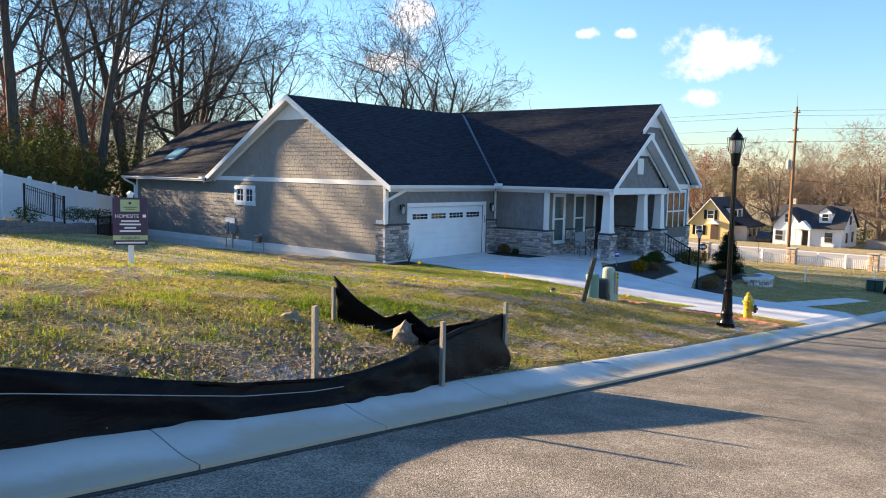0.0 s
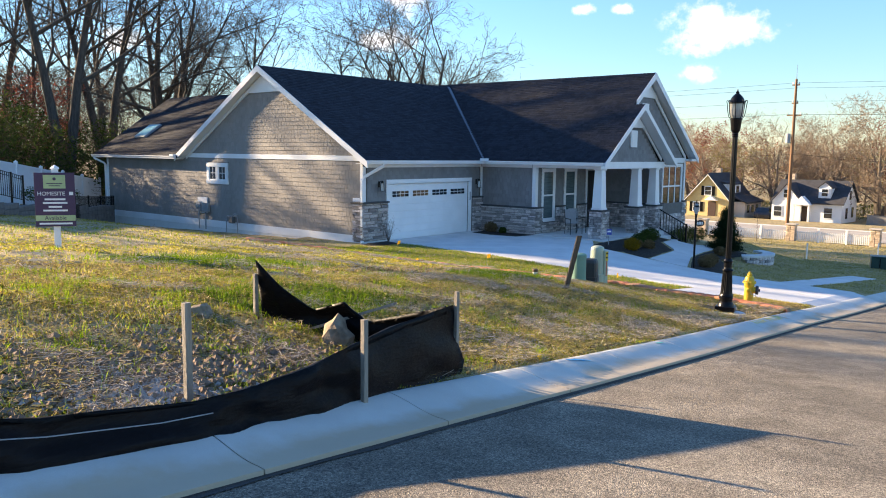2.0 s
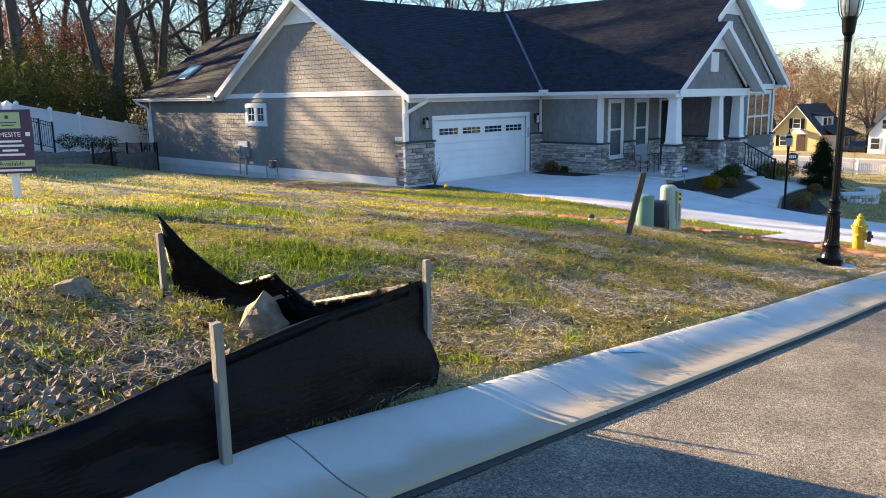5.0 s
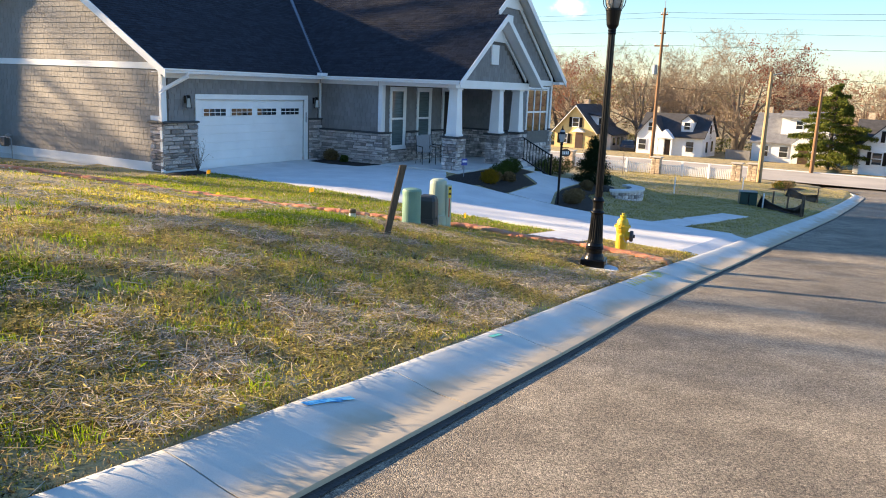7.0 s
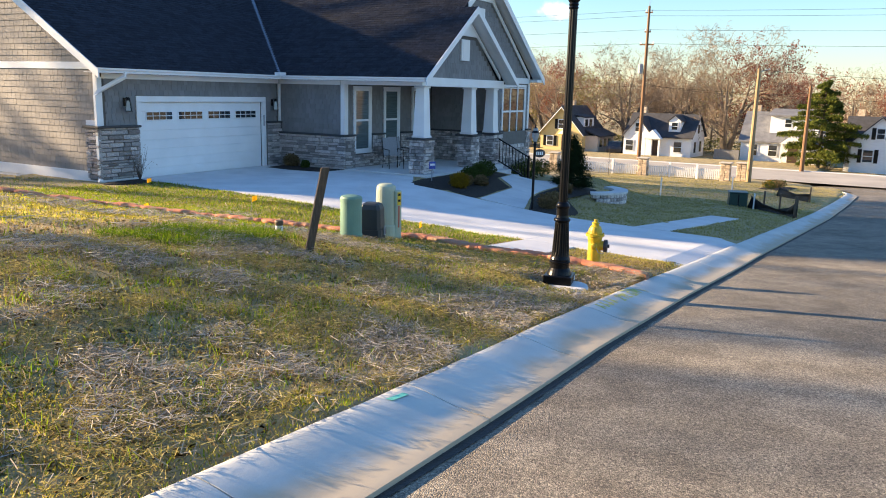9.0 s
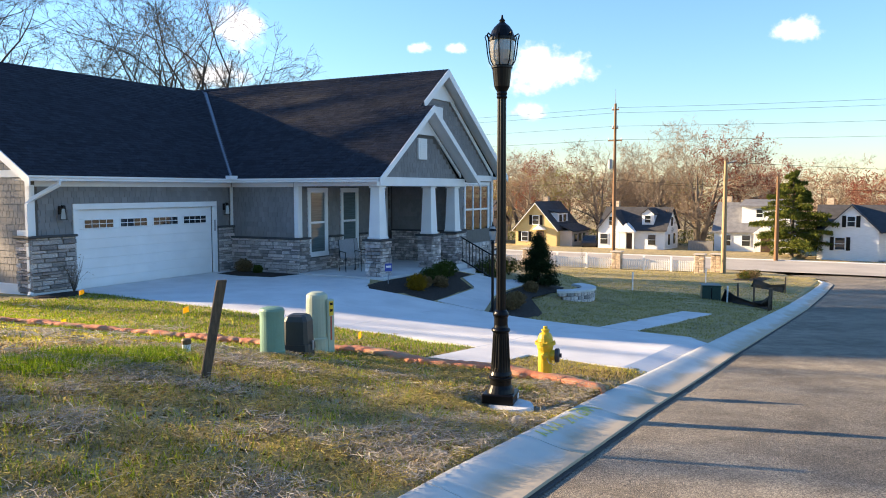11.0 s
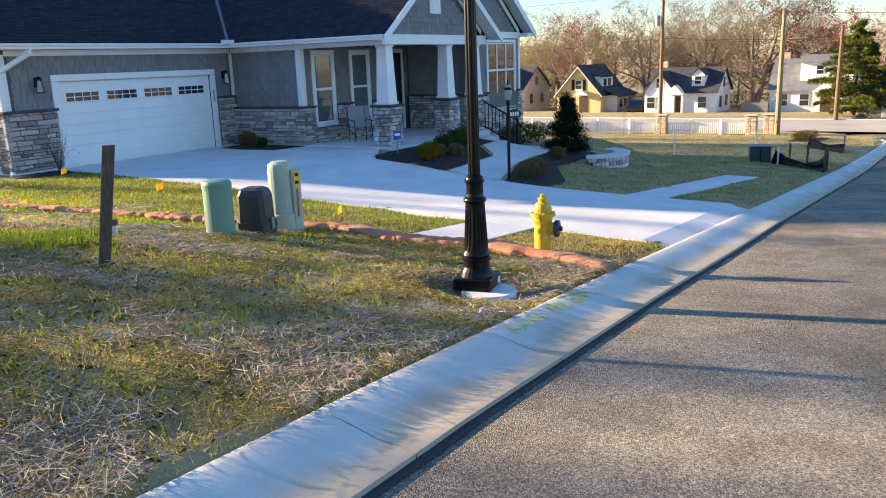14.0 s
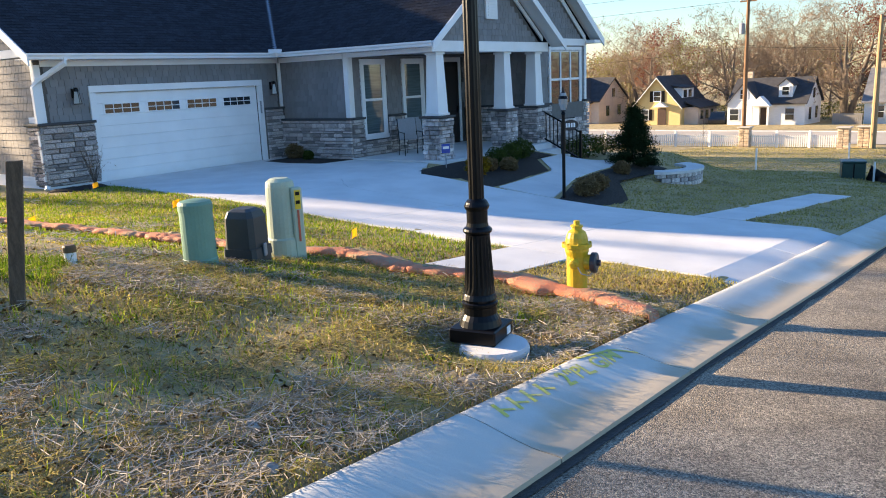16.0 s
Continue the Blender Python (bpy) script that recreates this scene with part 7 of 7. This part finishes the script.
def tree_proto(name, label, seed, height, r, bark=None, buds=None, bud_n=0, bud_size=0.07, **kw):
    wood, twigs, tips = grow(seed, height, r, **kw)
    t = thing("tree", 0, 0, 0, label, "tree", "bare trees")
    quick("trunk", wood[0], wood[1], bark or (BARK_LIT if buds else BARK), t)
    for p in t.children[0].data.polygons:
        p.use_smooth = True
    quick("crown", twigs[0], twigs[1], TWIG_LIT if buds else TWIG, t)
    haze = np.random.default_rng(seed + 50)
    hp = tips[haze.integers(0, len(tips), 1800)] + haze.normal(size=(1800, 3)) * 0.35
    v, i = leaf_cloud(haze, hp, 0.38, 0.045)
    np_mesh("fine_twig_haze", v, i, BUD_TAN if buds else TWIG, t, "stuff")
    if buds:
        rng = np.random.default_rng(seed)
        p = tips[rng.integers(0, len(tips), bud_n)] + rng.normal(size=(bud_n, 3)) * 0.28
        v, i = leaf_cloud(rng, p, bud_size)
        np_mesh("foliage", v, i, buds, t)
    return t


P = [
    tree_proto("a", "tall bare woodland tree with dark trunk", 1, 23, .36, clear=.42, counts=(11, 7, 5, 4, 2), spread=.8, wander=.03, thin=.012),
    tree_proto("b", "tall bare woodland tree with dark trunk", 2, 24, .34, clear=.36, stems=2, counts=(8, 6, 5, 4, 2), spread=.8, lean=.1, wander=.035, thin=.012),
    tree_proto("c", "spreading bare tree behind the house", 3, 18, .34, clear=.22, stems=3, counts=(8, 6, 5, 3, 2), spread=.85, thin=.013, lean=.15, ratio=(.55, .58, .55, .5, .55)),
    tree_proto("d", "bare young woodland tree with thin limbs", 4, 16, .17, clear=.25, counts=(13, 7, 5, 3), wander=.03, thin=.012),
    tree_proto("e", "large bare tree with sunlight put into its tan twigs", 5, 11.6, .34, None, BUD_TAN, 900, .08, clear=.2, stems=3, counts=(8, 6, 5, 4, 2), spread=1.15, thin=.016, ratio=(.6, .6, .55, .5, .5)),
    tree_proto("f", "small maple tree with dense red buds", 6, 12, .22, None, BUD_RED, 6500, .17, clear=.18, counts=(13, 7, 5, 4), spread=1.1, thin=.014, ratio=(.56, .58, .55, .5, .5)),
    tree_proto("g", "tree with yellow-green spring leaves", 7, 11, .2, None, BUD_GREEN, 4500, .13, clear=.18, counts=(12, 7, 5, 4), spread=1.1, thin=.014, ratio=(.56, .58, .55, .5, .5)),
]
TREES = [
    (0, -5.0, 23.7, 1.0), (1, -0.7, 24.0, .95), (1, 3.9, 28.4, 1.0), (2, 8.9, 30.0, 1.25), (3, 12.4, 33.0, 1.05), (0, 17.4, 31.5, .85), (3, 26.5, 35.7, .8),
    (2, 20.3, 20.9, 1.0), (2, 23.6, 19.8, 1.08), (3, -4.0, 30.0, 1.05), (3, 1.5, 33.0, 1.15), (3, 6.0, 38.0, 1.2), (0, 12.0, 44.0, 1.0), (3, 16.0, 40.0, 1.1),
    (3, 22.0, 44.0, 1.0), (5, 0.5, 29.0, .5), (3, 3.0, 24.5, .5), (6, 4.6, 26.0, .42), (0, -2.0, 42.0, 1.0), (1, 5.0, 48.0, 1.0), 
    # x -32.4, -20.5: unseen, added to shade the street; -9.5, -6.5 for the drive
    (5, -2.5, 36.0, .6), (1, -32.4, 24.0, .9), (1, -20.5, 34.0, .9), (1, -9.5, 31.0, .85), (3, -6.5, 34.0, 1.0), (3, 9.0, 26.5, .6), (3, 32.0, 36.0, .7),
    (4, 82.0, 21.0, 1.05), (6, 84.0, 26.0, .75), (4, 84.0, 11.0, 1.0), (4, 88.0, 5.0, 1.0), (6, 86.0, 16.0, .9), (4, 84.0, -1.0, 1.25), (5, 88.0, -5.5, 1.0), (4, 95.0, 9.0, 1.0), (5, 100.0, 26.0, 1.0),
    (6, 96.0, 3.0, .8), (4, 110.0, -14.0, .9), (5, 112.0, -8.0, .85), (4, 110.0, -24.0, .85), (6, 100.0, -30.0, .9), (5, 104.0, -20.0, .7), (4, 118.0, 16.0, 1.0), (5, 120.0, -32.0, .9), (4, 112.0, 36.0, 1.0), (4, 98, 48, 1.0), (6, 92, 34, .8), (6, 104, -38, .9),
]
used = set()
rng = random.Random(8)
for k, x, y, s in TREES:
    z = lawn_z(x, y) - 0.1
    m = pose(x, y, z, 0, 0, rng.uniform(0, 360)) @ Matrix.Diagonal((s, s, s * rng.uniform(.93, 1.07), 1))
    if k not in used:
        used.add(k)
        P[k].matrix_world = m
    else:
        c = copy_thing(P[k], m)
        c.matrix_world = m


# far wooded rise and thickets as joined twigs
def thicket(name, label, pts_fn, n, size, m, seed, aspect=.35):
    r = np.random.default_rng(seed)
    p = pts_fn(r, n)
    v, i = leaf_cloud(r, p, size, aspect)
    return np_mesh(name, v, i, m, None, "stuff", label, "woods")


def far_wood(r, n):
    x, y = r.uniform(125, 190, n), r.uniform(-120, 130, n)
    crown = np.array([8.5 + 3.5 * noise.noise((a * .09, b * .09, 0)) + 2.0 * noise.noise((a * .3, b * .3, 4)) for a, b in zip(x, y)]) + (x - 125) * .05
    return np.stack([x, y, -4.5 + crown * r.uniform(0, 1, n) ** .6], 1)


thicket("far_woods", "reddish-brown bare woods on the horizon", far_wood, 26000, .5, BUD_TAN, 1)
thicket("far_woods", "reddish-brown bare woods on the horizon", far_wood, 14000, .5, BUD_RED, 2)


def yard_brush(r, n):
    x, y = r.uniform(84, 92, n), r.uniform(-45, 50, n)
    h = np.array([2.0 + 1.6 * noise.noise((0, b * .25, 0)) for b in y])
    return np.stack([x, y, -4.4 + h * r.uniform(0, 1, n)], 1)


thicket("garden_brush", "mixed garden brush behind the houses", yard_brush, 9000, .22, BUD_GREEN, 3)
thicket("garden_brush", "dark hedges behind the houses", yard_brush, 8000, .22, LEAF_DARK, 4)


TWIG_LEAF = leaf_mat("brown_brush", (0.06, 0.045, 0.03), (0.16, 0.11, 0.07), .2)


def wood_floor(r, n):
    s, dpt = r.uniform(0, 1, n), r.uniform(1.2, 12, n)
    x, y = -7 + 14 * s - .69 * dpt, 15.2 + 9.3 * s + .72 * dpt
    h = np.array([3.6 + 2.6 * noise.noise((a * .3, b * .3, 0)) for a, b in zip(x, y)])
    z = np.array([ground_z(a, b) for a, b in zip(x, y)])
    return np.stack([x, y, z + np.maximum(h, .4) * r.uniform(0, 1, n) ** .8], 1)


thicket("undergrowth", "dark green undergrowth behind the white fence", wood_floor, 26000, .17, LEAF_DARK, 5)
thicket("undergrowth", "brown brush behind the white fence", wood_floor, 13000, .35, TWIG_LEAF, 6, .07)


def back_brush(r, n):
    x, y = r.uniform(-12, 22, n), r.uniform(46, 62, n)
    h = np.array([8 + 3 * noise.noise((a * .2, b * .2, 0)) for a, b in zip(x, y)])
    return np.stack([x, y, 2.0 + h * r.uniform(0, 1, n) ** .8], 1)


thicket("undergrowth", "brown brush deep in the wood", back_brush, 45000, .5, TWIG_LEAF, 7, .08)

# ---------------------------------------------------------------- clouds, far off


def cloud(x, y, z, w, h, seed):
    m = bpy.data.materials.new("cloud")
    m.use_nodes = True
    nt = m.node_tree
    N, L = nt.nodes.new, nt.links.new
    nt.nodes.remove(nt.nodes["Principled BSDF"])
    tc, nz, mp = N("ShaderNodeTexCoord"), N("ShaderNodeTexNoise"), N("ShaderNodeMapping")
    mp.inputs["Scale"].default_value = (1 / w, 1 / h, 0)
    L(tc.outputs["Object"], mp.inputs["Vector"])
    ln = N("ShaderNodeVectorMath")
    ln.operation = 'LENGTH'
    L(mp.outputs["Vector"], ln.inputs[0])
    mp2 = N("ShaderNodeMapping")
    mp2.inputs["Location"].default_value = (seed * 3.1, seed, 0)
    mp2.inputs["Scale"].default_value = (1 / 60, 1 / 60, 1)
    L(tc.outputs["Object"], mp2.inputs["Vector"])
    L(mp2.outputs["Vector"], nz.inputs["Vector"])
    nz.inputs["Scale"].default_value, nz.inputs["Detail"].default_value, nz.inputs["Roughness"].default_value = 2.6, 8, .6
    ma = N("ShaderNodeMath")
    ma.operation = 'MULTIPLY_ADD'
    L(ln.outputs["Value"], ma.inputs[0])
    ma.inputs[1].default_value = -1.25
    L(nz.outputs["Fac"], ma.inputs[2])
    rp = N("ShaderNodeMapRange")
    rp.interpolation_type = 'SMOOTHSTEP'
    rp.inputs["From Min"].default_value, rp.inputs["From Max"].default_value = -.02, .34
    rp.inputs["To Max"].default_value = .8
    L(ma.outputs[0], rp.inputs["Value"])
    tr, em, mx = N("ShaderNodeBsdfTransparent"), N("ShaderNodeEmission"), N("ShaderNodeMixShader")
    em.inputs["Color"].default_value, em.inputs["Strength"].default_value = (1, .93, .9, 1), CLOUD_GLOW
    L(rp.outputs[0], mx.inputs[0]), L(tr.outputs[0], mx.inputs[1]), L(em.outputs[0], mx.inputs[2])
    L(mx.outputs[0], nt.nodes["Material Output"].inputs["Surface"])
    bm = bmesh.new()
    bm.faces.new([bm.verts.new(p) for p in ((-w / 2, -h / 2, 0), (w / 2, -h / 2, 0), (w / 2, h / 2, 0), (-w / 2, h / 2, 0))])
    o = obj("cloud", bm, m)
    o.matrix_world = look((x, y, z), (-15, -18, 2.5))
    o.visible_shadow = False
    tagged(o, "small white fair-weather cloud in the sky", "cloud", "", "structure")


CLOUD_GLOW = .42


for x, y, z, w, h, sd in ((809, 297, 136, 150, 70, 1), (808, 313, 92, 60, 30, 2), (747, 418, 159, 34, 18, 3), (767, 381, 159, 32, 18, 4), (632, 572, 175, 70, 70, 5), (622, 595, 126, 90, 40, 6), (403, 764, 115, 60, 45, 7), (869, 45, 165, 70, 34, 8)):
    cloud(x, y, z, w, h, sd)

# ---------------------------------------------------------------- grass and straw
GRASS = leaf_mat("grass_blades", (0.22, 0.22, 0.03), (0.6, 0.5, 0.11), .55)
GRASS_G = leaf_mat("green_tufts", (0.1, 0.2, 0.008), (0.28, 0.36, 0.02), .55)
STRAW = leaf_mat("straw", (0.16, 0.13, 0.095), (0.64, 0.57, 0.47), .15)
LAWN_R = leaf_mat("dormant_lawn", (0.25, 0.23, 0.06), (0.58, 0.47, 0.2), .35)
DEAD = leaf_mat("dead_grass", (0.17, 0.12, 0.06), (0.55, 0.43, 0.25), .45)


def on_lawn(x, y, m=-0.02):
    back = kerb_y(x) + kerb_w(x)
    if y < back + m - 0.06 * noise.noise((x * 3, 0, 0)):
        return False
    if drive_in(x, y, -0.02):
        return False
    if x > -1.25 and y > -0.15:
        return False
    if x > 4.5 and walk_lo(x) - .03 < y and x < 11.6:
        return False
    if x > 5.0 and y > -8.2 and x < 16:
        return False
    if 4.2 < x < 8.3 and y > float(np.interp(x, [4.2, 5.2, 6, 7, 7.95], [-11.0, -11.05, -10.85, -10.3, -9.72])):
        return False
    if 7.9 < x < 12.6 and y > -9.5:
        return False
    if -1.7 < x < 0 and y > -1.1:
        return False
    return True


def patch(x, y, s, o):
    return noise.noise((x * s, y * s, o))


def scatter(rng, n, x0, x1, y0, y1, keep):
    out = []
    for x, y in zip(rng.uniform(x0, x1, n), rng.uniform(y0, y1, n)):
        if on_lawn(x, y) and keep(x, y) > rng.random():
            out.append((x, y, lawn_z(x, y)))
    return np.array(out)


def blades(rng, p, length, width, lean=0.6):
    n = len(p)
    a = rng.uniform(0, 2 * np.pi, n)
    edge = np.interp(p[:, 0], [-40, -20, -14.5, -8, -4, 3, 18], [-17.3, -16.7, -16.45, -16.13, -16.1, -16.18, -16.65]) + 0.66
    L = length * rng.uniform(0.5, 1.4, n) * np.clip((p[:, 1] - edge) / 0.22, 0.3, 1)
    l = rng.uniform(0.1, 1.0, n) * lean
    d = np.stack([np.cos(a) * l, np.sin(a) * l, np.ones(n)], 1)
    d /= np.linalg.norm(d, axis=1)[:, None]
    b = rng.uniform(0, 2 * np.pi, n)
    s = np.stack([np.cos(b), np.sin(b), np.zeros(n)], 1) * width
    tip = p + d * L[:, None]
    tip[:, 2] -= 0.25 * L * l
    v = np.stack([p - s - (0, 0, .01), p + s - (0, 0, .01), p + d * L[:, None] * .55 + s * .7, tip, p + d * L[:, None] * .55 - s * .7], 1).reshape(-1, 3)
    return v, np.arange(5 * n).reshape(-1, 5)


def litter(rng, p, length, width):
    """Straws that lie about, some propped up."""
    n = len(p)
    a = rng.uniform(0, 2 * np.pi, n)
    L = length * rng.uniform(0.35, 1.5, n)[:, None]
    d = np.stack([np.cos(a), np.sin(a), rng.normal(0.0, 0.16, n)], 1)
    s = np.stack([-np.sin(a), np.cos(a), rng.normal(0, .4, n)], 1) * width
    c = p + np.stack([np.zeros(n), np.zeros(n), rng.uniform(.02, .075, n)], 1)
    v = np.stack([c - d * L / 2 - s, c + d * L / 2 - s, c + d * L / 2 + s, c - d * L / 2 + s], 1).reshape(-1, 3)
    return v, np.arange(4 * n).reshape(-1, 4)


rg = np.random.default_rng(11)
bare = lambda x, y: smooth(1.0, .45, math.hypot((x + 18.2) / 2.3, (y + 14.75) / .85))
green = lambda x, y: (1 - .8 * bare(x, y)) * (1 - .55 * smooth(-12.5, -8.5, x) * smooth(-8, -10.5, y)) * max(0.05, min(1, 0.5 + 1.3 * patch(x, y, .45, 1) + .8 * patch(x, y, 1.7, 2)))
strawy = lambda x, y: max(0.05, min(1, 3.2 * (patch(x, y, 1.05, 5) + .5 * patch(x, y, 2.6, 6) - .45 * patch(x, y, .4, 1) - .12 + .1 * smooth(-12.5, -15.2, y) + .3 * smooth(-14.2, -15.2, y) * smooth(-14, -11, x))))
LUSH = ((-14.6, -12.7, 1.1), (-7.8, -10.8, 1.1), (-13.2, -8.5, 1.5))
lush = lambda x, y: max(1 - math.hypot((x - a) * .6, y - b) / r for a, b, r in LUSH)
tuft = lambda x, y: 1.0 if lush(x, y) + .5 * patch(x, y, 2.5, 3) > .25 else (1.0 - .6 * smooth(-12.5, -8.5, x)) if patch(x, y, 1.9, 9) > .25 else 0.12
LB = "thin spring grass blades over straw and soil"
for nm, m, n, rect, keep, ln, wd in (
        ("grass", GRASS, 340000, (-21, -3, -16.4, -10.5), green, .038, .0035),
        ("grass", GRASS, 120000, (-24, -1, -10.5, -4), green, .045, .007),
        ("grass", GRASS, 52000, (-26, -1, -4, 9), green, .06, .009),
        ("grass", GRASS_G, 110000, (-21, -3, -16.4, -10), tuft, .09, .0034),
        ("grass", GRASS_G, 40000, (-24, -1.3, -10, 2), lambda x, y: tuft(x, y) * .8, .085, .007),
        ("grass", LAWN_R, 22000, (-4.5, 0, -12.3, -0.2), lambda x, y: .9, .055, .006),
        ("grass", GRASS_G, 34000, (-5, 0, -12.3, -0.2), lambda x, y: .9, .055, .006),
        ("grass", GRASS, 22000, (-3.4, 4, -15.7, -12.3), lambda x, y: .9, .045, .005),
        ("grass", LAWN_R, 14000, (-3.4, 4, -15.7, -12.3), lambda x, y: .9, .045, .005),
        ("grass", LAWN_R, 90000, (3, 46, -16.3, 8), lambda x, y: .9, .04, .02),
        ("grass", LAWN_R, 45000, (3.5, 20, -16.3, -6), lambda x, y: .9, .04, .009),
        ("grass", DEAD, 230000, (-21, -2, -16.4, -9), lambda x, y: .4 + .6 * strawy(x, y), .07, .0026)):
    p = scatter(rg, n, *rect, keep)
    v, i = blades(rg, p, ln, wd, 2.4 if m is DEAD else (.9 if m is GRASS_G else 1.9))
    np_mesh(nm, v, i, m, None, "stuff", LB, "grass")
GRASS_LUSH = leaf_mat("lush_grass", (0.06, 0.13, 0.012), (0.18, 0.25, 0.03), .4)
for a, b, r in LUSH:
    p = scatter(rg, 8000, a - 1.6 * r, a + 1.6 * r, b - r, b + r, lambda x, y: .9 if lush(x, y) + .5 * patch(x, y, 2.5, 3) > .25 else 0)
    v, i = blades(rg, p, .12, .0042, .9)
    np_mesh("grass", v, i, GRASS_LUSH, None, "stuff", "lush patch of taller bright green grass", "grass")
THATCH = leaf_mat("thatch", (0.17, 0.145, 0.05), (0.6, 0.49, 0.18), .4)
p = scatter(rg, 300000, -15.5, -3.3, -16.2, -10.5, lambda x, y: .55 if patch(x, y, 1.3, 21) + .5 * patch(x, y, 4, 22) > .05 else .1)
v, i = litter(rg, p, .05, .0022)
np_mesh("thatch", v, i, THATCH, None, "stuff", "matted short brown and green thatch on the lawn", "grass")
p = scatter(rg, 60000, -21, -14, -16.2, -9, lambda x, y: .6 if patch(x, y, 1.3, 21) > 0 else .1)
v, i = litter(rg, p, .06, .003)
np_mesh("thatch", v, i, THATCH, None, "stuff", "matted short brown and green thatch on the lawn", "grass")
for n, rect, ln, wd in ((190000, (-21, -3, -16.4, -10.5), .12, .0018), (40000, (-24, -2, -10.5, -4), .18, .004), (9000, (-24, -2, -4, 4), .2, .006)):
    p = scatter(rg, n, *rect, strawy)
    v, i = litter(rg, p, ln, wd)
    np_mesh("straw", v, i, STRAW, None, "stuff", "loose pale straw scattered over the lawn", "straw")
p = scatter(rg, 900, -21, -3, -16.2, -10, lambda x, y: .25)
v, i = leaf_cloud(rg, p + (0, 0, .03), .035, .8)
np_mesh("dead_leaves", v, i, DEAD, None, "stuff", "dry brown leaves on the lawn", "leaves")
